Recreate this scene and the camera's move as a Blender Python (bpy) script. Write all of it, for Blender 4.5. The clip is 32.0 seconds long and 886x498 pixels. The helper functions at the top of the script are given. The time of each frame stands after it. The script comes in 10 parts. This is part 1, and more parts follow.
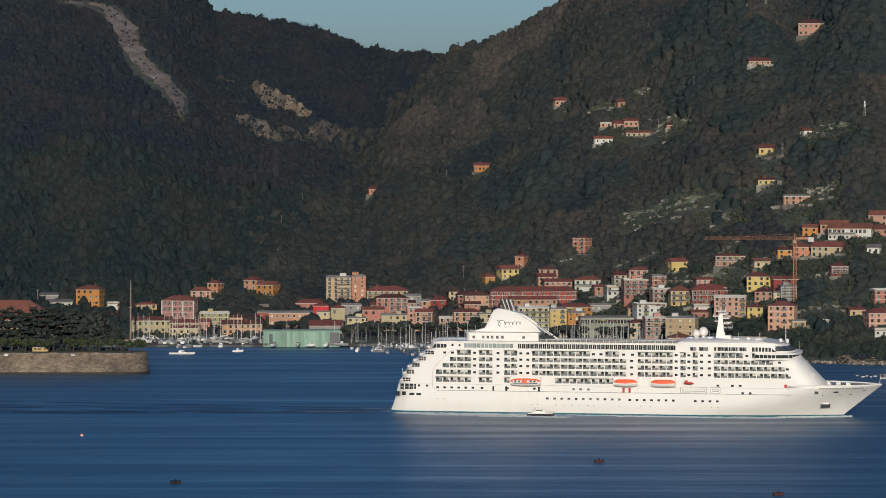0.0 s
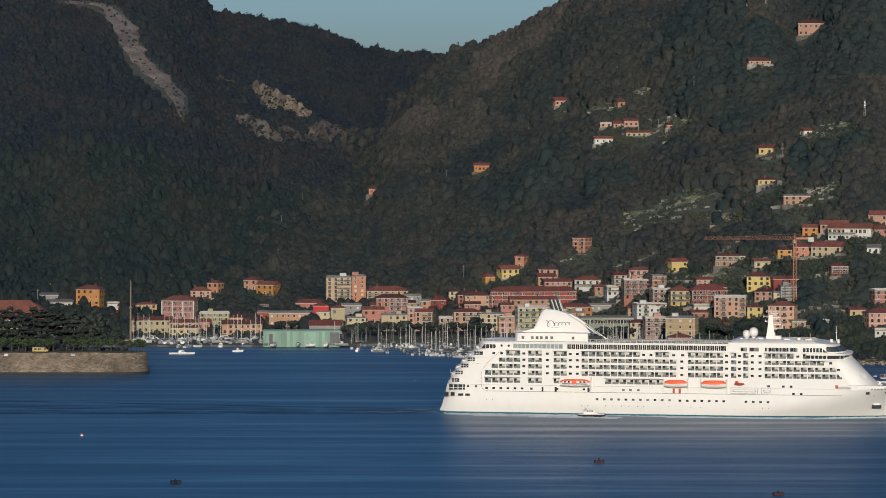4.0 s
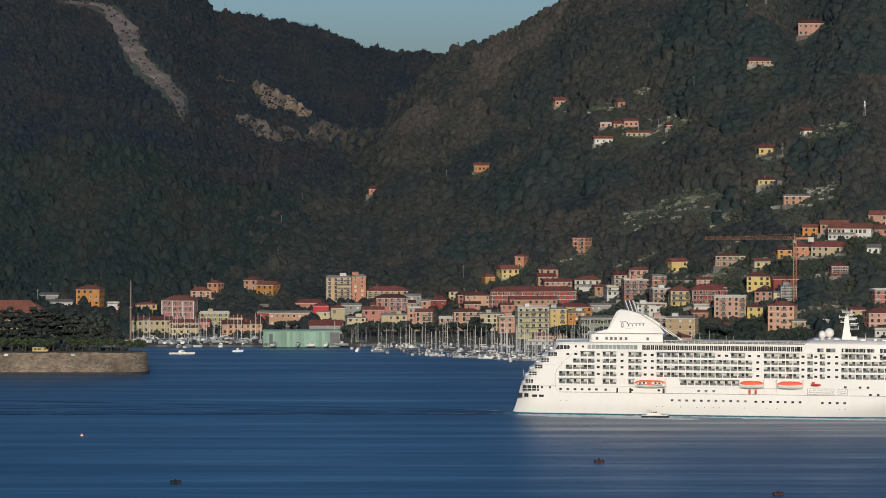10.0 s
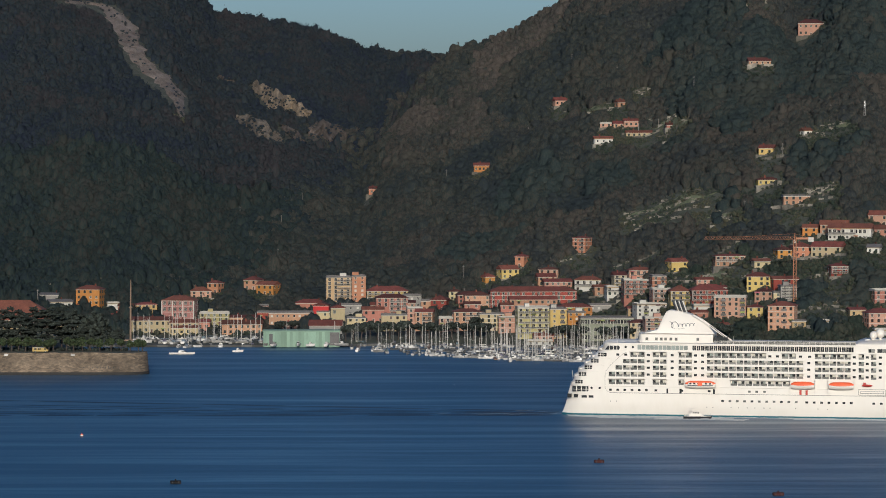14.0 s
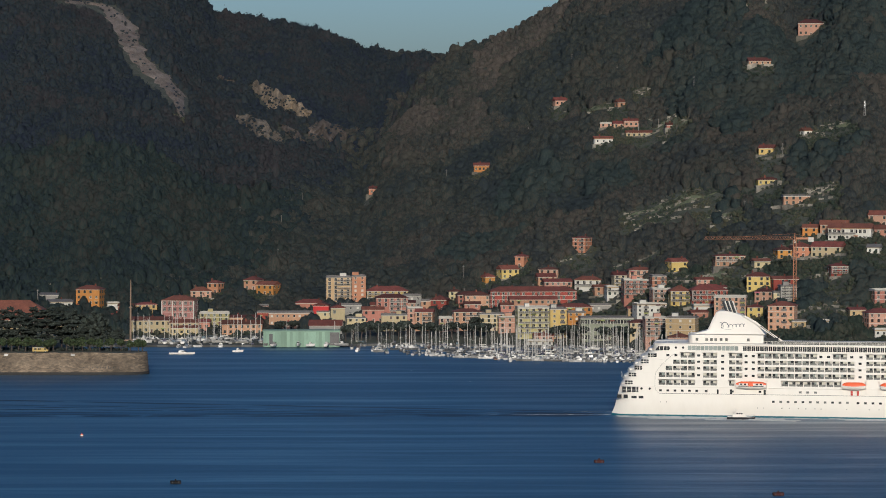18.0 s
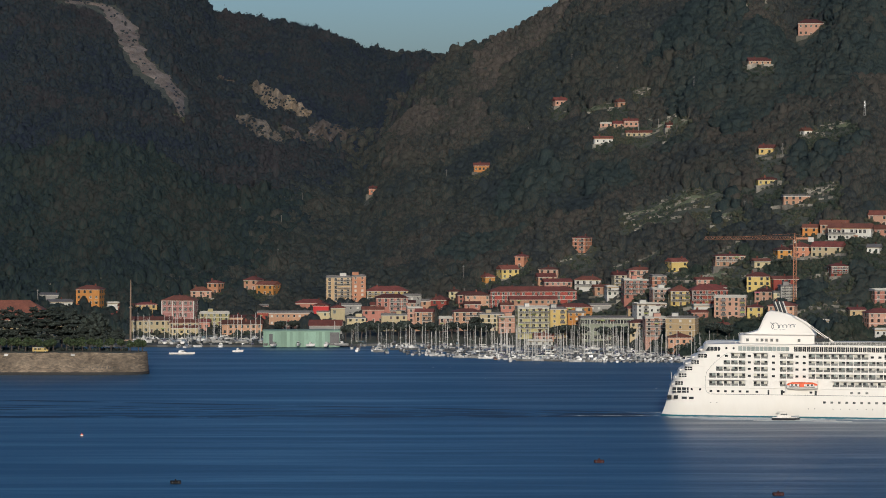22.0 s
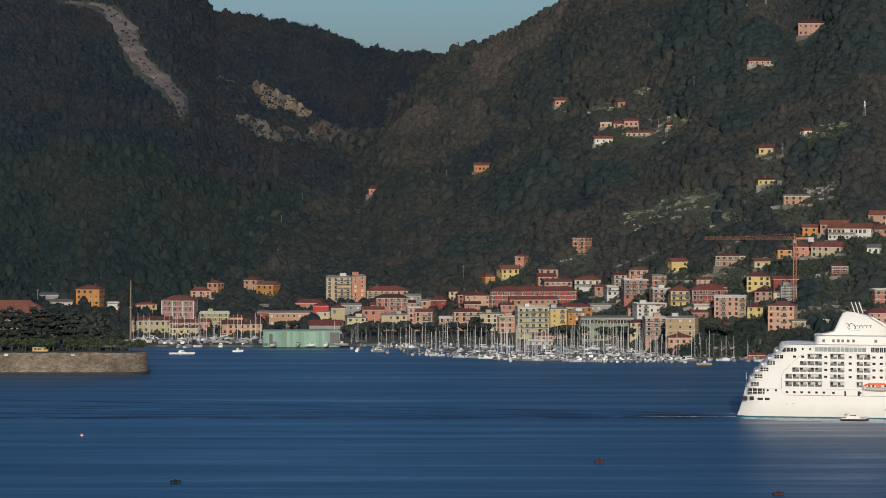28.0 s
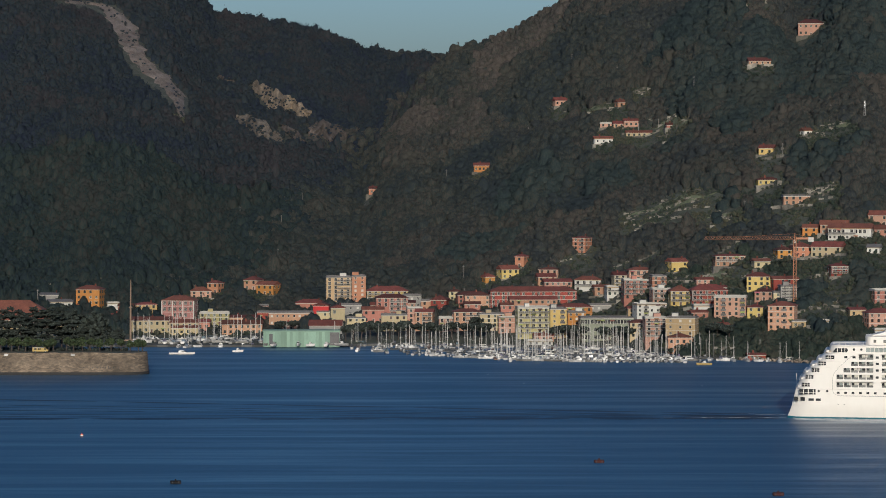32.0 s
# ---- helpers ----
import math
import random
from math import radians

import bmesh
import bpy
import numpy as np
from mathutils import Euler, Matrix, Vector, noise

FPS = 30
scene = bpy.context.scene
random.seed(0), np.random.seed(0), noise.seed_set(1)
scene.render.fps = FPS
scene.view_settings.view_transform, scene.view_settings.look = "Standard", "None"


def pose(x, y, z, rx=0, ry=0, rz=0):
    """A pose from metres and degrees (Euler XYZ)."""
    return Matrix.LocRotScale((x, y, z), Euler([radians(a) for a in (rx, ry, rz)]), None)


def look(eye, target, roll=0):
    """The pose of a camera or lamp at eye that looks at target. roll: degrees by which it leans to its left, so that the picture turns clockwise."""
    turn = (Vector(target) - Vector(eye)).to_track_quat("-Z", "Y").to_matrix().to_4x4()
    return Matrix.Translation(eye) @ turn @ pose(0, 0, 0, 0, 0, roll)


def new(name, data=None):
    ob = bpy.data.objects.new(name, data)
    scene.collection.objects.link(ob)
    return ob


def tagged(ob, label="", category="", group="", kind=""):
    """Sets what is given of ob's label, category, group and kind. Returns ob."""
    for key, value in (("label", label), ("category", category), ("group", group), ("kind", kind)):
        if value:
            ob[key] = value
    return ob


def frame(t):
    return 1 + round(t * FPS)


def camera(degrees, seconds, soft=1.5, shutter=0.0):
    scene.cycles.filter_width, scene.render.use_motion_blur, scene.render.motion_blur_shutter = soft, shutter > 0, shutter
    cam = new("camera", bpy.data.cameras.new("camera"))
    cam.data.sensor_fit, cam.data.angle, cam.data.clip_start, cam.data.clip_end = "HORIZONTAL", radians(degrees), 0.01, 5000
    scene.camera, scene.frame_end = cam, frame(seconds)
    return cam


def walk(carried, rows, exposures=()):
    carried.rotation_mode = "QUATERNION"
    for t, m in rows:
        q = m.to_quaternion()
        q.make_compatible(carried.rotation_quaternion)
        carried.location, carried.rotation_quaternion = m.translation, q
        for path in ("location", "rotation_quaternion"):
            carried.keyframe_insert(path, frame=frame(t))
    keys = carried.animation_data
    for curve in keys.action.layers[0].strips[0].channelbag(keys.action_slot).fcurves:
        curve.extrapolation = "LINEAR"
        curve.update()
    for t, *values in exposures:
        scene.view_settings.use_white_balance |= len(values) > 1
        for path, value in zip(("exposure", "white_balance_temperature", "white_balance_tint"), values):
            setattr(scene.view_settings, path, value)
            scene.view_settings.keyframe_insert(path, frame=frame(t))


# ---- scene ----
# ---------------------------------------------------------------- camera
cam = camera(17.82, 32.0, soft=0.95)
EYE = (0.0, 0.0, 104.0)
VIEW = pose(*EYE, 90.0 - 1.707, 0, 0)
walk(cam, [(0.0, VIEW), (32.0, VIEW)], exposures=[(0.0, 0.0, 4950, 10), (32.0, 0.0, 4950, 10)])

# ---------------------------------------------------------------- light
SUN_TO = Vector((0.03, -0.95, 0.25)).normalized()
world = bpy.data.worlds.new("sky")
world.use_nodes = True
scene.world = world
wn = world.node_tree.nodes
sky = wn.new("ShaderNodeTexSky")
sky.sky_type = "NISHITA"
sky.sun_disc = False
sky.sun_elevation = math.asin(SUN_TO.z)
sky.sun_rotation = math.atan2(SUN_TO.x, SUN_TO.y)
sky.air_density, sky.dust_density, sky.ozone_density = 1.0, 1.8, 2.4
wn["Background"].inputs["Strength"].default_value = 0.076
world.node_tree.links.new(sky.outputs[0], wn["Background"].inputs["Color"])

sun = new("sun", bpy.data.lights.new("sun", "SUN"))
sun.data.energy, sun.data.angle, sun.data.color = 3.50, radians(0.6), (1.0, 0.785, 0.50)
sun.matrix_world = look(tuple(SUN_TO * 500), (0, 0, 0))
# ---------------------------------------------------------------- materials
def node(nt, kind, **values):
    n = nt.nodes.new(kind)
    for key, value in values.items():
        n.inputs[key.replace("_", " ")].default_value = value
    return n


def material(name, base, rough=0.7, metal=0.0, vary=0.25, scale=0.5, fine=6.0, bump=0.2, dist=0.05,
             per="none", stain=None, stain_amount=0.0, stretch=(1, 1, 1), hue=0.0, spec=0.5, alpha=1.0, through_light=0.0, piece=None):
    """Two scales of colour variation, a fine relief, an optional second colour in blotches, and change from piece to piece."""
    m = bpy.data.materials.new(name)
    m.use_nodes = True
    nt = m.node_tree
    bsdf = nt.nodes["Principled BSDF"]
    link = nt.links.new
    tc = nt.nodes.new("ShaderNodeTexCoord")
    mp = nt.nodes.new("ShaderNodeMapping")
    mp.inputs["Scale"].default_value = stretch
    link(tc.outputs["Object"], mp.inputs["Vector"])
    big = node(nt, "ShaderNodeTexNoise", Scale=scale, Detail=5.0, Roughness=0.6)
    small = node(nt, "ShaderNodeTexNoise", Scale=fine, Detail=4.0, Roughness=0.65)
    link(mp.outputs[0], big.inputs["Vector"])
    link(mp.outputs[0], small.inputs["Vector"])
    mix = nt.nodes.new("ShaderNodeMath")
    mix.operation = "MULTIPLY_ADD"
    mix.inputs[1].default_value = 0.5
    link(small.outputs["Fac"], mix.inputs[0])
    link(big.outputs["Fac"], mix.inputs[2])
    rng = node(nt, "ShaderNodeMapRange", From_Min=0.45, From_Max=1.05, To_Min=1.0 - vary, To_Max=1.0 + vary)
    link(mix.outputs[0], rng.inputs["Value"])
    hsv = node(nt, "ShaderNodeHueSaturation", Color=(*base, 1))
    val = rng.outputs[0]
    if per != "none":
        if per == "object":
            src = nt.nodes.new("ShaderNodeObjectInfo").outputs["Random"]
        else:
            src = nt.nodes.new("ShaderNodeNewGeometry").outputs["Random Per Island"]
        step = vary * 1.3 if piece is None else piece
        pr = node(nt, "ShaderNodeMapRange", To_Min=1.0 - step, To_Max=1.0 + step)
        link(src, pr.inputs["Value"])
        mul = nt.nodes.new("ShaderNodeMath")
        mul.operation = "MULTIPLY"
        link(val, mul.inputs[0])
        link(pr.outputs[0], mul.inputs[1])
        val = mul.outputs[0]
        if hue:
            fold = nt.nodes.new("ShaderNodeMath")
            fold.operation = "MULTIPLY"
            fold.inputs[1].default_value = 7.31
            frac = nt.nodes.new("ShaderNodeMath")
            frac.operation = "FRACT"
            link(src, fold.inputs[0])
            link(fold.outputs[0], frac.inputs[0])
            hr = node(nt, "ShaderNodeMapRange", To_Min=0.5 - hue, To_Max=0.5 + hue)
            link(frac.outputs[0], hr.inputs["Value"])
            link(hr.outputs[0], hsv.inputs["Hue"])
    link(val, hsv.inputs["Value"])
    colour = hsv.outputs[0]
    if stain:
        blot = node(nt, "ShaderNodeTexNoise", Scale=scale * 2.3, Detail=6.0, Roughness=0.7)
        link(mp.outputs[0], blot.inputs["Vector"])
        br = node(nt, "ShaderNodeMapRange", From_Min=0.5, From_Max=0.68, To_Min=0.0, To_Max=stain_amount)
        link(blot.outputs["Fac"], br.inputs["Value"])
        mx = nt.nodes.new("ShaderNodeMix")
        mx.data_type = "RGBA"
        mx.inputs["B"].default_value = (*stain, 1)
        for s in mx.inputs:
            if s.identifier == "B_Color":
                s.default_value = (*stain, 1)
            if s.identifier == "A_Color":
                link(colour, s)
        link(br.outputs[0], mx.inputs["Factor"])
        colour = [s for s in mx.outputs if s.identifier == "Result_Color"][0]
    link(colour, bsdf.inputs["Base Color"])
    bsdf.inputs["Roughness"].default_value = rough
    bsdf.inputs["Metallic"].default_value = metal
    bsdf.inputs["Specular IOR Level"].default_value = spec
    bsdf.inputs["Alpha"].default_value = alpha
    if through_light:
        thin = nt.nodes.new("ShaderNodeBsdfTranslucent")
        both = nt.nodes.new("ShaderNodeMixShader")
        both.inputs[0].default_value = through_light
        link(colour, thin.inputs["Color"])
        link(bsdf.outputs[0], both.inputs[1])
        link(thin.outputs[0], both.inputs[2])
        link(both.outputs[0], nt.nodes["Material Output"].inputs["Surface"])
    if bump:
        bp = node(nt, "ShaderNodeBump", Strength=bump, Distance=dist)
        link(mix.outputs[0], bp.inputs["Height"])
        link(bp.outputs[0], bsdf.inputs["Normal"])
    return m


# ---------------------------------------------------------------- mesh tools
class Shape:
    """Gathers boxes, prisms and tubes into one mesh."""

    def __init__(self):
        self.v, self.f, self.m = [], [], []

    def add(self, verts, faces, mat=0):
        n = len(self.v)
        self.v += [tuple(p) for p in verts]
        self.f += [tuple(i + n for i in f) for f in faces]
        self.m += [mat] * len(faces)
        return self

    def box(self, x0, x1, y0, y1, z0, z1, mat=0):
        v = [(x0, y0, z0), (x1, y0, z0), (x1, y1, z0), (x0, y1, z0), (x0, y0, z1), (x1, y0, z1), (x1, y1, z1), (x0, y1, z1)]
        return self.add(v, [(0, 3, 2, 1), (4, 5, 6, 7), (0, 1, 5, 4), (1, 2, 6, 5), (2, 3, 7, 6), (3, 0, 4, 7)], mat)

    def prism(self, outline, z0, z1, mat=0, top=None):
        """A plan outline, counter-clockwise, raised from z0 to z1; top: the outline at z1."""
        n = len(outline)
        v = [(x, y, z0) for x, y in outline] + [(x, y, z1) for x, y in (top or outline)]
        f = [tuple(range(n - 1, -1, -1)), tuple(range(n, 2 * n))]
        f += [(i, (i + 1) % n, n + (i + 1) % n, n + i) for i in range(n)]
        return self.add(v, f, mat)

    def side(self, outline, y0, y1, mat=0):
        """An outline in x and z, drawn out from y0 to y1."""
        n = len(outline)
        v = [(x, y0, z) for x, z in outline] + [(x, y1, z) for x, z in outline]
        f = [tuple(range(n)), tuple(range(2 * n - 1, n - 1, -1))]
        f += [((i + 1) % n, i, n + i, n + (i + 1) % n) for i in range(n)]
        return self.add(v, f, mat)

    def tube(self, a, b, ra, rb=None, n=6, mat=0):
        rb = ra if rb is None else rb
        a, b = Vector(a), Vector(b)
        q = (b - a).to_track_quat("Z", "Y")
        ring = [Vector((math.cos(2 * math.pi * i / n), math.sin(2 * math.pi * i / n), 0)) for i in range(n)]
        v = [a + q @ (p * ra) for p in ring] + [b + q @ (p * rb) for p in ring]
        f = [tuple(range(n - 1, -1, -1)), tuple(range(n, 2 * n))]
        f += [(i, (i + 1) % n, n + (i + 1) % n, n + i) for i in range(n)]
        return self.add(v, f, mat)

    def loft(self, rings, mat=0, caps=True):
        """Rings of equal point count joined one to the next."""
        n, base, v, f = len(rings[0]), 0, [], []
        for r in rings:
            v += list(r)
        for k in range(len(rings) - 1):
            for i in range(n):
                j = (i + 1) % n
                f.append((k * n + i, k * n + j, (k + 1) * n + j, (k + 1) * n + i))
        if caps:
            f.append(tuple(range(n - 1, -1, -1)))
            f.append(tuple(range((len(rings) - 1) * n, len(rings) * n)))
        return self.add(v, f, mat)

    def ribbon(self, rows, mat=0):
        """Rows of points joined crosswise into one open sheet."""
        n = len(rows[0])
        f = [(k * n + i, k * n + i + 1, (k + 1) * n + i + 1, (k + 1) * n + i) for k in range(len(rows) - 1) for i in range(n - 1)]
        return self.add([p for r in rows for p in r], f, mat)

    def ball(self, c, rx, ry=None, rz=None, n=10, k=6, mat=0):
        ry, rz = ry or rx, rz or rx
        rings = []
        for j in range(k + 1):
            a = -math.pi / 2 + math.pi * (0.02 + 0.96 * j / k)
            rings.append([(c[0] + rx * math.cos(a) * math.cos(2 * math.pi * i / n),
                           c[1] + ry * math.cos(a) * math.sin(2 * math.pi * i / n), c[2] + rz * math.sin(a)) for i in range(n)])
        return self.loft(rings, mat)

    def mesh(self, name, mats, smooth=False):
        me = bpy.data.meshes.new(name)
        me.from_pydata(self.v, [], self.f)
        for m in (mats if isinstance(mats, (list, tuple)) else [mats]):
            me.materials.append(m)
        me.polygons.foreach_set("material_index", self.m)
        if smooth:
            me.polygons.foreach_set("use_smooth", [True] * len(self.f))
            me.set_sharp_from_angle(angle=radians(40))
        me.update()
        return me


def thing(name, m, label, category, group="", kind=""):
    ob = new(name)
    ob.matrix_basis = m
    return tagged(ob, label, category, group, kind)


def part(name, shape, mats, parent, label="", m=None, smooth=False):
    data = shape.mesh(name, mats, smooth) if isinstance(shape, Shape) else shape
    ob = new(name, data)
    ob.parent = parent
    if m is not None:
        ob.matrix_basis = m
    if label:
        ob["label"] = label
    return ob


def bevelled(outline, r):
    """Plan outline with its corners cut back by r."""
    out, n = [], len(outline)
    for i, p in enumerate(outline):
        p = Vector(p)
        for q in (Vector(outline[i - 1]), Vector(outline[(i + 1) % n])):
            out.append(tuple(p + (q - p).normalized() * r))
    return out
# ---------------------------------------------------------------- the materials of the place
M_SOIL = material("hill_soil", (0.052, 0.058, 0.044), 0.95, vary=0.6, scale=0.12, fine=1.0, bump=0.9, dist=1.2, stain=(0.088, 0.078, 0.056), stain_amount=0.7)
def woods_material(name, deep, mid, warm, patch, clump, tall=0.5):
    """Foliage that changes from deep to warm tones over whole stands of trees and from crown to crown."""
    m = bpy.data.materials.new(name)
    m.use_nodes = True
    nt, link = m.node_tree, m.node_tree.links.new
    b = nt.nodes["Principled BSDF"]
    tc = nt.nodes.new("ShaderNodeTexCoord")
    mp = nt.nodes.new("ShaderNodeMapping")
    mp.inputs["Scale"].default_value = (1, 0.5, tall)
    link(tc.outputs["Object"], mp.inputs["Vector"])
    total = None
    for scale, weight, detail in ((1 / patch, 1.5, 3.0), (1 / clump, 0.9, 2.0), (0.9, 1.7, 3.5)):
        n = node(nt, "ShaderNodeTexNoise", Scale=scale, Detail=detail, Roughness=0.55)
        link(mp.outputs[0], n.inputs["Vector"])
        k = nt.nodes.new("ShaderNodeMath")
        k.operation = "MULTIPLY_ADD"
        link(n.outputs["Fac"], k.inputs[0])
        k.inputs[1].default_value = weight
        if total is None:
            k.inputs[2].default_value = -0.5 * (1.5 + 0.9 + 1.7 + 0.10) + 0.5
        else:
            link(total, k.inputs[2])
        total = k.outputs[0]
    # the last and finest noise is also the relief of the leaves
    bp = node(nt, "ShaderNodeBump", Strength=0.9, Distance=1.0)
    link(n.outputs["Fac"], bp.inputs["Height"])
    # shading normals are bent up and sunward to lighten the crowns' dark edges
    lean, unit = nt.nodes.new("ShaderNodeVectorMath"), nt.nodes.new("ShaderNodeVectorMath")
    lean.operation, unit.operation = "ADD", "NORMALIZE"
    lean.inputs[1].default_value = (0.03, -0.26, 0.46)
    link(bp.outputs[0], lean.inputs[0])
    link(lean.outputs[0], unit.inputs[0])
    link(unit.outputs[0], b.inputs["Normal"])
    k = nt.nodes.new("ShaderNodeMath")
    k.operation = "MULTIPLY_ADD"
    link(nt.nodes.new("ShaderNodeNewGeometry").outputs["Random Per Island"], k.inputs[0])
    k.inputs[1].default_value = 0.10
    link(total, k.inputs[2])
    ramp = nt.nodes.new("ShaderNodeValToRGB")
    ramp.color_ramp.elements[0].position, ramp.color_ramp.elements[0].color = 0.22, (*deep, 1)
    ramp.color_ramp.elements[1].position, ramp.color_ramp.elements[1].color = 0.78, (*warm, 1)
    ramp.color_ramp.elements.new(0.5).color = (*mid, 1)
    link(k.outputs[0], ramp.inputs[0])
    link(ramp.outputs[0], b.inputs["Base Color"])
    b.inputs["Roughness"].default_value = 0.85
    b.inputs["Specular IOR Level"].default_value = 0.1
    thin, both = nt.nodes.new("ShaderNodeBsdfTranslucent"), nt.nodes.new("ShaderNodeMixShader")
    both.inputs[0].default_value = 0.5
    link(ramp.outputs[0], thin.inputs["Color"])
    link(b.outputs[0], both.inputs[1])
    link(thin.outputs[0], both.inputs[2])
    link(both.outputs[0], nt.nodes["Material Output"].inputs["Surface"])
    return m


# haze and blue shade are mixed into the leaf tones, strongest in the pines
M_LEAF = woods_material("hazed_pinewood_leaves", (0.039, 0.048, 0.070), (0.047, 0.062, 0.066), (0.066, 0.062, 0.066), 60.0, 12.0, 0.35)
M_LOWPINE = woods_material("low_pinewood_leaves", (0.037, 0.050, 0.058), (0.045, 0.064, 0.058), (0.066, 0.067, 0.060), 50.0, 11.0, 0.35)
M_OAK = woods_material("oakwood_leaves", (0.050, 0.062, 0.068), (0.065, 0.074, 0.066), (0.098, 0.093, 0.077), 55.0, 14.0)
M_STAND = woods_material("dark_stand_leaves", (0.048, 0.064, 0.066), (0.060, 0.078, 0.074), (0.084, 0.090, 0.076), 50.0, 12.0)
M_OLIVE = woods_material("olive_leaves", (0.058, 0.066, 0.069), (0.079, 0.082, 0.072), (0.113, 0.101, 0.084), 45.0, 9.0)
M_SCRUB = woods_material("dry_scrub", (0.078, 0.080, 0.070), (0.106, 0.099, 0.086), (0.140, 0.120, 0.102), 40.0, 9.0)
M_COAST = woods_material("coast_wood_leaves", (0.044, 0.060, 0.050), (0.066, 0.080, 0.060), (0.100, 0.100, 0.074), 30.0, 9.0)
M_GRASS = material("rough_meadow_grass", (0.105, 0.115, 0.066), 0.95, vary=0.45, scale=0.08, fine=0.6, bump=0.6, dist=0.5, stain=(0.050, 0.066, 0.042), stain_amount=0.7)
M_SHOREROCK = material("shore_rock", (0.27, 0.215, 0.16), 0.95, vary=0.5, scale=0.5, fine=2.0, bump=0.6, dist=0.4, per="island", stain=(0.12, 0.095, 0.07), stain_amount=0.6)
M_DULLROCK = material("dull_rock", (0.118, 0.100, 0.082), 0.95, vary=0.55, scale=0.16, fine=0.8, bump=0.8, dist=1.5, stain=(0.07, 0.056, 0.045), stain_amount=0.8)
M_SCREE = material("scree_rubble", (0.160, 0.132, 0.112), 0.95, vary=0.55, scale=0.05, fine=0.9, bump=0.9, dist=1.5, stain=(0.098, 0.064, 0.050), stain_amount=0.9)
M_QUARRY = material("ochre_quarry_rock", (0.225, 0.175, 0.12), 0.95, vary=0.55, scale=0.16, fine=0.8, bump=0.8, dist=1.5, stain=(0.10, 0.08, 0.06), stain_amount=0.85)
M_WET = material("wet_stone", (0.022, 0.020, 0.018), 0.8, vary=0.3, scale=0.4, fine=3)
M_QUAY = material("quay_concrete", (0.28, 0.27, 0.25), 0.9, vary=0.2, scale=0.1, fine=1.0)
M_TILE = material("terracotta_tiles", (0.135, 0.042, 0.027), 0.9, vary=0.4, scale=0.25, fine=2.0, bump=0.5, dist=0.1, stain=(0.088, 0.044, 0.034), stain_amount=0.6, per="object", hue=0.012)
M_SLATE = material("grey_roof", (0.13, 0.12, 0.115), 0.9, vary=0.3, scale=0.2, fine=2.0)
M_TRIM = material("pale_plaster_trim", (0.48, 0.45, 0.39), 0.85, vary=0.12, scale=0.5)
M_GLASS = material("dark_window_glass", (0.016, 0.017, 0.019), 0.35, vary=0.3, scale=0.6, bump=0.0, per="object", spec=0.12)
M_SHUT = material("green_shutters", (0.035, 0.05, 0.04), 0.7, vary=0.3, scale=1.0, bump=0.1, per="object")
M_BROWN = material("brown_shutters", (0.07, 0.04, 0.028), 0.7, vary=0.3, scale=1.0, bump=0.1, per="object")
M_RAILING = material("iron_balcony_railing", (0.11, 0.10, 0.09), 0.6, vary=0.3, scale=2.0, per="object")
M_WOOD = material("weathered_wood", (0.22, 0.125, 0.075), 0.8, vary=0.3, scale=1.0)
M_TRUNK = material("bark", (0.065, 0.05, 0.04), 0.95, vary=0.3, scale=1.5, fine=8)
M_STEEL = material("galvanised_steel", (0.42, 0.42, 0.42), 0.45, 0.6, vary=0.1, scale=1.0)
M_DARK = material("dark_metal", (0.03, 0.03, 0.033), 0.5, vary=0.2, scale=1.0)
M_CRANE = material("orange_crane_paint", (0.34, 0.145, 0.065), 0.6, vary=0.2, scale=0.5)
PLASTER = {}
for key, rgb in {"orange": (0.57, 0.28, 0.095), "ochre": (0.54, 0.39, 0.185), "cream": (0.62, 0.51, 0.32), "yellow": (0.66, 0.50, 0.20),
                 "pink": (0.56, 0.34, 0.25), "rose": (0.52, 0.255, 0.19), "red": (0.32, 0.09, 0.064), "vermilion": (0.55, 0.09, 0.07),
                 "white": (0.72, 0.69, 0.62), "grey": (0.36, 0.34, 0.31), "beige": (0.54, 0.40, 0.23), "brick": (0.50, 0.255, 0.155), "sage": (0.31, 0.32, 0.24),
                 "green": (0.33, 0.44, 0.34), "mauve": (0.36, 0.19, 0.16), "olive": (0.50, 0.44, 0.22), "salmon": (0.58, 0.355, 0.23)}.items():
    grey = sum(rgb) / 3
    rgb = tuple(max(0.02, 0.66 * (grey + (c - grey) * 1.16)) for c in rgb)
    PLASTER[key] = material(key + "_plaster", rgb, 0.92, vary=0.16, scale=0.12, fine=1.2, bump=0.15, dist=0.05,
                            stain=tuple(c * 0.72 for c in rgb), stain_amount=0.55, stretch=(1, 1, 0.45), per="object", hue=0.006)
M_SHIP = material("white_ship_paint", (0.76, 0.70, 0.615), 0.5, vary=0.035, scale=0.06, fine=0.6, bump=0.03, dist=0.02, stain=(0.69, 0.625, 0.53), stain_amount=0.35, stretch=(1, 1, 0.3))
M_TEAL = material("teal_boot_topping", (0.02, 0.11, 0.15), 0.4, vary=0.2, scale=0.2)
M_PANE = material("ship_tinted_glass", (0.035, 0.036, 0.036), 0.15, vary=0.4, scale=0.5, bump=0.0, per="object", spec=0.3)
M_RAILGLASS = material("smoky_balcony_glass", (0.17, 0.165, 0.145), 0.25, vary=0.3, scale=0.5, bump=0.0, per="object")
M_GREYGLASS = material("pale_green_grey_glazing", (0.27, 0.29, 0.26), 0.25, vary=0.15, scale=0.5, bump=0.0, per="object")
M_CURTAIN = material("pale_curtain", (0.60, 0.565, 0.47), 0.9, vary=0.15, scale=1.0)
M_ORANGE = material("lifeboat_orange", (0.75, 0.12, 0.03), 0.45, vary=0.08, scale=0.5)
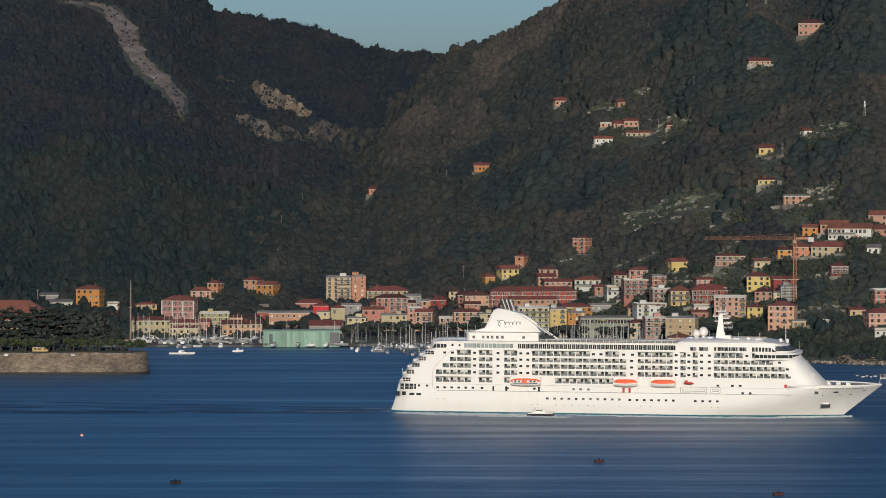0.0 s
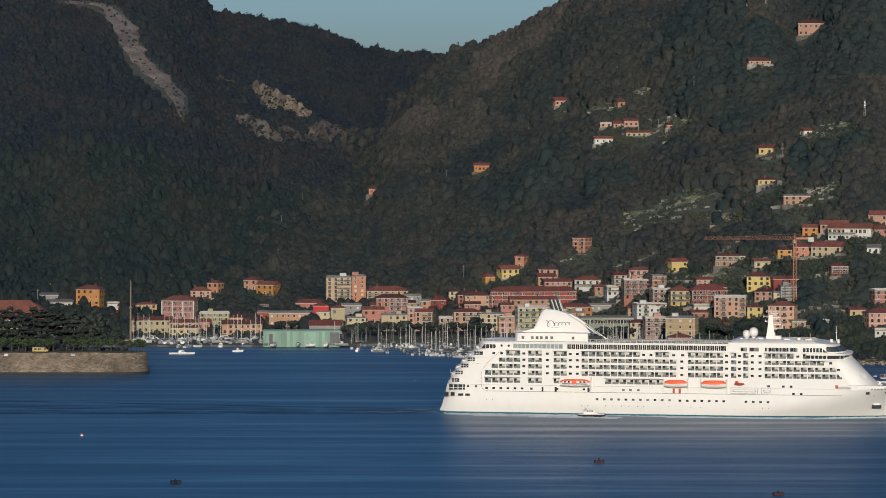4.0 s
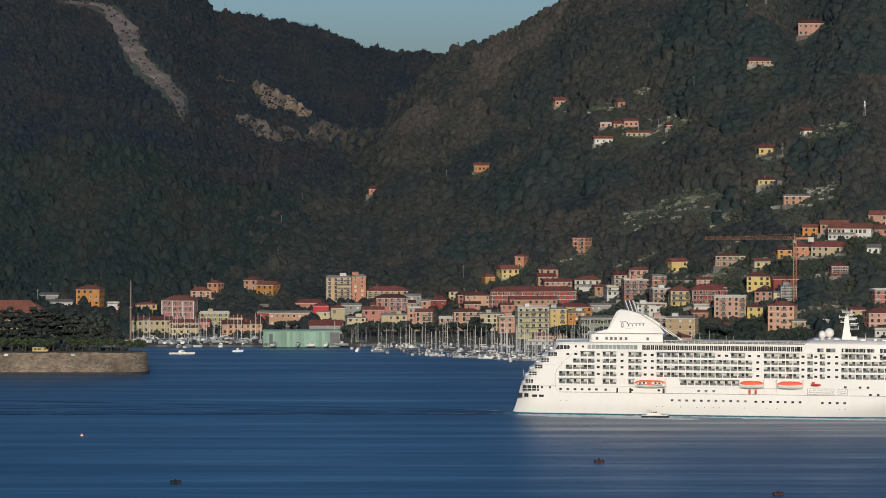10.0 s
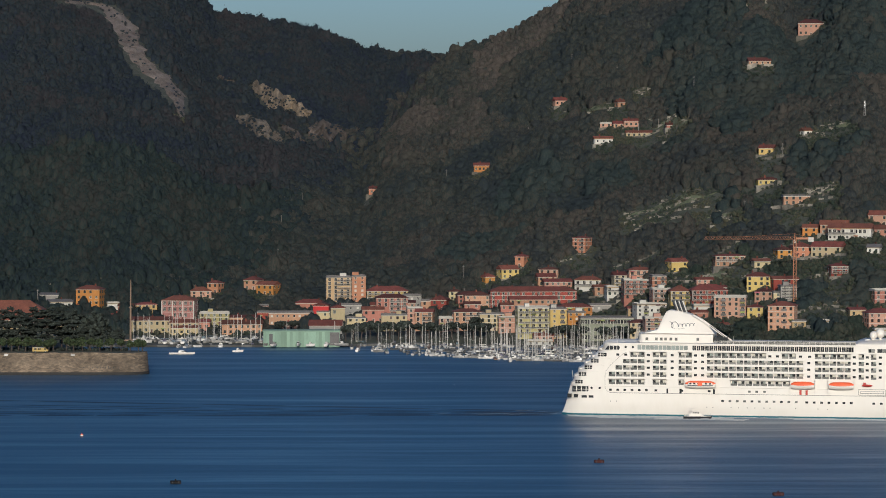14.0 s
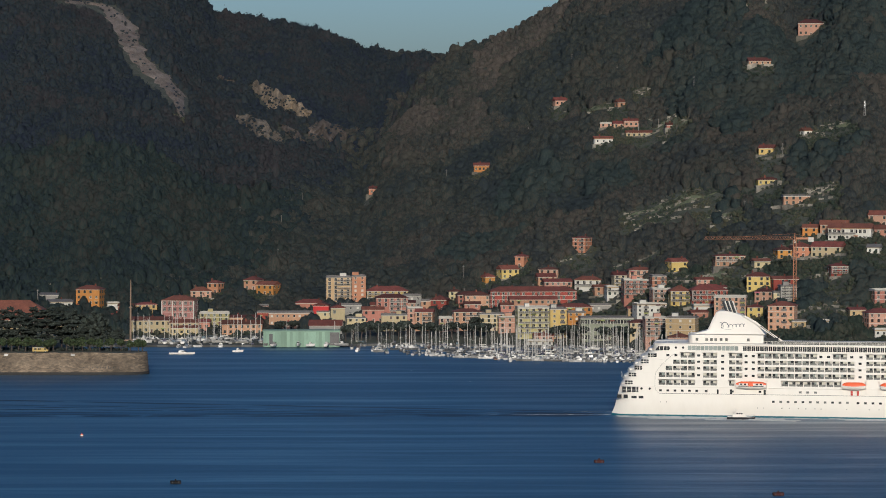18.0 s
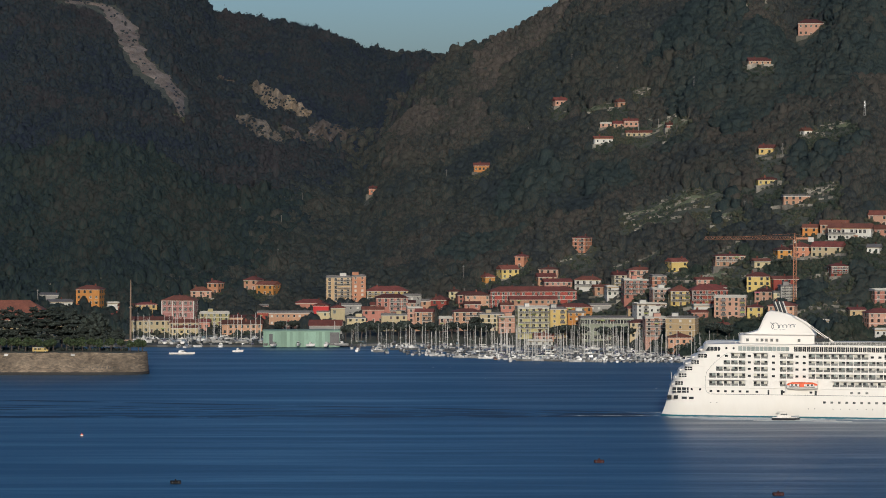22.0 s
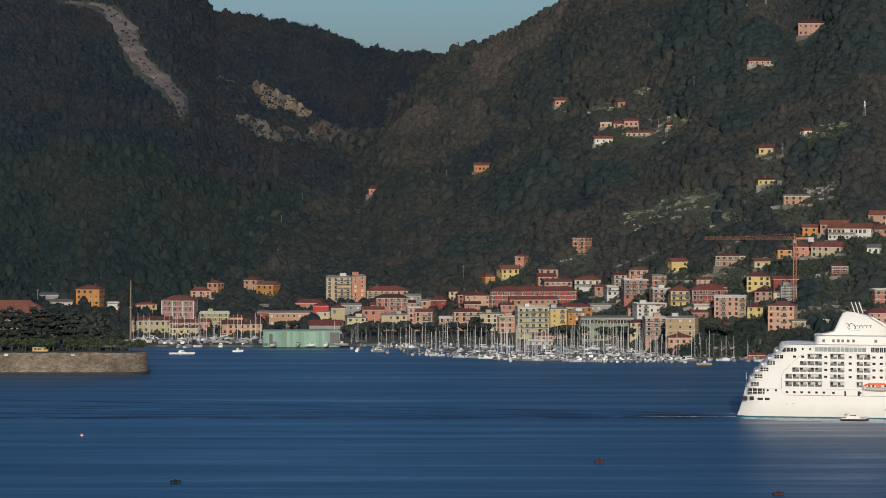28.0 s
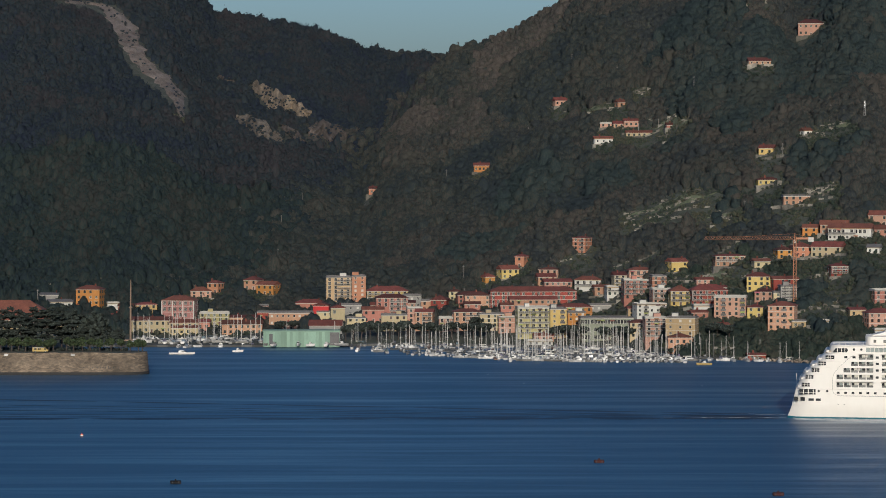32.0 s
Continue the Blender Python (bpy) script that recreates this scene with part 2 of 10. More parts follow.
M_NAVY = material("navy_lettering", (0.03, 0.035, 0.06), 0.5, vary=0.1)
M_GEL = material("white_gelcoat", (0.38, 0.36, 0.33), 0.35, vary=0.55, scale=0.5, per="object")
M_BLUEC = material("boat_canvas", (0.07, 0.075, 0.10), 0.8, vary=0.6, scale=0.8, per="object", hue=0.1)
M_ALU = material("aluminium_mast", (0.49, 0.46, 0.41), 0.5, 0.0, vary=0.1, scale=0.5, per="object")
M_CANOPY = material("pine_needles", (0.052, 0.060, 0.050), 0.9, vary=0.4, scale=0.4, fine=2.5, bump=0.9, dist=0.4, per="island", hue=0.02, spec=0.15, through_light=0.28)
M_PLANE = material("tree_leaves", (0.062, 0.080, 0.038), 0.85, vary=0.35, scale=0.4, fine=2.5, bump=0.9, dist=0.4, per="island", hue=0.02, spec=0.15, through_light=0.28)
M_GARDEN = woods_material("garden_leaves", (0.056, 0.072, 0.058), (0.082, 0.096, 0.068), (0.122, 0.118, 0.080), 22.0, 6.0)
M_EARTH = material("bare_brown_earth", (0.092, 0.074, 0.062), 0.95, vary=0.5, scale=0.12, fine=0.8, bump=0.8, dist=1.2, stain=(0.055, 0.05, 0.042), stain_amount=0.8)
M_POLE = material("weathered_grey_pole", (0.19, 0.175, 0.155), 0.9, vary=0.3, scale=0.5, per="object")
M_QUAYWALL = material("dark_quay_wall", (0.075, 0.072, 0.066), 0.9, vary=0.4, scale=0.2, per="object")
M_SPAR = material("varnished_spar", (0.21, 0.145, 0.095), 0.7, vary=0.3, scale=0.6)
# near-black base colour of the darkest mooring float
M_NEARBLACK = material("near_black", (0.008, 0.007, 0.007), 0.7, vary=0.3, scale=1.0, spec=0.2)
M_RED = material("signal_red_paint", (0.42, 0.035, 0.02), 0.5, vary=0.12, scale=0.5)
M_PALE = material("pale_roof_edge", (0.40, 0.37, 0.32), 0.9, vary=0.25, scale=0.3)
M_AWNING = material("striped_awning_canvas", (0.30, 0.22, 0.10), 0.9, vary=0.5, scale=0.5, per="object", hue=0.12)
M_WALLSTONE = material("dry_stone_wall", (0.165, 0.150, 0.122), 0.95, vary=0.4, scale=0.4, fine=2.0, bump=0.6, dist=0.2, per="object")
M_RUST = material("rusty_red_iron", (0.045, 0.010, 0.008), 0.85, vary=0.3, scale=1.0)
M_FOAM = material("churned_foam", (0.42, 0.43, 0.42), 0.8, vary=0.2, scale=0.3, fine=2.0, bump=0.5, dist=0.2)


def stone_courses():
    """Squared stone in courses, with pale joints, rain streaks and stains."""
    m = bpy.data.materials.new("mole_masonry")
    m.use_nodes = True
    nt, link = m.node_tree, m.node_tree.links.new
    b = nt.nodes["Principled BSDF"]
    tc = nt.nodes.new("ShaderNodeTexCoord")
    sep, com = nt.nodes.new("ShaderNodeSeparateXYZ"), nt.nodes.new("ShaderNodeCombineXYZ")
    link(tc.outputs["Object"], sep.inputs[0])
    link(sep.outputs["X"], com.inputs["X"])
    link(sep.outputs["Z"], com.inputs["Y"])
    brick = node(nt, "ShaderNodeTexBrick", Color1=(0.275, 0.205, 0.135, 1), Color2=(0.145, 0.112, 0.078, 1), Mortar=(0.12, 0.10, 0.08, 1), Scale=1.0,
                 Mortar_Size=0.035, Bias=0.0, Brick_Width=1.25, Row_Height=0.52)
    link(com.outputs[0], brick.inputs["Vector"])
    mp = nt.nodes.new("ShaderNodeMapping")
    mp.inputs["Scale"].default_value = (0.26, 0.26, 0.5)
    link(tc.outputs["Object"], mp.inputs["Vector"])
    streak = node(nt, "ShaderNodeTexNoise", Scale=1.0, Detail=6.0, Roughness=0.68)
    link(mp.outputs[0], streak.inputs["Vector"])
    sr = node(nt, "ShaderNodeMapRange", From_Min=0.38, From_Max=0.68, To_Min=1.08, To_Max=0.50)
    link(streak.outputs["Fac"], sr.inputs["Value"])
    big = node(nt, "ShaderNodeTexNoise", Scale=0.09, Detail=4.0)
    link(tc.outputs["Object"], big.inputs["Vector"])
    br = node(nt, "ShaderNodeMapRange", From_Min=0.35, From_Max=0.65, To_Min=0.62, To_Max=1.15)
    link(big.outputs["Fac"], br.inputs["Value"])
    mul = nt.nodes.new("ShaderNodeMath")
    mul.operation = "MULTIPLY"
    link(sr.outputs[0], mul.inputs[0])
    link(br.outputs[0], mul.inputs[1])
    hsv = nt.nodes.new("ShaderNodeHueSaturation")
    link(brick.outputs["Color"], hsv.inputs["Color"])
    link(mul.outputs[0], hsv.inputs["Value"])
    link(hsv.outputs[0], b.inputs["Base Color"])
    b.inputs["Roughness"].default_value = 0.92
    bp = node(nt, "ShaderNodeBump", Strength=0.7, Distance=0.12)
    link(brick.outputs["Fac"], bp.inputs["Height"])
    bp.invert = True
    link(bp.outputs[0], b.inputs["Normal"])
    return m


M_STONE = stone_courses()


def water_material():
    m = bpy.data.materials.new("sea_water")
    m.use_nodes = True
    nt, link = m.node_tree, m.node_tree.links.new
    b = nt.nodes["Principled BSDF"]
    tc = nt.nodes.new("ShaderNodeTexCoord")
    # long calm and ruffled bands
    mp = nt.nodes.new("ShaderNodeMapping")
    mp.inputs["Scale"].default_value = (0.004, 0.055, 1)
    mp.inputs["Rotation"].default_value = (0, 0, radians(-3))
    link(tc.outputs["Object"], mp.inputs["Vector"])
    band = node(nt, "ShaderNodeTexNoise", Scale=1.0, Detail=6.0, Roughness=0.62, Distortion=0.4)
    link(mp.outputs[0], band.inputs["Vector"])
    ramp = node(nt, "ShaderNodeMapRange", From_Min=0.32, From_Max=0.56, To_Min=0.0, To_Max=1.0)
    link(band.outputs["Fac"], ramp.inputs["Value"])
    rr = node(nt, "ShaderNodeMapRange", To_Min=0.29, To_Max=0.48)
    link(ramp.outputs[0], rr.inputs["Value"])
    link(rr.outputs[0], b.inputs["Roughness"])
    mp2 = nt.nodes.new("ShaderNodeMapping")
    mp2.inputs["Scale"].default_value = (0.25, 0.8, 1)
    link(tc.outputs["Object"], mp2.inputs["Vector"])
    wave = node(nt, "ShaderNodeTexNoise", Scale=1.0, Detail=4.0, Roughness=0.6)
    link(mp2.outputs[0], wave.inputs["Vector"])
    bp = node(nt, "ShaderNodeBump", Strength=0.35, Distance=0.35)
    link(wave.outputs["Fac"], bp.inputs["Height"])
    rough_sea = node(nt, "ShaderNodeMapRange", To_Min=0.2, To_Max=0.5)
    link(ramp.outputs[0], rough_sea.inputs["Value"])
    link(rough_sea.outputs[0], bp.inputs["Strength"])
    mp3 = nt.nodes.new("ShaderNodeMapping")
    mp3.inputs["Scale"].default_value = (0.045, 0.11, 1)
    mp3.inputs["Rotation"].default_value = (0, 0, radians(4))
    link(tc.outputs["Object"], mp3.inputs["Vector"])
    swell = node(nt, "ShaderNodeTexNoise", Scale=1.0, Detail=3.0, Roughness=0.6)
    link(mp3.outputs[0], swell.inputs["Vector"])
    bp2 = node(nt, "ShaderNodeBump", Strength=0.5, Distance=0.8)
    link(swell.outputs["Fac"], bp2.inputs["Height"])
    link(bp.outputs[0], bp2.inputs["Normal"])
    link(bp2.outputs[0], b.inputs["Normal"])
    # lighter base blue in the calm bands stands for the sky they reflect
    tone = nt.nodes.new("ShaderNodeValToRGB")
    tone.color_ramp.elements[0].color = (0.0350, 0.115, 0.200, 1)
    tone.color_ramp.elements[1].color = (0.0220, 0.076, 0.144, 1)
    link(ramp.outputs[0], tone.inputs[0])
    link(tone.outputs[0], b.inputs["Base Color"])
    b.inputs["Specular IOR Level"].default_value = 1.0
    b.inputs["IOR"].default_value = 1.34
    return m


M_WATER = water_material()
# near-black blue puts the wake's dark reflections into the base colour
M_WAKE_DARK = material("dark_wake_reflection", (0.002, 0.011, 0.032), 0.4, vary=0.2, scale=0.05, fine=0.6, bump=0.3, dist=0.2, spec=0.12, stretch=(0.3, 1, 1))
# ---------------------------------------------------------------- ground form
def value_noise(x, y, seed):
    xi, yi = np.floor(x), np.floor(y)
    fx, fy = x - xi, y - yi
    fx, fy = fx * fx * (3 - 2 * fx), fy * fy * (3 - 2 * fy)

    def h(a, b):
        s = np.sin(a * 127.1 + b * 311.7 + seed * 74.7) * 43758.5453
        return s - np.floor(s)

    top = h(xi, yi) * (1 - fx) + h(xi + 1, yi) * fx
    bottom = h(xi, yi + 1) * (1 - fx) + h(xi + 1, yi + 1) * fx
    return (top * (1 - fy) + bottom * fy) * 2 - 1


def shore_y(x):
    return np.interp(x, [-3000, -700, -300, -190, -60, -20, 23, 95, 118, 130, 165, 190, 229, 400, 3000],
                     [2400, 1750, 1640, 1611, 1611, 1632, 1612, 1600, 1545, 1513, 1500, 1481, 1463, 1420, 900])


def ground_z(x, y):
    """Height of the land: two wooded hills behind a bay, and the slope on which the camera stands."""
    x, y = np.asarray(x, float), np.asarray(y, float)
    safe = np.maximum(y, 400.0)
    b = x / safe
    ys = shore_y(x)
    # far hill, its crest about 2900 m away
    crest = np.interp(b * 2900, [-3000, -1500, -455, -281, -243, -235, -199, -141, -107, -78, -49, -20, 0, 100, 300, 3000],
                      [300, 400, 385, 315, 268, 257, 251, 241, 231, 216, 216, 217, 212, 200, 180, 100])
    t = (safe - ys - 60) / (2900 - ys - 60)
    rise = np.clip(t, 0, 1)
    far = crest * rise ** 1.12 * np.where(t > 1, np.clip(1 - (t - 1) * 0.9, 0.25, 1), 1)
    # near hill, its crest about 2350 m away
    crest2 = np.interp(b * 2350, [-3000, -190, -166, -115, -82, -60, -39, -18, 7, 45, 64, 83, 101, 368, 1500, 3000],
                       [0, 0, 30, 78, 99, 118, 143, 174, 195, 210, 218, 229, 237, 372, 450, 300])
    t2 = (safe - ys) / (2350 - ys)
    rise2 = np.clip(t2, 0, 1)
    near = crest2 * rise2 ** 1.18 * np.where(t2 > 1, np.clip(1 - (t2 - 1) * 2.0, 0, 1), 1)
    gully = value_noise(b * 55, y / 260, 3) * 15 + value_noise(x / 75, y / 75, 5) * 8 + value_noise(x / 28, y / 28, 8) * 1.8
    edge = np.clip((1.02 - np.maximum(t2, 0)) * 6, 0, 1) * (near > far) + np.clip((1 - t) * 4, 0, 1) * (near <= far)
    hill = np.maximum(far, near)
    gully = gully * np.where(near > far, 1.0, 0.45)
    hill = hill + gully * np.clip((hill - 22) / 60, 0, 1) * edge
    land = np.maximum(hill, 0) + 1.2
    depth = (ys - y)
    z = np.where(depth > 0, np.maximum(-9.0, 1.2 - depth * 4.0), land)
    # the slope below and behind the camera
    home = np.clip(101.5 - np.maximum(y, 0) * 0.42, -9.0, 101.5)
    return np.where(y < 400, home, z)
# ---------------------------------------------------------------- land, sea and woods
def spread(stops):
    return np.concatenate([np.linspace(a, b, n, endpoint=False) for a, b, n in stops] + [[stops[-1][1]]])


def build_ground():
    gx = spread([(-9000, -2000, 14), (-2000, -800, 24), (-800, 900, 150), (900, 2000, 22), (2000, 9000, 14)])
    gy = spread([(-9000, -500, 17), (-500, 450, 40), (450, 1380, 20), (1380, 2450, 110), (2450, 3200, 50), (3200, 4900, 24), (4900, 12000, 14)])
    X, Y = np.meshgrid(gx, gy)
    Z = ground_z(X, Y)
    n, k = len(gx), len(gy)
    idx = np.arange(n * k).reshape(k, n)
    quads = np.stack([idx[:-1, :-1], idx[:-1, 1:], idx[1:, 1:], idx[1:, :-1]], -1).reshape(-1, 4)
    me = bpy.data.meshes.new("ground")
    me.from_pydata(np.stack([X.ravel(), Y.ravel(), Z.ravel()], 1).tolist(), [], quads.tolist())
    me.polygons.foreach_set("use_smooth", [True] * len(quads))
    me.materials.append(M_SOIL)
    tagged(new("ground", me), "wooded hills of earth and rock round a bay", "ground", kind="structure")


def build_water():
    s = Shape()
    s.add([(-9000, -9000, 0), (9000, -9000, 0), (9000, 12000, 0), (-9000, 12000, 0)], [(0, 1, 2, 3)])
    tagged(new("water", s.mesh("water", M_WATER)), "deep blue lightly rippled sea of the bay", "water", kind="structure")


build_ground()
build_water()

FOOTPRINTS = []

# open ground in the woods: middle, half-length, half-breadth and turn of each clearing
CLEARINGS = []


def clearing(x, y, a, b, turn=0.0):
    CLEARINGS.append((x, y, a, b, math.cos(radians(turn)), math.sin(radians(turn))))


def is_open(x, y):
    out = np.zeros(len(x), bool)
    for cx, cy, a, b, c, s in CLEARINGS:
        dx, dy = x - cx, y - cy
        out |= ((dx * c + dy * s) / a) ** 2 + ((-dx * s + dy * c) / b) ** 2 < 1
    return out


ICO_POINTS = np.array([(-1, 1.618, 0), (1, 1.618, 0), (-1, -1.618, 0), (1, -1.618, 0), (0, -1, 1.618), (0, 1, 1.618), (0, -1, -1.618), (0, 1, -1.618),
                       (1.618, 0, -1), (1.618, 0, 1), (-1.618, 0, -1), (-1.618, 0, 1)]) / math.hypot(1, 1.618)
ICO_FACES = [(0, 11, 5), (0, 5, 1), (0, 1, 7), (0, 7, 10), (0, 10, 11), (1, 5, 9), (5, 11, 4), (11, 10, 2), (10, 7, 6), (7, 1, 8),
             (3, 9, 4), (3, 4, 2), (3, 2, 6), (3, 6, 8), (3, 8, 9), (4, 9, 5), (2, 4, 11), (6, 2, 10), (8, 6, 7), (9, 8, 1)]


def boulder_form(rng, lumps):
    """One boulder: crumpled lumps round a middle, unit size."""
    vs, fs = [], []
    for i in range(lumps):
        a = 2 * math.pi * i / lumps + rng.uniform(-0.5, 0.5)
        r = 0.55 * rng.uniform(0.7, 1.1) if i else 0.0
        c = np.array([r * math.cos(a), r * math.sin(a), rng.uniform(-0.25, 0.45) if i else 0.45])
        vs.append(ICO_POINTS * rng.uniform(0.42, 0.68) * rng.uniform(0.5, 1.45, (12, 1)) * np.array([1, 1, 0.85]) + c)
        fs.append(np.array(ICO_FACES) + 12 * i)
    return np.concatenate(vs), np.concatenate(fs)


def leafy_form(rng, tufts, heart=0.7):
    """One crown: a lumpy, closed mass of foliage with loose leafy sprays on it, unit size."""
    ico, tri = list(ICO_POINTS), ICO_FACES
    if tufts > 4:
        mid = {}

        def half(a, b):
            k = (min(a, b), max(a, b))
            if k not in mid:
                m = ico[a] + ico[b]
                mid[k] = len(ico)
                ico.append(m / np.linalg.norm(m))
            return mid[k]

        tri = [f for a, b, c in tri for ab, bc, ca in [(half(a, b), half(b, c), half(c, a))] for f in ((a, ab, ca), (b, bc, ab), (c, ca, bc), (ab, bc, ca))]
    ico = np.array(ico) @ np.linalg.qr(rng.normal(0, 1, (3, 3)))[0]
    lump = np.ones(len(ico))
    for k in range(7):
        d = rng.normal(0, 1, 3)
        lump += rng.uniform(0.10, 0.28) * np.clip(ico @ d / np.linalg.norm(d) - 0.45, 0, 1)
    vs, fs, n = [ico * (lump * rng.uniform(0.68, 1.10, len(ico)))[:, None] * heart], [np.array(tri)], len(ico)
    for i in range(tufts + 10):
        out = rng.normal(0, 1, 3)
        out[2] = abs(out[2])
        out /= np.linalg.norm(out)
        c = out * heart * rng.uniform(0.98, 1.16)
        nrm = out + rng.normal(0, 0.5, 3)
        nrm /= np.linalg.norm(nrm)
        u = np.cross(nrm, rng.normal(0, 1, 3))
        u /= np.linalg.norm(u) + 1e-9
        w = np.cross(nrm, u)
        k = rng.uniform(0.07, 0.17)
        vs.append(np.array([c + u * k, c - u * k * 0.6 + w * k * 0.9, c - u * k * 0.5 - w * k]))
        fs.append(np.array([[n, n + 1, n + 2]]))
        n += 3
    return np.concatenate(vs), np.concatenate(fs)


def scatter(name, pts, radius, height, mat, seed, label, lumps=5, sink=0.25, tufts=0, heart=0.7):
    """Many crowns, or boulders where there are no tufts, at points x, y, z as one mesh."""
    rng = np.random.default_rng(seed)
    forms = [leafy_form(rng, tufts, heart) if tufts else boulder_form(rng, lumps) for _ in range(16)]
    pick = rng.integers(0, len(forms), len(pts))
    allv, allf, base = [], [], 0
    for k, (fv, ff) in enumerate(forms):
        sel = np.where(pick == k)[0]
        if not len(sel):
            continue
        a = rng.uniform(0, 2 * math.pi, len(sel))
        r = radius[sel]
        h = height[sel]
        ca, sa = np.cos(a), np.sin(a)
        x = (fv[None, :, 0] * ca[:, None] - fv[None, :, 1] * sa[:, None]) * r[:, None] + pts[sel, 0][:, None]
        y = (fv[None, :, 0] * sa[:, None] + fv[None, :, 1] * ca[:, None]) * r[:, None] + pts[sel, 1][:, None]
        z = (fv[None, :, 2] + 1.0 - 2 * sink) * (h[:, None] * 0.5) + pts[sel, 2][:, None]
        allv.append(np.stack([x, y, z], -1).reshape(-1, 3))
        allf.append((ff[None] + (np.arange(len(sel)) * len(fv))[:, None, None] + base).reshape(-1, 3))
        base += len(sel) * len(fv)
    V, F = np.concatenate(allv), np.concatenate(allf)
    me = bpy.data.meshes.new(name)
    me.vertices.add(len(V))
    me.vertices.foreach_set("co", V.ravel())
    me.loops.add(len(F) * 3)
    me.loops.foreach_set("vertex_index", F.ravel())
    me.polygons.add(len(F))
    me.polygons.foreach_set("loop_start", np.arange(len(F)) * 3)
    me.polygons.foreach_set("use_smooth", np.ones(len(F), bool))
    me.materials.append(mat)
    me.update(calc_edges=True)
    return tagged(new(name, me), label, "woods", kind="stuff")


def build_woods():
    rng = np.random.default_rng(4)
    step = 4.7
    gx, gy = np.meshgrid(np.arange(-620, 640, step), np.arange(1470, 3050, step))
    x = gx.ravel() + rng.uniform(-0.55, 0.55, gx.size) * step
    y = gy.ravel() + rng.uniform(-0.55, 0.55, gx.size) * step
    z = ground_z(x, y)
    b = x / y
    strip = np.interp(x, [-400, -240, 95, 122], [8, 75, 62, 7])
    inside = (b > -0.168) & (b < 0.168) & (y > shore_y(x) + strip)
    keep = inside & ~is_open(x, y)
    # no trees where a crest hides the ground for good
    elev = (z + 14 - 104) / y
    bins = ((b + 0.18) / 0.36 * 240).astype(int).clip(0, 239)
    order = np.argsort(y)
    top = np.full(240, -9.0)
    seen = np.zeros(len(x), bool)
    for i in order:
        if elev[i] > top[bins[i]] - 0.001:
            seen[i] = True
        low = (z[i] - 6 - 104) / y[i]
        if low > top[bins[i]]:
            top[bins[i]] = low
    keep &= seen
    x, y, z, b = x[keep], y[keep], z[keep], b[keep]
    patch = value_noise(x / 90, y / 90, 21) + 0.5 * value_noise(x / 33, y / 33, 22)
    right = np.clip((b + 0.035) / 0.05, 0, 1)
    kind = np.where((patch > 0.35 - 0.35 * right) & (right > 0.3), 1, 0)
    e = (z - 104) / y
    along = b - (-0.0405 + 0.8 * e)
    spur = (along > -0.004) & (along < 0.042) & (e > 0.010) & (y < 2420)
    kind = np.where(spur & (patch > -0.7 + along * 9), 2, kind)
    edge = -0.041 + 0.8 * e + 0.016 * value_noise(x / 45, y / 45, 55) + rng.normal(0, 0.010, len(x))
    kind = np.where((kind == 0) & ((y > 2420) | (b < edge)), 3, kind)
    # dark stands of taller oaks
    stand = np.zeros(len(x))
    for cx, cy, a, bb in ((186, 1985, 26, 75), (204, 1895, 24, 50), (160, 1920, 13, 22), (252, 1890, 26, 40), (172, 1748, 11, 24), (60, 1930, 26, 40), (110, 1890, 20, 26), (205, 1560, 22, 34), (236, 1580, 14, 22), (20, 1840, 30, 26), (245, 1985, 40, 60), (282, 1930, 30, 60), (300, 2050, 30, 70), (190, 2110, 34, 60), (240, 1755, 22, 30)):
        stand = np.maximum(stand, 1.15 - np.hypot((x - cx) / a, (y - cy) / bb) + 0.35 * value_noise(x / 13, y / 20, 71))
    kind = np.where((stand > 0.2) & (kind < 2), 4, kind)
    kind = np.where((y < 1650 + 25 * value_noise(x / 40, y / 40, 75)) & (x > 95) & (kind < 2), 5, kind)
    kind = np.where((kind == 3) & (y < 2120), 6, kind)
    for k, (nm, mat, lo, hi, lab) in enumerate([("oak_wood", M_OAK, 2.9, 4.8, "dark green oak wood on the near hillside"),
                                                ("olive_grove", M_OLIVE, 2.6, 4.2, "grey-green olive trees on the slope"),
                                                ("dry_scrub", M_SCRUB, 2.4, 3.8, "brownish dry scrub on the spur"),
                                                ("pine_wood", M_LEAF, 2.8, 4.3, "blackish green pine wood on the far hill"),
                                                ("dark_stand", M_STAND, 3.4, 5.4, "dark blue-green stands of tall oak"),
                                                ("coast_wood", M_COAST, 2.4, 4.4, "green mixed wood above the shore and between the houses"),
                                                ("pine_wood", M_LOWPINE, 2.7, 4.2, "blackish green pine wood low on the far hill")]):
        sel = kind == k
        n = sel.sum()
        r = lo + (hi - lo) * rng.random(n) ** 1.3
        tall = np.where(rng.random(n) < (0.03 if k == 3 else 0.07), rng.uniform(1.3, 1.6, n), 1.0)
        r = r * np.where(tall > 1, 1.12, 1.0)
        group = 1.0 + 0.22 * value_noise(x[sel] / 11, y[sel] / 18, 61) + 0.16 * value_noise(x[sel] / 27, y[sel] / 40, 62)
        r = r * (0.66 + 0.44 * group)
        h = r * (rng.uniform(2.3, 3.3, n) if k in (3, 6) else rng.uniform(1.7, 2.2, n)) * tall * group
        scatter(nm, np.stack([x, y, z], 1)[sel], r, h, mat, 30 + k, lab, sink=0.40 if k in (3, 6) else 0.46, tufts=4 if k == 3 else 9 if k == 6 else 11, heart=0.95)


def footprint(x, y, a, b, turn):
    FOOTPRINTS.append((x, y, a, b, math.cos(radians(turn)), math.sin(radians(turn))))


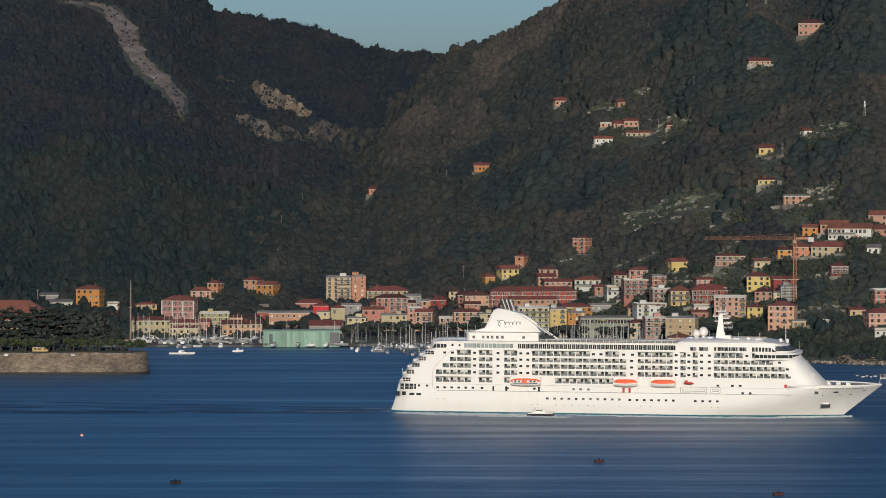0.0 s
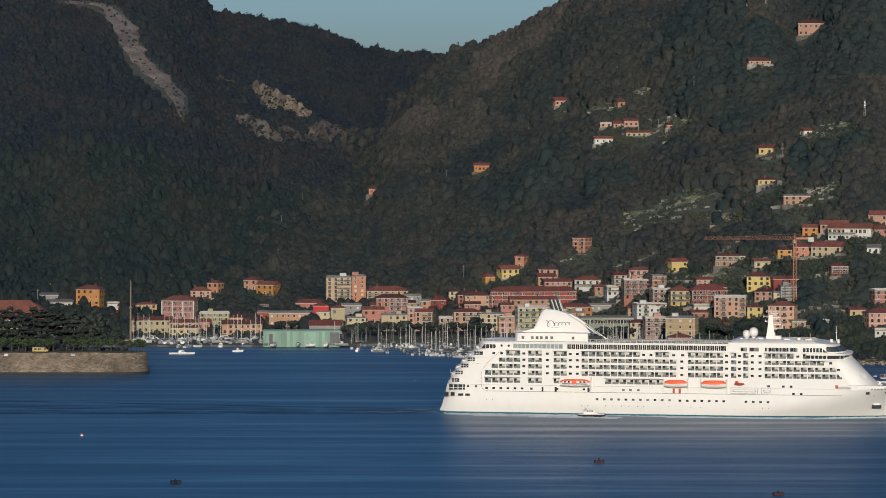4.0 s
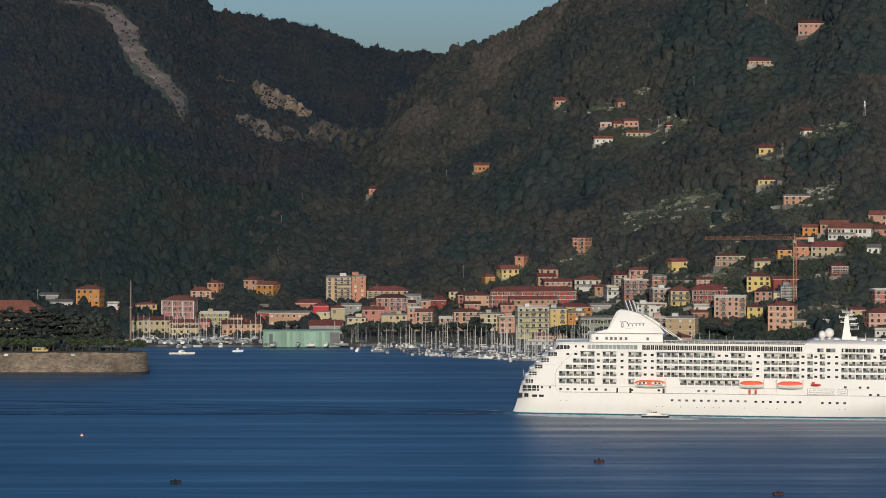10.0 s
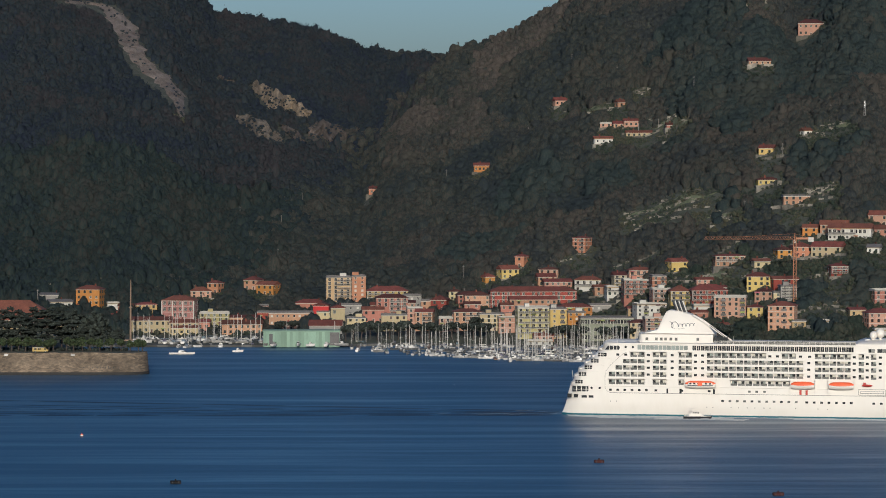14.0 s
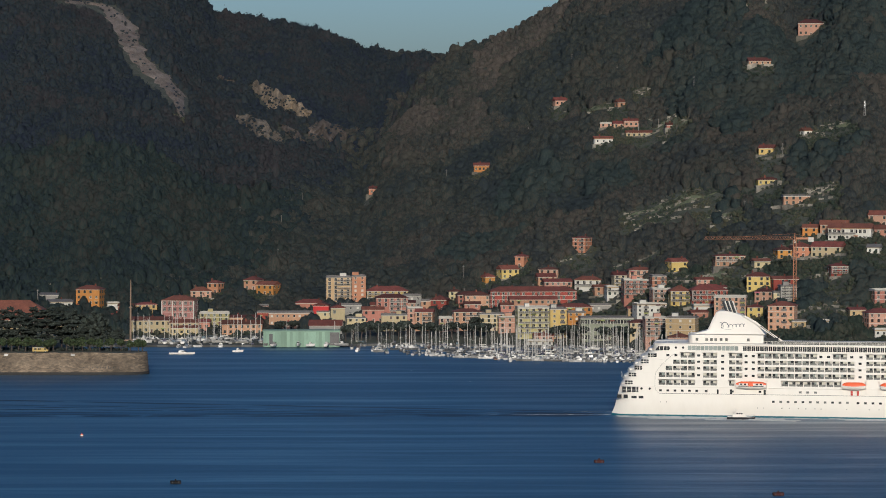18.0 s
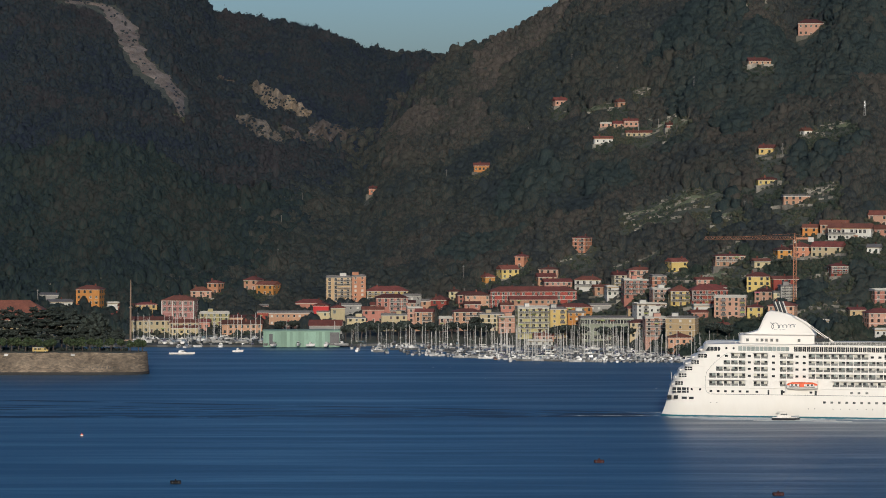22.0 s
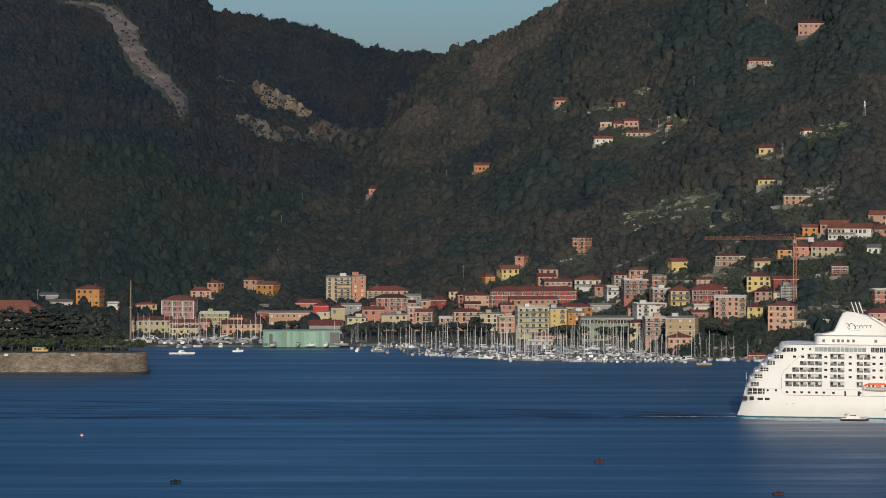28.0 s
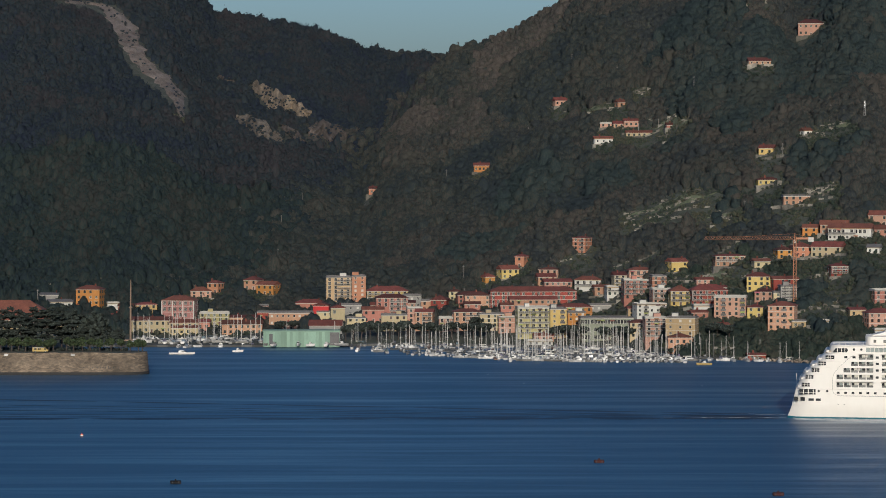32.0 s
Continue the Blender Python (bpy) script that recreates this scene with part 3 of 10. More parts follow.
def build_shrubs():
    """Low garden growth that fills the open ground round the houses."""
    rng = np.random.default_rng(9)
    px, py = [], []
    for cx, cy, a, b, c, s in CLEARINGS:
        if b > 25 or cy > 2300:
            continue
        n = int(a * b * (0.95 if cy > 1735 else 0.5))
        r, t = np.sqrt(rng.random(n)) * 1.1, rng.uniform(0, 2 * math.pi, n)
        px.append(cx + r * np.cos(t) * a)
        py.append(cy + r * np.sin(t) * b)
    x, y = np.concatenate(px), np.concatenate(py)
    keep = (rng.random(len(x)) < 0.75) & (y > shore_y(x) + np.interp(x, [-400, -240, 95, 122], [8, 60, 50, 5]))
    for cx, cy, a, b, c, s in FOOTPRINTS:
        dx, dy = x - cx, y - cy
        keep &= ~((np.abs(dx * c + dy * s) < a + 0.6) & (np.abs(-dx * s + dy * c) < b + 0.6))
    x, y = x[keep], y[keep]
    r = rng.uniform(0.9, 2.3, len(x)) * np.where(rng.random(len(x)) < 0.14, 1.5, 1.0) * np.where(y > 1735, 0.62, 1.0)
    scatter("garden_shrubs", np.stack([x, y, ground_z(x, y)], 1), r, r * rng.uniform(1.2, 2.0, len(x)), M_GARDEN, 77, "low green garden shrubs round the houses", sink=0.25, tufts=4)
# ground kept free of trees round the houses
clearing(-267, 1713, 35, 24)
footprint(-267.0, 1716.2, 32.0, 18.0, 3)
clearing(-238, 1753, 10, 11)
footprint(-238.1, 1755.7, 7.8, 5.0, 5)
clearing(-246, 1771, 9, 12)
footprint(-246.1, 1774.0, 6.5, 6.0, -10)
clearing(-218, 1746, 11, 12)
footprint(-218.4, 1749.5, 7.6, 5.5, -12)
clearing(-227, 1741, 5, 10)
footprint(-226.9, 1743.7, 2.8, 3.5, 5)
clearing(-204, 1743, 6, 10)
footprint(-204.1, 1745.6, 3.5, 4.0, 10)
clearing(-195, 1739, 7, 10)
footprint(-195.0, 1742.4, 4.8, 4.5, -5)
clearing(-182, 1726, 9, 11)
footprint(-181.9, 1729.2, 6.2, 5.0, 12)
clearing(-174, 1688, 14, 10)
footprint(-174.4, 1691.1, 11.9, 4.5, 3)
clearing(-160, 1715, 13, 12)
footprint(-160.0, 1717.8, 9.8, 6.5, -8)
clearing(-155, 1686, 11, 10)
footprint(-155.2, 1688.7, 8.7, 4.5, 5)
clearing(-154, 1774, 12, 22)
footprint(-153.5, 1787.9, 6.5, 5.0, 8)
clearing(-146, 1792, 9, 22)
footprint(-145.5, 1806.3, 3.9, 4.0, -25)
clearing(-122, 1806, 10, 22)
footprint(-122.0, 1819.7, 4.6, 5.5, -20)
clearing(-112, 1792, 11, 22)
footprint(-111.7, 1806.1, 6.0, 5.0, -25)
clearing(-139, 1710, 11, 11)
footprint(-138.6, 1713.5, 9.0, 5.0, 3)
clearing(-144, 1695, 6, 10)
footprint(-143.8, 1698.0, 3.7, 4.0, 0)
clearing(-120, 1684, 14, 10)
footprint(-119.9, 1686.9, 12.0, 4.5, 2)
clearing(-110, 1723, 6, 10)
footprint(-109.6, 1726.0, 3.8, 4.0, 0)
clearing(-112, 1755, 6, 9)
footprint(-111.6, 1758.0, 3.0, 3.0, 10)
clearing(-92, 1704, 16, 12)
footprint(-91.8, 1706.9, 13.4, 6.0, 4)
clearing(-73, 1705, 7, 12)
footprint(-73.4, 1708.2, 4.7, 5.5, -3)
clearing(-63, 1692, 7, 11)
footprint(-63.3, 1694.8, 4.1, 5.0, 5)
clearing(-91, 1683, 8, 10)
footprint(-90.6, 1685.8, 5.7, 4.0, 3)
clearing(-83, 1763, 12, 12)
footprint(-82.8, 1766.3, 9.4, 5.5, 5)
clearing(-69, 1660, 12, 12)
footprint(-68.9, 1662.5, 9.6, 6.0, 0)
clearing(-66, 1771, 10, 13)
footprint(-65.7, 1773.5, 7.7, 7.0, 4)
clearing(-53, 1761, 7, 13)
footprint(-52.8, 1764.3, 4.3, 7.0, 4)
clearing(-35, 1754, 15, 12)
footprint(-34.8, 1757.2, 12.7, 6.0, 3)
clearing(-31, 1714, 12, 11)
footprint(-31.3, 1716.8, 9.5, 5.0, 5)
clearing(-19, 1730, 8, 11)
footprint(-19.1, 1732.5, 5.9, 5.0, 0)
clearing(-2, 1708, 8, 11)
footprint(-1.7, 1710.9, 4.9, 5.0, -12)
clearing(7, 1727, 6, 10)
footprint(7.3, 1729.8, 4.1, 4.5, 5)
clearing(18, 1708, 12, 11)
footprint(17.8, 1710.8, 9.6, 5.0, 8)
clearing(-52, 1672, 8, 11)
footprint(-52.0, 1675.4, 5.6, 5.0, 10)
clearing(-57, 1718, 9, 10)
footprint(-56.5, 1721.0, 6.5, 4.5, 5)
clearing(-29, 1668, 10, 11)
footprint(-29.0, 1671.4, 7.6, 5.0, 3)
clearing(-42, 1696, 9, 10)
footprint(-42.2, 1698.5, 6.4, 4.5, 5)
clearing(-17, 1677, 7, 10)
footprint(-17.0, 1680.4, 4.5, 4.5, 5)
clearing(-11, 1665, 8, 10)
footprint(-10.7, 1668.2, 5.1, 4.5, -8)
clearing(4, 1657, 9, 11)
footprint(4.2, 1660.0, 6.8, 5.0, 4)
clearing(14, 1655, 11, 11)
footprint(13.9, 1657.8, 8.1, 5.0, 6)
clearing(28, 1649, 10, 11)
footprint(28.1, 1651.6, 7.2, 5.0, 5)
clearing(28, 1745, 8, 22)
footprint(27.8, 1759.3, 3.2, 4.5, 20)
clearing(40, 1750, 11, 22)
footprint(40.4, 1764.0, 5.6, 5.0, 18)
clearing(50, 1763, 8, 22)
footprint(49.6, 1776.8, 3.0, 4.5, -22)
clearing(66, 1734, 11, 22)
footprint(66.0, 1748.1, 5.9, 5.0, -12)
clearing(63, 1733, 8, 10)
footprint(63.2, 1735.9, 5.6, 4.0, 10)
clearing(70, 1723, 11, 11)
footprint(69.8, 1726.4, 8.5, 5.0, 6)
clearing(88, 1763, 9, 22)
footprint(87.6, 1777.0, 4.4, 5.0, -28)
clearing(88, 1715, 10, 11)
footprint(88.2, 1717.8, 7.9, 5.0, -6)
clearing(104, 1687, 9, 11)
footprint(103.9, 1690.2, 6.6, 5.0, 6)
clearing(107, 1696, 8, 10)
footprint(107.5, 1698.7, 5.5, 4.5, 8)
clearing(114, 1662, 11, 12)
footprint(114.0, 1664.7, 8.1, 6.0, 5)
clearing(118, 1688, 10, 10)
footprint(118.1, 1691.2, 7.3, 4.5, 6)
clearing(125, 1646, 7, 12)
footprint(125.5, 1649.3, 4.1, 5.5, 5)
clearing(54, 1696, 28, 12)
footprint(53.8, 1699.2, 25.9, 6.5, 5)
clearing(20, 1701, 10, 11)
footprint(20.5, 1703.7, 7.7, 5.0, 5)
clearing(54, 1688, 16, 10)
footprint(53.8, 1691.0, 14.2, 4.5, 4)
clearing(52, 1629, 12, 12)
footprint(51.6, 1631.8, 9.2, 6.5, 5)
clearing(66, 1626, 7, 12)
footprint(65.9, 1628.9, 4.7, 6.0, 5)
clearing(39, 1642, 9, 10)
footprint(38.5, 1645.1, 6.5, 4.5, 5)
clearing(78, 1665, 12, 11)
footprint(77.6, 1667.6, 9.7, 5.0, 10)
clearing(77, 1642, 8, 10)
footprint(77.4, 1644.9, 5.3, 4.5, 4)
clearing(93, 1618, 17, 13)
footprint(93.5, 1620.8, 15.1, 7.0, 3)
clearing(118, 1614, 11, 12)
footprint(118.3, 1616.9, 8.7, 5.5, 10)
clearing(111, 1594, 8, 10)
footprint(110.7, 1596.9, 5.4, 4.5, 4)
clearing(118, 1574, 9, 11)
footprint(118.4, 1576.5, 6.2, 5.0, 5)
clearing(131, 1546, 11, 11)
footprint(131.2, 1548.6, 8.2, 5.0, -16)
clearing(130, 1540, 9, 11)
footprint(129.7, 1543.5, 6.9, 5.0, 0)
clearing(135, 1611, 8, 12)
footprint(135.1, 1614.4, 5.7, 5.5, 4)
clearing(151, 1605, 13, 12)
footprint(151.0, 1608.2, 10.2, 6.0, 4)
clearing(161, 1576, 12, 12)
footprint(160.9, 1578.9, 8.8, 6.0, -10)
clearing(138, 1660, 10, 22)
footprint(138.4, 1674.0, 5.1, 4.5, 20)
clearing(168, 1643, 14, 22)
footprint(167.8, 1657.1, 8.9, 5.0, 4)
clearing(180, 1607, 9, 11)
footprint(179.8, 1609.6, 6.6, 5.0, -5)
clearing(182, 1590, 8, 10)
footprint(181.5, 1593.5, 5.2, 4.5, -12)
clearing(194, 1601, 10, 10)
footprint(193.6, 1604.2, 7.3, 4.5, 10)
clearing(193, 1582, 7, 11)
footprint(193.2, 1584.7, 4.5, 5.0, 3)
clearing(188, 1584, 5, 10)
footprint(187.8, 1587.1, 2.6, 4.0, 3)
clearing(166, 1579, 7, 10)
footprint(166.0, 1581.8, 4.4, 4.5, 4)
clearing(174, 1570, 7, 10)
footprint(174.0, 1573.1, 4.3, 4.5, -8)
clearing(125, 1628, 8, 10)
footprint(125.4, 1630.7, 5.3, 4.5, 8)
clearing(186, 1544, 11, 12)
footprint(186.2, 1547.1, 7.2, 6.5, -15)
clearing(198, 1632, 10, 22)
footprint(198.3, 1646.1, 4.6, 5.0, 8)
clearing(208, 1630, 11, 22)
footprint(208.4, 1643.6, 5.8, 5.5, 6)
clearing(223, 1622, 14, 22)
footprint(223.3, 1635.9, 8.8, 6.0, -22)
clearing(218, 1655, 10, 22)
footprint(217.5, 1669.0, 4.5, 4.5, -15)
clearing(231, 1650, 13, 22)
footprint(230.6, 1663.6, 8.1, 5.0, -12)
clearing(238, 1637, 18, 22)
footprint(238.5, 1651.2, 12.5, 6.5, -16)
clearing(259, 1655, 12, 22)
footprint(259.1, 1668.9, 7.3, 5.5, -12)
clearing(259, 1639, 11, 22)
footprint(259.2, 1652.7, 6.2, 5.5, -12)
clearing(248, 1610, 9, 22)
footprint(248.1, 1624.0, 3.5, 4.0, -20)
clearing(224, 1585, 10, 22)
footprint(223.5, 1599.0, 4.8, 4.5, 6)
clearing(243, 1556, 9, 12)
footprint(243.0, 1559.3, 6.3, 5.5, 8)
clearing(236, 1523, 10, 12)
footprint(235.6, 1526.2, 7.4, 5.5, 10)
clearing(237, 1508, 9, 10)
footprint(237.2, 1510.5, 6.6, 4.0, 0)
clearing(208, 1534, 4, 9)
footprint(208.0, 1537.5, 2.0, 3.0, 0)
clearing(267, 2041, 14, 22)
footprint(266.8, 2054.6, 9.3, 5.5, -4)
clearing(221, 1965, 13, 22)
footprint(220.9, 1978.9, 7.7, 4.0, 3)
clearing(88, 2113, 10, 22)
footprint(88.2, 2126.7, 5.0, 3.5, 15)
clearing(127, 2017, 8, 22)
footprint(127.0, 2031.3, 2.8, 3.0, 20)
clearing(115, 1986, 9, 22)
footprint(115.1, 2000.0, 4.0, 3.0, 0)
clearing(124, 1980, 9, 22)
footprint(123.7, 1994.2, 3.6, 3.0, 3)
clearing(132, 1977, 10, 22)
footprint(132.1, 1991.3, 5.0, 3.5, 3)
clearing(111, 1954, 11, 22)
footprint(111.3, 1967.5, 6.4, 3.5, 5)
clearing(138, 1961, 16, 22)
footprint(138.5, 1975.1, 10.9, 3.5, 3)
clearing(158, 1946, 8, 22)
footprint(157.8, 1959.8, 3.3, 3.0, 5)
clearing(28, 2022, 10, 22)
footprint(27.7, 2035.8, 5.5, 4.0, 3)
clearing(-52, 2107, 8, 22)
footprint(-52.2, 2120.8, 3.0, 3.0, -20)
clearing(231, 1786, 8, 22)
footprint(231.0, 1800.3, 2.7, 3.0, 20)
clearing(206, 1784, 10, 22)
footprint(206.3, 1798.3, 4.6, 4.0, -20)
clearing(201, 1740, 12, 22)
footprint(201.3, 1754.0, 6.7, 4.5, 4)
clearing(214, 1697, 13, 22)
footprint(213.5, 1710.8, 8.0, 4.5, 2)
clearing(-220, 1478, 32, 12)
footprint(-220.4, 1481.0, 29.5, 6.0, 0)
clearing(167, 1500, 7, 9)
footprint(166.8, 1503.0, 4.8, 3.0, 0)
clearing(55, 1608, 9, 10)
footprint(55.3, 1610.5, 7.2, 3.5, 0)
clearing(58, 1616, 8, 10)
footprint(57.7, 1619.3, 5.6, 3.5, 3)
clearing(31, 1648, 5, 10)
footprint(30.7, 1651.0, 3.0, 4.0, 0)
clearing(38, 1679, 6, 10)
footprint(37.7, 1682.3, 3.7, 4.0, 5)
clearing(143, 1583, 7, 10)
footprint(143.2, 1585.7, 4.7, 4.5, 10)
clearing(147, 1594, 8, 10)
footprint(147.1, 1597.4, 5.8, 4.0, 4)
clearing(154, 1561, 6, 9)
footprint(154.1, 1563.9, 3.7, 3.0, 15)
clearing(-200, 1715, 4, 9)
footprint(-199.8, 1717.7, 2.1, 3.0, 5)
clearing(-121, 1714, 11, 10)
footprint(-120.8, 1716.6, 9.1, 4.5, 4)
clearing(-154, 1682, 10, 10)
footprint(-153.7, 1684.5, 7.9, 4.0, 0)
clearing(96, 1673, 12, 10)
footprint(96.0, 1675.7, 9.7, 4.5, 4)
clearing(113, 1629, 9, 10)
footprint(112.7, 1632.0, 6.5, 4.5, 5)
clearing(-23, 1716, 8, 10)
footprint(-22.9, 1719.4, 5.7, 4.5, 4)
clearing(-9, 1711, 7, 10)
footprint(-8.8, 1714.0, 4.6, 4.5, 0)
clearing(-37, 1722, 10, 10)
footprint(-36.8, 1725.0, 7.4, 4.5, 4)
clearing(-70, 1703, 9, 10)
footprint(-69.7, 1705.8, 6.6, 4.5, 3)
clearing(17, 1691, 7, 10)
footprint(17.3, 1694.3, 4.8, 4.5, 4)
clearing(96, 1703, 7, 10)
footprint(95.6, 1706.1, 4.9, 4.5, 8)
clearing(120, 1662, 7, 10)
footprint(120.3, 1664.9, 4.5, 4.5, 6)
clearing(151, 1637, 8, 10)
footprint(151.4, 1640.2, 5.1, 4.0, 8)
clearing(184, 1622, 10, 22)
footprint(184.0, 1635.6, 4.7, 4.0, 8)
clearing(158, 1620, 7, 10)
footprint(157.9, 1623.3, 4.6, 4.0, 4)
clearing(226, 1541, 7, 10)
footprint(226.0, 1544.4, 4.3, 4.0, 5)
clearing(194, 1538, 6, 10)
footprint(193.7, 1541.3, 3.9, 3.5, 5)
# scree and terrace walls
clearing(-171, 2528, 4, 16)
clearing(-169, 2518, 4, 16)
clearing(-167, 2507, 4, 16)
clearing(-164, 2496, 4, 16)
clearing(-162, 2486, 4, 16)
clearing(-159, 2476, 4, 16)
clearing(-156, 2466, 4, 16)
clearing(-154, 2458, 4, 16)
clearing(-151, 2449, 4, 16)
clearing(-149, 2440, 4, 16)
clearing(-147, 2434, 4, 16)
clearing(-145, 2429, 4, 16)
clearing(-143, 2423, 4, 16)
clearing(-141, 2432, 4, 16)
clearing(-139, 2441, 4, 16)
clearing(-137, 2450, 4, 16)
clearing(-135, 2452, 4, 16)
clearing(-133, 2454, 4, 16)
clearing(-131, 2455, 4, 16)
clearing(-129, 2448, 4, 16)
clearing(-127, 2440, 4, 16)
clearing(-125, 2432, 4, 16)
clearing(-123, 2433, 4, 16)
clearing(-121, 2434, 4, 16)
clearing(-119, 2434, 4, 16)
clearing(-117, 2432, 4, 16)
clearing(-115, 2430, 4, 16)
clearing(-113, 2428, 4, 16)
clearing(-174, 2363, 4, 16)
clearing(-170, 2358, 4, 16)
clearing(-167, 2353, 4, 16)
clearing(-163, 2348, 4, 16)
clearing(-160, 2339, 4, 16)
clearing(-156, 2330, 4, 16)
clearing(-153, 2322, 4, 16)
clearing(-151, 2321, 4, 16)
clearing(-148, 2320, 4, 16)
clearing(-146, 2320, 4, 16)
clearing(-144, 2319, 4, 16)
clearing(-141, 2318, 4, 16)
clearing(-139, 2317, 4, 16)
clearing(-136, 2317, 4, 16)
clearing(-134, 2316, 4, 16)
clearing(-132, 2316, 4, 16)
clearing(-113, 2352, 4, 16)
clearing(-111, 2352, 4, 16)
clearing(-109, 2352, 4, 16)
clearing(-106, 2352, 4, 16)
clearing(-105, 2358, 4, 16)
clearing(-103, 2365, 4, 16)
clearing(-101, 2372, 4, 16)
clearing(-98, 2362, 4, 16)
clearing(-96, 2354, 4, 16)
clearing(-94, 2344, 4, 16)
clearing(-92, 2350, 4, 16)
clearing(-89, 2355, 4, 16)
clearing(-87, 2360, 4, 16)
clearing(-85, 2364, 4, 16)
clearing(-83, 2368, 4, 16)
clearing(-81, 2372, 4, 16)
clearing(-136, 2367, 4, 16)
clearing(-133, 2359, 4, 16)
clearing(-130, 2351, 4, 16)
clearing(-128, 2344, 4, 16)
clearing(-125, 2337, 4, 16)
clearing(-123, 2331, 4, 16)
clearing(-120, 2325, 4, 16)
clearing(-118, 2323, 4, 16)
clearing(-116, 2321, 4, 16)
clearing(-113, 2320, 4, 16)
clearing(-206, 2574, 4, 16)
clearing(-202, 2564, 4, 16)
clearing(-199, 2553, 4, 16)
clearing(-196, 2542, 4, 16)
clearing(-193, 2543, 4, 16)
clearing(-190, 2543, 4, 16)
clearing(-188, 2544, 4, 16)
for cx, cy, a, b in ((-344, 2562, 3, 10), (-335, 2580, 4, 11), (-326, 2596, 5, 12), (-317, 2601, 7, 13), (-308, 2604, 10, 14), (-299, 2584, 11, 14), (-290, 2562, 12, 14), (-283, 2532, 10, 15), (-276, 2500, 9, 16),
                     (-270, 2478, 9, 14), (-265, 2454, 9, 14), (-258, 2440, 10, 13), (-251, 2424, 11, 13), (-244, 2412, 12, 13), (-238, 2398, 12, 13), (-232, 2386, 12, 13), (-227, 2372, 11, 14), (-222, 2340, 8, 14), (-216, 2308, 5, 13), (-211, 2276, 2, 9)):
    clearing(cx, cy - 6, a + 5.5, b + 8)
clearing(115, 1786, 5, 19)
clearing(126, 1788, 12, 19)
clearing(138, 1782, 15, 19)
clearing(150, 1770, 15, 19)
clearing(162, 1764, 12, 19)
clearing(169, 1764, 5, 19)
clearing(216, 1704, 4, 19)
clearing(224, 1700, 10, 19)
clearing(231, 1696, 9, 19)
clearing(236, 1694, 4, 19)
clearing(231, 1791, 4, 19)
clearing(238, 1788, 11, 19)
clearing(247, 1782, 11, 19)
clearing(257, 1775, 5, 19)
clearing(145, 1979, 4, 19)
clearing(156, 1962, 11, 19)
clearing(167, 1931, 5, 19)
clearing(104, 2068, 4, 19)
clearing(113, 2038, 10, 19)
clearing(122, 2024, 5, 19)
clearing(166, 1626, 4, 19)
clearing(160, 1636, 9, 19)
clearing(155, 1650, 5, 19)
clearing(165, 1741, 4, 19)
clearing(176, 1731, 6, 19)
clearing(182, 1724, 4, 19)
clearing(138, 2044, 4, 19)
clearing(144, 2043, 7, 19)
clearing(150, 2042, 4, 19)
clearing(138, 1792, 6, 7)
clearing(154, 1771, 8, 7)
clearing(133, 1784, 5, 7)
clearing(150, 1764, 6, 7)
clearing(161, 1758, 6, 7)
clearing(122, 1786, 5, 7)
clearing(147, 1757, 5, 7)
clearing(188, 1752, 6, 7)
clearing(202, 1739, 8, 7)
clearing(204, 1703, 7, 7)
clearing(227, 1706, 9, 7)
clearing(226, 1701, 8, 7)
clearing(229, 1692, 6, 7)
clearing(216, 1696, 7, 7)
clearing(217, 1967, 6, 7)
clearing(113, 2026, 5, 7)
clearing(118, 2030, 6, 7)
clearing(153, 1969, 9, 7)
clearing(139, 1965, 15, 7)
clearing(165, 1938, 6, 7)
clearing(90, 2102, 5, 7)
clearing(142, 2044, 4, 7)
clearing(166, 2125, 4, 7)
clearing(221, 2079, 6, 7)
clearing(237, 2080, 4, 7)
clearing(286, 2026, 4, 7)
clearing(208, 1776, 8, 7)
clearing(148, 1518, 10, 7)
clearing(144, 1622, 8, 7)
clearing(166, 1642, 11, 7)
clearing(223, 1621, 10, 7)
clearing(208, 1628, 7, 7)
clearing(163, 1635, 7, 7)
clearing(172, 1592, 3, 7)
clearing(221, 1550, 8, 7)
clearing(208, 1554, 6, 7)
clearing(190, 1534, 12, 7)
clearing(101, 1676, 8, 7)
clearing(139, 1642, 8, 7)
clearing(-136, 2018, 13, 7)
clearing(220, 1780, 7, 7)
clearing(-221, 1808, 9, 7)
clearing(-187, 1794, 9, 7)
clearing(-252, 1796, 9, 7)
# road and garden walls between the houses
clearing(193, 1636, 12, 11)
clearing(208, 1628, 9, 11)
clearing(141, 1650, 9, 11)
clearing(144, 1594, 10, 11)
clearing(167, 1580, 8, 11)
clearing(214, 1596, 7, 11)
clearing(207, 1556, 16, 11)
clearing(224, 1544, 10, 11)
clearing(102, 1666, 10, 11)
clearing(94, 1693, 8, 11)
clearing(87, 1654, 7, 11)
clearing(178, 1622, 8, 11)
clearing(157, 1643, 10, 11)
clearing(170, 1676, 9, 11)
clearing(203, 1652, 9, 11)
clearing(-8, 1720, 7, 11)
clearing(76, 1759, 6, 11)
clearing(127, 1724, 9, 11)
clearing(110, 1730, 7, 11)
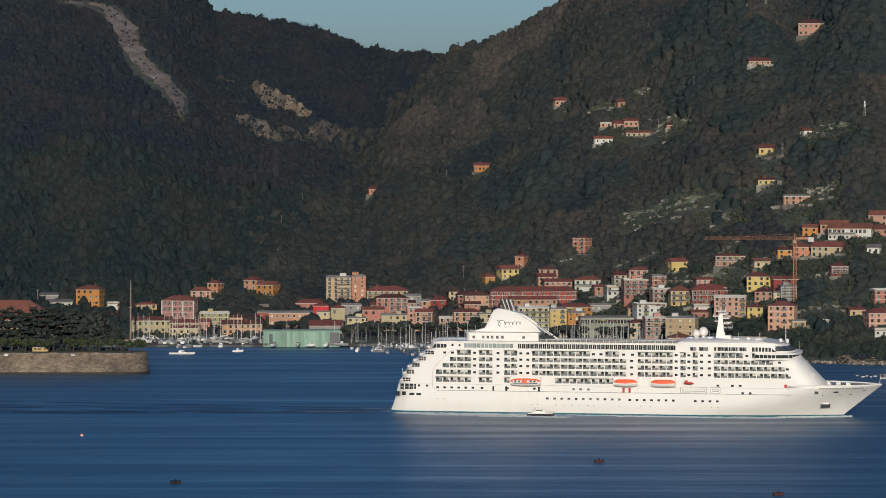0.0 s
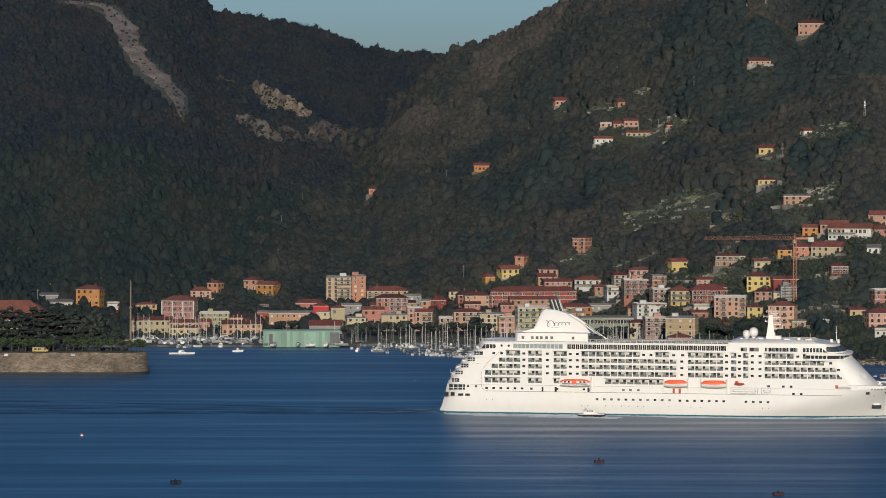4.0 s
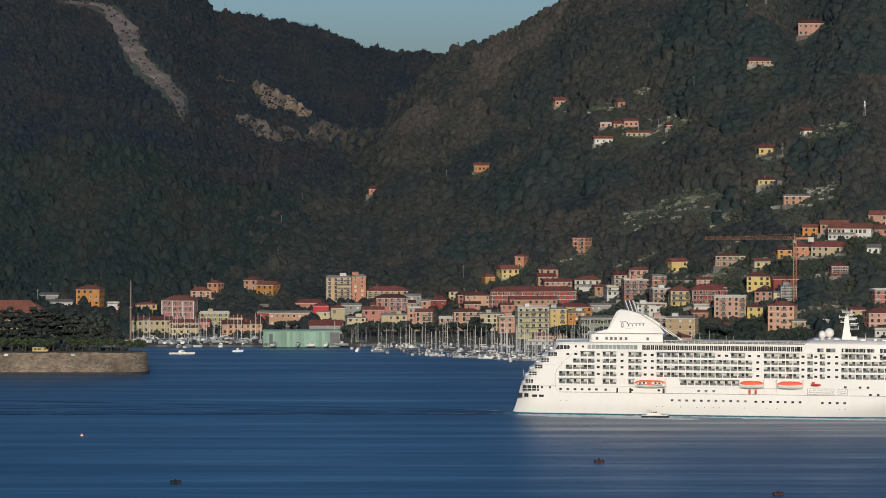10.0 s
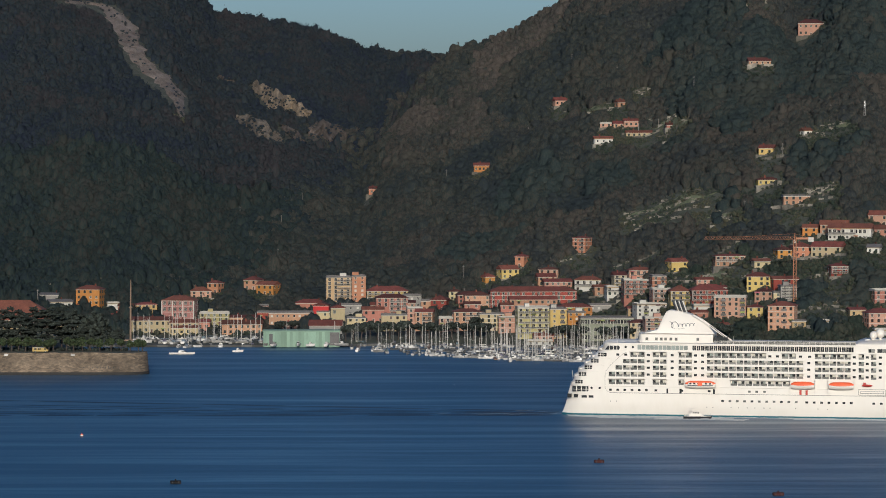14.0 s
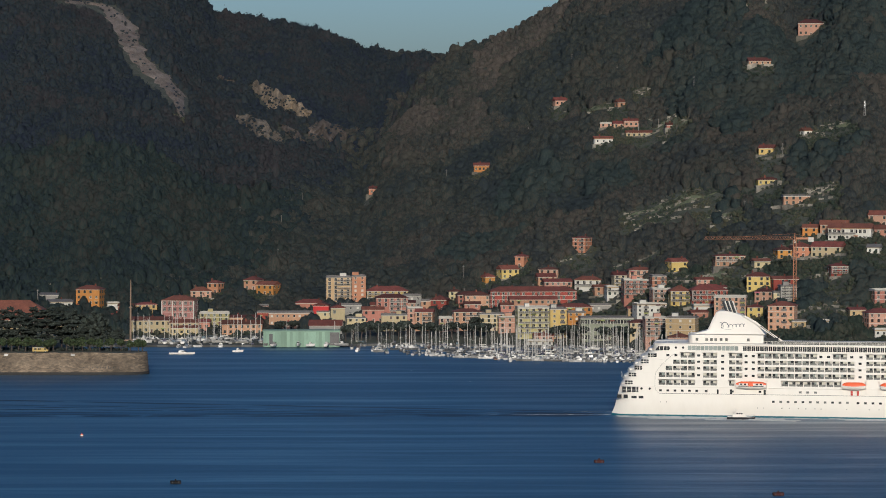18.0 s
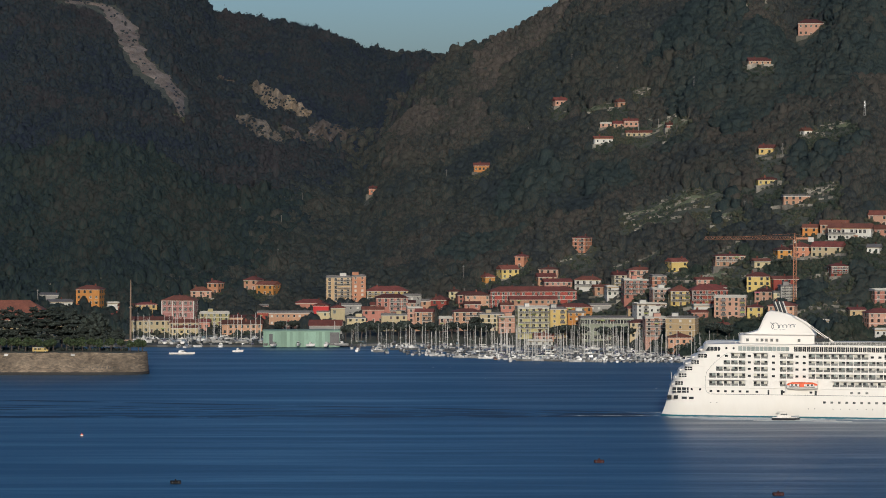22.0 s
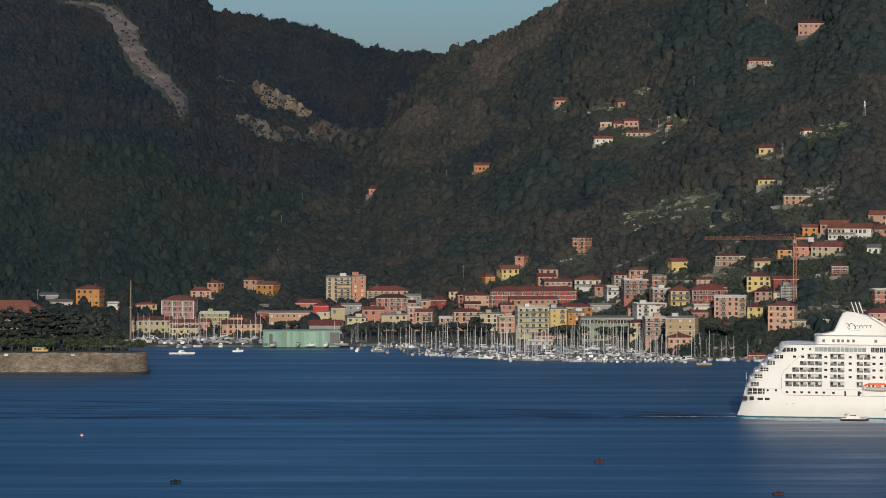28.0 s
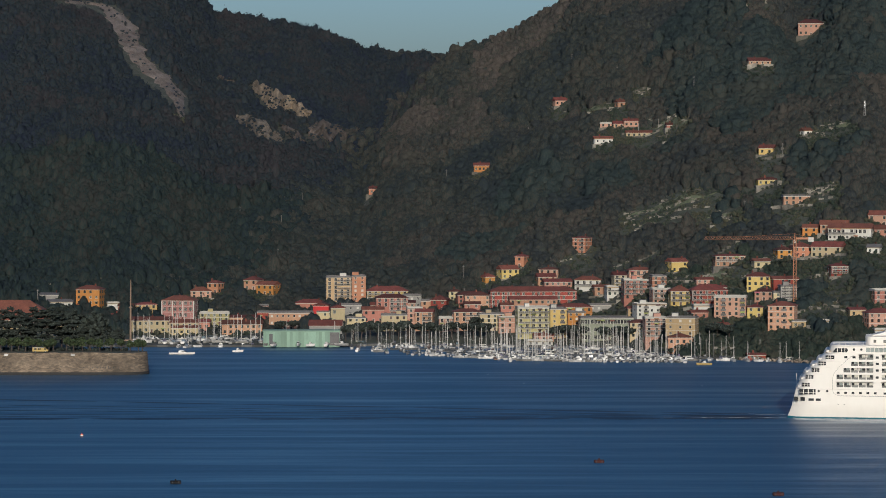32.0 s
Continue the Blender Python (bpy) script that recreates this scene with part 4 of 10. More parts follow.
# low growth keeps off the foot of the terrace walls
footprint(137.9, 1796.7, 6.3, 2.4, -35)
footprint(154.1, 1775.2, 8.0, 2.4, -35)
footprint(132.9, 1788.7, 5.3, 2.4, -35)
footprint(149.9, 1767.7, 6.2, 2.4, -35)
footprint(161.4, 1762.2, 5.8, 2.4, -30)
footprint(122.3, 1790.7, 5.4, 2.4, -35)
footprint(146.7, 1761.2, 5.3, 2.4, -35)
footprint(188.3, 1756.7, 5.8, 2.4, -35)
footprint(201.7, 1743.2, 8.4, 2.4, -35)
footprint(203.7, 1707.2, 6.8, 2.4, -35)
footprint(227.2, 1710.7, 9.4, 2.4, -35)
footprint(226.5, 1705.2, 7.7, 2.4, -35)
footprint(228.9, 1696.7, 6.1, 2.4, -35)
footprint(216.4, 1699.7, 6.8, 2.4, -35)
footprint(217.5, 1971.2, 6.3, 2.4, -34)
footprint(113.1, 2030.2, 5.1, 2.4, -35)
footprint(118.3, 2033.7, 6.1, 2.4, -35)
footprint(153.3, 1973.2, 8.9, 2.4, -35)
footprint(139.2, 1969.2, 14.8, 2.4, -16)
footprint(165.5, 1942.2, 5.8, 2.4, -35)
footprint(89.9, 2105.7, 5.2, 2.4, -35)
footprint(141.7, 2048.7, 4.1, 2.4, -35)
footprint(165.7, 2129.2, 3.6, 2.4, -35)
footprint(221.0, 2083.2, 6.2, 2.4, -35)
footprint(237.1, 2084.2, 3.5, 2.4, 34)
footprint(286.4, 2030.7, 4.0, 2.4, -35)
footprint(207.8, 1779.7, 8.0, 2.4, -35)
footprint(147.7, 1522.2, 9.8, 2.4, -22)
footprint(143.7, 1626.2, 8.2, 2.4, -27)
footprint(166.0, 1645.7, 10.7, 2.4, -35)
footprint(223.3, 1625.2, 9.8, 2.4, -35)
footprint(208.0, 1632.7, 6.5, 2.4, -31)
footprint(162.9, 1639.2, 6.5, 2.4, -35)
footprint(171.5, 1596.7, 3.2, 2.4, -35)
footprint(221.4, 1553.7, 7.8, 2.4, -31)
footprint(208.1, 1558.7, 6.2, 2.4, -32)
footprint(190.0, 1538.7, 12.3, 2.4, -35)
footprint(101.4, 1680.7, 8.4, 2.4, -35)
footprint(138.9, 1646.7, 8.2, 2.4, -27)
footprint(-136.3, 2022.7, 13.2, 2.4, 0)
footprint(219.9, 1784.2, 7.2, 2.4, -35)
footprint(-221.2, 1812.7, 9.1, 2.4, -8)
footprint(-187.0, 1798.2, 9.0, 2.4, 18)
footprint(-252.2, 1800.7, 9.0, 2.4, -5)
footprint(193.2, 1640.2, 9.8, 2.4, -8)
footprint(208.0, 1632.7, 7.2, 2.4, 6)
footprint(141.1, 1653.7, 6.6, 2.4, -14)
footprint(143.5, 1598.7, 7.7, 2.4, 10)
footprint(167.1, 1584.7, 6.3, 2.4, 0)
footprint(214.1, 1599.7, 5.5, 2.4, -8)
footprint(206.6, 1559.7, 14.1, 2.4, 6)
footprint(223.6, 1547.7, 7.8, 2.4, -14)
footprint(102.4, 1670.2, 8.3, 2.4, 10)
footprint(93.9, 1697.2, 6.1, 2.4, 0)
footprint(86.7, 1657.7, 5.0, 2.4, -8)
footprint(177.9, 1626.2, 5.8, 2.4, 6)
footprint(157.1, 1647.2, 8.2, 2.4, -14)
footprint(170.3, 1680.7, 6.8, 2.4, 10)
footprint(202.7, 1656.2, 6.7, 2.4, 0)
footprint(-8.3, 1723.7, 5.2, 2.4, -8)
footprint(76.3, 1763.2, 4.2, 2.4, 6)
footprint(126.7, 1728.2, 6.9, 2.4, -14)
footprint(109.8, 1734.7, 5.2, 2.4, 10)
build_woods()
build_shrubs()

# ---------------------------------------------------------------- cruise ship: x forward from the stern, y to port, z up from the water
BEAM = 14.0


def side_x(z):
    """Where the flat side of the superstructure ends forward at height z."""
    return 173.5 - (z - 14.3) * 0.66


def front_x(z):
    """Where the rounded front stands on the middle line at height z."""
    return 186.0 - (z - 14.5) * 1.08


def aft_x(z):
    """Stern outline of the superstructure at height z."""
    return float(np.interp(z, [10, 13.5, 16.4, 19.2, 22, 24.7, 27.4, 30], [2.9, 4.0, 5.4, 7.8, 10.6, 13.6, 16.0, 18.5]))


def deck_plan(x0, x1, half=BEAM, aft=5.0):
    pts = []
    for i in range(7):
        a = math.pi / 2 * i / 6
        pts.append((x0 + aft * (1 - math.cos(a)), -half + half * 0.5 * (1 - math.sin(a))))
    pts.append((x1, -half))
    return pts + [(x, -y) for x, y in reversed(pts)]


def hull_half(x, z):
    """Half-breadth of the hull at x and z."""
    zz = max(z, 0)
    stem = 188.8 + 17.0 * (zz / 13.6) ** 1.02
    stern = 0.2 + zz * 0.25 - 0.7 * max(0, 1 - zz / 4) ** 1.5
    body = 118.0 + 54.0 * min(1, zz / 12)
    half = BEAM * (0.93 + 0.07 * min(1, zz / 4))
    if x > body:
        half *= max(0.0, 1 - min(1, (x - body) / (stem - body)) ** (1.9 + 0.7 * zz / 13.6)) ** 0.9
    if x < stern + 6:
        half *= 0.70 + 0.30 * math.sin(math.pi / 2 * max(0, x - stern) / 6)
    return half


def ship_hull(ship):
    levels = [-4.0, -1.0, -0.2, 0.3, 2.0, 4.0, 6.0, 8.0, 10.0, 11.7]

    def ring(z, first=None):
        zz = max(z, 0)
        stem = 188.8 + 17.0 * (zz / 13.6) ** 1.02
        stern = 0.2 + zz * 0.25 - 0.7 * max(0, 1 - zz / 4) ** 1.5 if first is None else first
        out = []
        for i in range(48):
            x = stern + (stem - stern) * (i / 47)
            out.append((x, hull_half(x, z)))
        return [(x, -h, z) for x, h in out] + [(x, h, z) for x, h in reversed(out)]

    hull, boot = Shape(), Shape()
    hull.loft([ring(z) for z in levels[3:]])
    boot.loft([ring(z) for z in levels[:4]])
    part("hull", hull, M_SHIP, ship, smooth=True)
    part("boot_topping", boot, M_TEAL, ship, "teal band along the waterline", smooth=True)
    part("forecastle", Shape().loft([ring(z, 166.0) for z in (11.7, 12.1, 12.4, 12.75)]), M_SHIP, ship, smooth=True)
    deck = Shape().prism([(x, y) for x, y, z in ring(12.75, 166.0)], 12.754, 12.78)
    part("foredeck", deck, M_QUAY, ship, "pale grey foredeck")
    # bulwark at the bow, open inside
    full = [(x, y) for x, y, z in ring(12.75, 166.0)]
    star = [p for p in full[:48] if p[0] > 170]
    for sgn in (1, -1):
        s = Shape()
        line = [(x, y * sgn) for x, y in star]
        for a, b in zip(line, line[1:]):
            ca, cb = (a[0] - 0.25, a[1] * 0.97), (b[0] - 0.25, b[1] * 0.97)
            s.prism([a, b, cb, ca] if sgn > 0 else [a, ca, cb, b], 12.75, 13.25)
        part("bulwark", s, M_SHIP, ship)
    edge = [p for p in star if p[0] < 200]
    cap = Shape()
    for a, b in zip(edge, edge[1:]):
        cap.prism([(a[0], a[1] - 0.05), (b[0], b[1] - 0.05), (b[0], b[1] + 0.35), (a[0], a[1] + 0.35)], 13.25, 13.36)
    part("bulwark_cap", cap, M_DARK, ship, "dark capping rail of the bulwark")
    part("rubbing_strake", Shape().box(20, 168, -BEAM - 0.12, -BEAM + 0.2, 9.05, 9.2), M_RAILGLASS, ship, "thin grey line along the hull")
    return ring


def ship_decks(ship):
    # five balcony rows stand at these heights; the lowest row is broken by the boats
    rows = [11.75, 14.95, 17.8, 20.5, 23.1]
    midships = [(37.8, 43.8), (48.5, 54.3), (60.2, 100), (104.5, 119.5), (123, 126), (129, 131.6)]
    opens = [[(19.5, 34.7), (37.8, 43.8), (48.5, 51), (70, 94.5)],
             [(19.5, 34.7)] + midships + [(138.2, 173)],
             [(22.3, 34.7)] + midships + [(138.2, 168)],
             [(25.4, 34.7)] + midships + [(138.2, 163)],
             [(28.5, 34.7), (37.8, 43.8), (48.5, 54.3), (60.2, 84.8), (91, 97), (104.5, 119.5), (123, 126), (129, 131.6), (138.2, 150.5), (154, 159)]]
    fin = Shape().box(-0.05, 0.28, 0.02, 1.72, 0.0, 1.86).mesh("balcony", M_SHIP)
    rail = Shape().side([(-1.4, 0.0), (1.4, 0.0), (1.4, 0.8), (-1.4, 0.8)], -0.02, 0.03).mesh("railing", M_RAILGLASS)
    bar = Shape().box(-1.45, 1.45, -0.03, 0.05, 0.88, 0.94).box(-0.05, 0.05, -0.04, 0.05, 0, 0.9).box(0.65, 0.73, -0.04, 0.05, 0, 0.9).box(-0.73, -0.65, -0.04, 0.05, 0, 0.9).mesh("hand_rail", M_RAILGLASS)
    door = Shape().box(-1.25, -0.12, 0.78, 0.9, 0.05, 1.84).mesh("door", M_PANE)
    drapes = [Shape().box(-0.1, w, 0.7, 0.9, 0.05, 1.84).mesh("curtain", mat) for mat, w in ((M_CURTAIN, 1.2), (M_CURTAIN, 0.9), (M_GREYGLASS, 1.2), (M_CURTAIN, 1.25), (M_GREYGLASS, 0.8))]
    pane = Shape().box(-0.62, 0.62, -0.05, 0.06, -0.45, 0.45).mesh("cabin_window", M_PANE)
    rng = random.Random(5)
    for k, z in enumerate(rows):
        H = (rows + [26.2])[k + 1] - z
        a, b = aft_x(z + 1.4), side_x(z + 1.4)
        part("deck", Shape().prism(deck_plan(a + 3.0, side_x(z + 0.5)), z, z + 0.92), M_SHIP, ship)
        part("deckhouse", Shape().prism(deck_plan(a + 6, b - 0.5, half=BEAM - 1.7), z + 0.92, z + H), M_SHIP, ship)
        part("aft_plating", Shape().prism(deck_plan(aft_x(z) - 0.6, a + 9.0, half=BEAM - 0.004), z + 0.02, z + H, 0, deck_plan(aft_x(z + H) - 0.2, a + 9.0, half=BEAM - 0.004)), M_SHIP, ship)
        part("stern_opening", Shape().box(a + 1.9, a + 5.0 + 0.5 * (k == 4), -BEAM - 0.03, -BEAM + 2.4, z + 1.0, z + 2.5), M_PANE, ship, "dark opening in the stern")
        for u in (2.9, 3.9):
            part("stern_post", Shape().box(a + u, a + u + 0.16, -BEAM - 0.07, -BEAM + 0.2, z + 0.95, z + 2.55), M_SHIP, ship)
        part("stern_rail", Shape().box(a + 1.9, a + 5.0, -BEAM - 0.09, -BEAM - 0.02, z + 1.65, z + 1.77), M_SHIP, ship)
        part("raft_canister", Shape().tube((a + 0.9, -BEAM + 2.2, z + 1.2), (a + 2.3, -BEAM + 2.2, z + 1.2), 0.5, n=10), M_SHIP, ship, "white life raft canister", smooth=True)
        edge, cuts = a + 8.5, [(p, min(q, b - 1.2)) for p, q in opens[k] if p < b - 3]
        fills, x = [], edge
        for p, q in cuts:
            fills.append((x, p))
            x = q
        fills.append((x, b))
        for p, q in fills:
            if q - p > 0.3:
                part("side_plating", Shape().box(p, q, -BEAM + 0.002, -BEAM + 1.75, z + 0.92, z + H), M_SHIP, ship)
        part("side_plating", Shape().box(edge, b, BEAM - 1.75, BEAM - 0.002, z + 0.92, z + H), M_SHIP, ship)
        for p, q in fills:
            if 2.2 < q - p < 9 and k > 0 and p > 20:
                n = max(1, int((q - p) / 2.9))
                for i in range(n):
                    part("cabin_window", pane, None, ship, m=pose(p + (q - p) * (i + 0.5) / n, -BEAM - 0.002, z + 1.85))
        for p, q in cuts:
            n = max(1, round((q - p) / 3.05))
            w = (q - p) / n
            for i in range(n):
                top = part("balcony", fin, None, ship, m=pose(p + w * i + 0.02, -BEAM + 0.0, z + 0.92))
                mid = w / 2
                part("railing", rail, None, top, m=pose(mid, 0.05, 0) @ Matrix.Diagonal((w / 2.95, 1, 1, 1)))
                part("hand_rail", bar, None, top, m=pose(mid, 0.05, 0) @ Matrix.Diagonal((w / 2.95, 1, 1, 1)))
                flip = -1 if rng.random() < 0.25 else 1
                part("door", door, None, top, m=pose(mid, 0.05, 0) @ Matrix.Diagonal((flip, 1, 1, 1)))
                part("curtain", rng.choice(drapes), None, top, m=pose(mid, 0.05, 0) @ Matrix.Diagonal((flip, rng.uniform(0.9, 1.0), 1, 1)))
    # terraces at the stern, each a rounded ledge with a low screen
    for z in rows + [26.2]:
        a = aft_x(z + 1.4)
        part("stern_terrace", Shape().prism(deck_plan(aft_x(z) - 0.7, a + 6.0, half=BEAM - 1.2, aft=6.0), z + 0.2, z + 0.6), M_SHIP, ship)
        part("terrace_screen", Shape().prism(deck_plan(aft_x(z) - 0.3, a + 0.5, half=BEAM - 2.6, aft=1.2), z + 0.6, z + 1.3), M_SHIP, ship)


def ship_front(ship):
    rings = []
    for z in (12.7, 16, 18.5, 21, 23.5, 26.2):
        xs, xf = side_x(z), front_x(z)
        arc = [(xs - 2.0, -BEAM + 0.05, z)]
        for i in range(13):
            a = -math.pi / 2 + math.pi * i / 12
            arc.append((xs + (xf - xs) * max(0, math.cos(a)) ** 0.62, (BEAM - 0.02) * math.sin(a), z))
        arc.append((xs - 2.0, BEAM - 0.05, z))
        rings.append(arc)
    part("front_superstructure", Shape().loft(rings), M_SHIP, ship, "rounded sloping white front", smooth=True)
    for i, a in enumerate((-0.62, -0.5, -0.38)):
        x, y = side_x(16.6) + (front_x(16.6) - side_x(16.6)) * math.cos(a * math.pi / 2) ** 0.62, (BEAM - 0.02) * math.sin(a * math.pi / 2)
        part("front_window", Shape().side([(-0.55, -0.9), (0.35, -0.9), (-0.75, 0.9), (-1.65, 0.9)], -0.1, 0.1), M_CURTAIN, ship, "pale window in the sloping front", m=pose(x, y - 0.4, 16.8))
    # bridge with its wings and slanted windows
    def bow(z, grow, half):
        xs, xf = side_x(24.5) - 1.0, front_x(25.0) + grow
        arc = [(xs - 10, -half), (xs - 2 + grow, -half)]
        for i in range(1, 12):
            a = -math.pi / 2 + math.pi * i / 12
            arc.append((xs + 1 + (xf - xs - 1) * math.cos(a) ** 0.7, half * 0.97 * math.sin(a)))
        return arc + [(xs - 2 + grow, half), (xs - 10, half)]

    part("bridge_deck", Shape().prism(bow(0, 0.6, BEAM + 1.6), 23.5, 24.2), M_SHIP, ship)
    part("bridge_windows", Shape().prism(bow(0, 0.0, BEAM + 1.1), 24.2, 25.6, 0, bow(0, 0.5, BEAM + 1.4)), M_PANE, ship, "dark slanted bridge windows")
    mull = Shape().box(-0.09, 0.09, -0.1, 0.1, 0, 1.45).mesh("mullion", M_SHIP)
    for x, y in bow(0, 0.28, BEAM + 1.3)[1:9]:
        part("mullion", mull, None, ship, m=pose(x, y - 0.03, 24.18))
    for i in range(1, 6):
        part("mullion", mull, None, ship, m=pose(side_x(24.5) - 11 + i * 1.7, -BEAM - 1.32, 24.18))
    part("bridge_roof", Shape().prism(bow(0, 1.2, BEAM + 1.9), 25.6, 26.3), M_SHIP, ship)
    # lounge above the bridge
    def lounge(z, f):
        arc = [(122, -BEAM + 0.3)]
        for i in range(13):
            a = -math.pi / 2 + math.pi * i / 12
            arc.append((160.5 + f * math.cos(a) ** 0.6, (BEAM - 0.3) * math.sin(a)))
        return [(x, y, z) for x, y in arc + [(122, BEAM - 0.3)]]

    part("lounge", Shape().loft([lounge(26.3, 12.0), lounge(27.0, 12.0), lounge(29.2, 8.5), lounge(30.2, 6.0)]), M_SHIP, ship, smooth=True)
    glass = Shape().loft([lounge(27.0, 12.15), lounge(29.0, 9.1)], caps=False)
    glass.v = [(max(x, 164.0), y * 1.004, z) for x, y, z in glass.v]
    part("lounge_glazing", glass, M_PANE, ship, "dark wraparound lounge glazing")
    roof = Shape().loft([[(x + 0.2, y, 30.2) for x, y, z in lounge(0, 7.0)], [(max(x - 1, 123.6), y * 0.95, 30.75) for x, y, z in lounge(0, 1.0)],
                         [(max(x - 2, 125.0), y * 0.85, 31.25) for x, y, z in lounge(0, -12)], [(max(x - 2, 126.0), y * 0.75, 31.5) for x, y, z in lounge(0, -24)]])
    part("lounge_roof", roof, M_SHIP, ship, smooth=True)
    band = Shape().side([(154.3, 26.75), (164.3, 26.75), (162.0, 28.5), (154.3, 28.5)], -BEAM + 0.22, -BEAM + 0.5)
    part("lounge_side_window", band, M_PANE, ship)
    for i in range(6):
        part("mullion", Shape().box(155.4 + i * 1.35, 155.75 + i * 1.35, -BEAM + 0.18, -BEAM + 0.4, 26.7, 28.55), M_SHIP, ship)
    for i in range(9):
        part("cabin_window", Shape().box(138.6 + 1.5 * i, 139.3 + 1.5 * i + 0.5 * (i % 2), -BEAM + 0.2, -BEAM + 0.5, 26.9, 28.45), M_PANE, ship)
        part("curtain", Shape().box(139.35 + 1.5 * i + 0.5 * (i % 2), 140.05 + 1.5 * i, -BEAM + 0.22, -BEAM + 0.5, 26.9, 28.45), M_RAILGLASS if i % 3 else M_CURTAIN, ship)
    for p, q in ((128, 131.0), (132, 136)):
        part("cabin_window", Shape().box(p, q, -BEAM + 0.24, -BEAM + 0.6, 26.85, 28.4), M_RAILGLASS, ship)
        part("cabin_window", Shape().box(p + 0.3, (p + q) / 2 - 0.1, -BEAM + 0.2, -BEAM + 0.5, 26.95, 28.3), M_PANE, ship)


def ship_top(ship):
    a = aft_x(27.4)
    part("deck", Shape().prism(deck_plan(a - 0.5, 160), 26.2, 26.75), M_SHIP, ship)
    part("upper_deckhouse", Shape().prism(deck_plan(a + 0.6, 124, half=BEAM - 0.25, aft=5), 26.75, 29.35), M_SHIP, ship)
    part("deck", Shape().prism(deck_plan(a + 1.0, 124.5, half=BEAM + 0.1, aft=6), 29.35, 29.8), M_SHIP, ship)
    pale = Shape().box(-0.78, 0.78, -0.06, 0.1, -0.9, 0.9).mesh("promenade_window", M_GREYGLASS)
    dark = Shape().box(-0.74, -0.05, -0.06, 0.1, -1.0, 0.95).box(0.05, 0.74, -0.06, 0.1, -1.0, 0.95).mesh("promenade_window", M_PANE)
    x = 32.5
    while x < 121:
        if not 53.4 < x < 54.6:
            part("promenade_window", pale if x < 53.5 else dark, None, ship, m=pose(x, -BEAM + 0.23, 28.0))
        x += 1.75
    part("aft_window", Shape().side([(18.2, 26.95), (24, 26.95), (24.4, 27.8), (24, 28.6), (19.4, 28.6)], -BEAM + 0.16, -BEAM + 0.4), M_PANE, ship)
    for x in (20.0, 21.6, 23.0):
        part("mullion", Shape().box(x, x + 0.2, -BEAM + 0.12, -BEAM + 0.3, 26.9, 28.65), M_SHIP, ship)
    port = Shape().tube((0, -0.05, 0), (0, 0.1, 0), 0.5, n=10).mesh("porthole", M_PANE)
    for x, z in ((26.8, 28.1), (29.8, 28.1), (12.6, 11.0), (16.0, 11.0)):
        part("porthole", port, None, ship, m=pose(x, -BEAM + (0.22 if z > 20 else -0.03), z))
    # screens and rails round the open decks
    rail = Shape()
    for i in range(44):
        rail.box(18.5 + i * 2.4, 18.6 + i * 2.4, -BEAM + 0.3, -BEAM + 0.4, 29.8, 30.9)
    rail.box(18.5, 122, -BEAM + 0.3, -BEAM + 0.4, 30.85, 30.98).box(18.5, 122, -BEAM + 0.32, -BEAM + 0.38, 30.3, 30.36)
    part("railing", rail, M_SHIP, ship, "thin white deck railing")
    part("wind_screen", Shape().box(66, 122, -BEAM + 0.5, -BEAM + 0.56, 29.8, 31.2), M_RAILGLASS, ship, "smoky glass wind screen")
    rng = random.Random(8)
    for i in range(38):
        x = 70 + i * 1.35
        part("sun_lounger", Shape().side([(x, 29.9), (x + 1.1, 29.9), (x + 1.35, 30.7), (x + 1.25, 30.75), (x + 0.95, 30.2), (x, 30.2)], -BEAM + 1.2, -BEAM + 1.8), M_BLUEC if i % 3 else M_SHIP, ship)
    # aft house, funnel casing and exhausts
    part("aft_house", Shape().prism(deck_plan(31.2, 62.6, half=9.5, aft=2.5), 29.8, 33.2), M_SHIP, ship)
    part("aft_house", Shape().prism(deck_plan(62.6, 68.6, half=8.5, aft=0.5), 29.8, 32.2), M_PANE, ship, "glazed end of the aft house")
    for x in (34.6, 38.6, 40.6, 42.4, 44.6, 46.8, 55.8):
        part("house_window", Shape().box(x, x + 1.1, -9.56, -9.3, 30.6, 31.9), M_RAILGLASS, ship)
    outline = [(32.6, 33.2), (38.9, 34.9), (39.9, 36.6), (41.2, 39.6), (42.6, 42.2), (44.2, 43.0), (48, 42.6), (52.5, 41.4), (57.0, 39.3), (60.4, 36.6), (63.0, 33.2)]
    fun = Shape()
    n = len(outline)
    cx, cz = 49.0, 36.0
    rings = []
    for y, f in ((-5.6, 0.93), (-5.0, 1.0), (0, 1.02), (5.0, 1.0), (5.6, 0.93)):
        rings.append([(cx + (x - cx) * f, y * (1 - 0.35 * (z - 33.6) / 10.4), max(33.18, cz + (z - cz) * f)) for x, z in outline])
    fun.loft(rings)
    part("funnel", fun, M_SHIP, ship, "raked white funnel casing", smooth=True)
    part("funnel_fin", Shape().side([(53.5, 41.1), (55.0, 41.0), (59.2, 38.7), (64.6, 34.7), (71.8, 29.9), (70.6, 29.8), (63.6, 34.3), (58.6, 38.1)], -5.4, -4.9), M_SHIP, ship)
    part("funnel_fin", Shape().side([(60.8, 36.9), (61.4, 36.9), (69.4, 30.9), (68.8, 30.9)], -5.5, -5.3), M_RAILGLASS, ship, "grey slot along the fin")
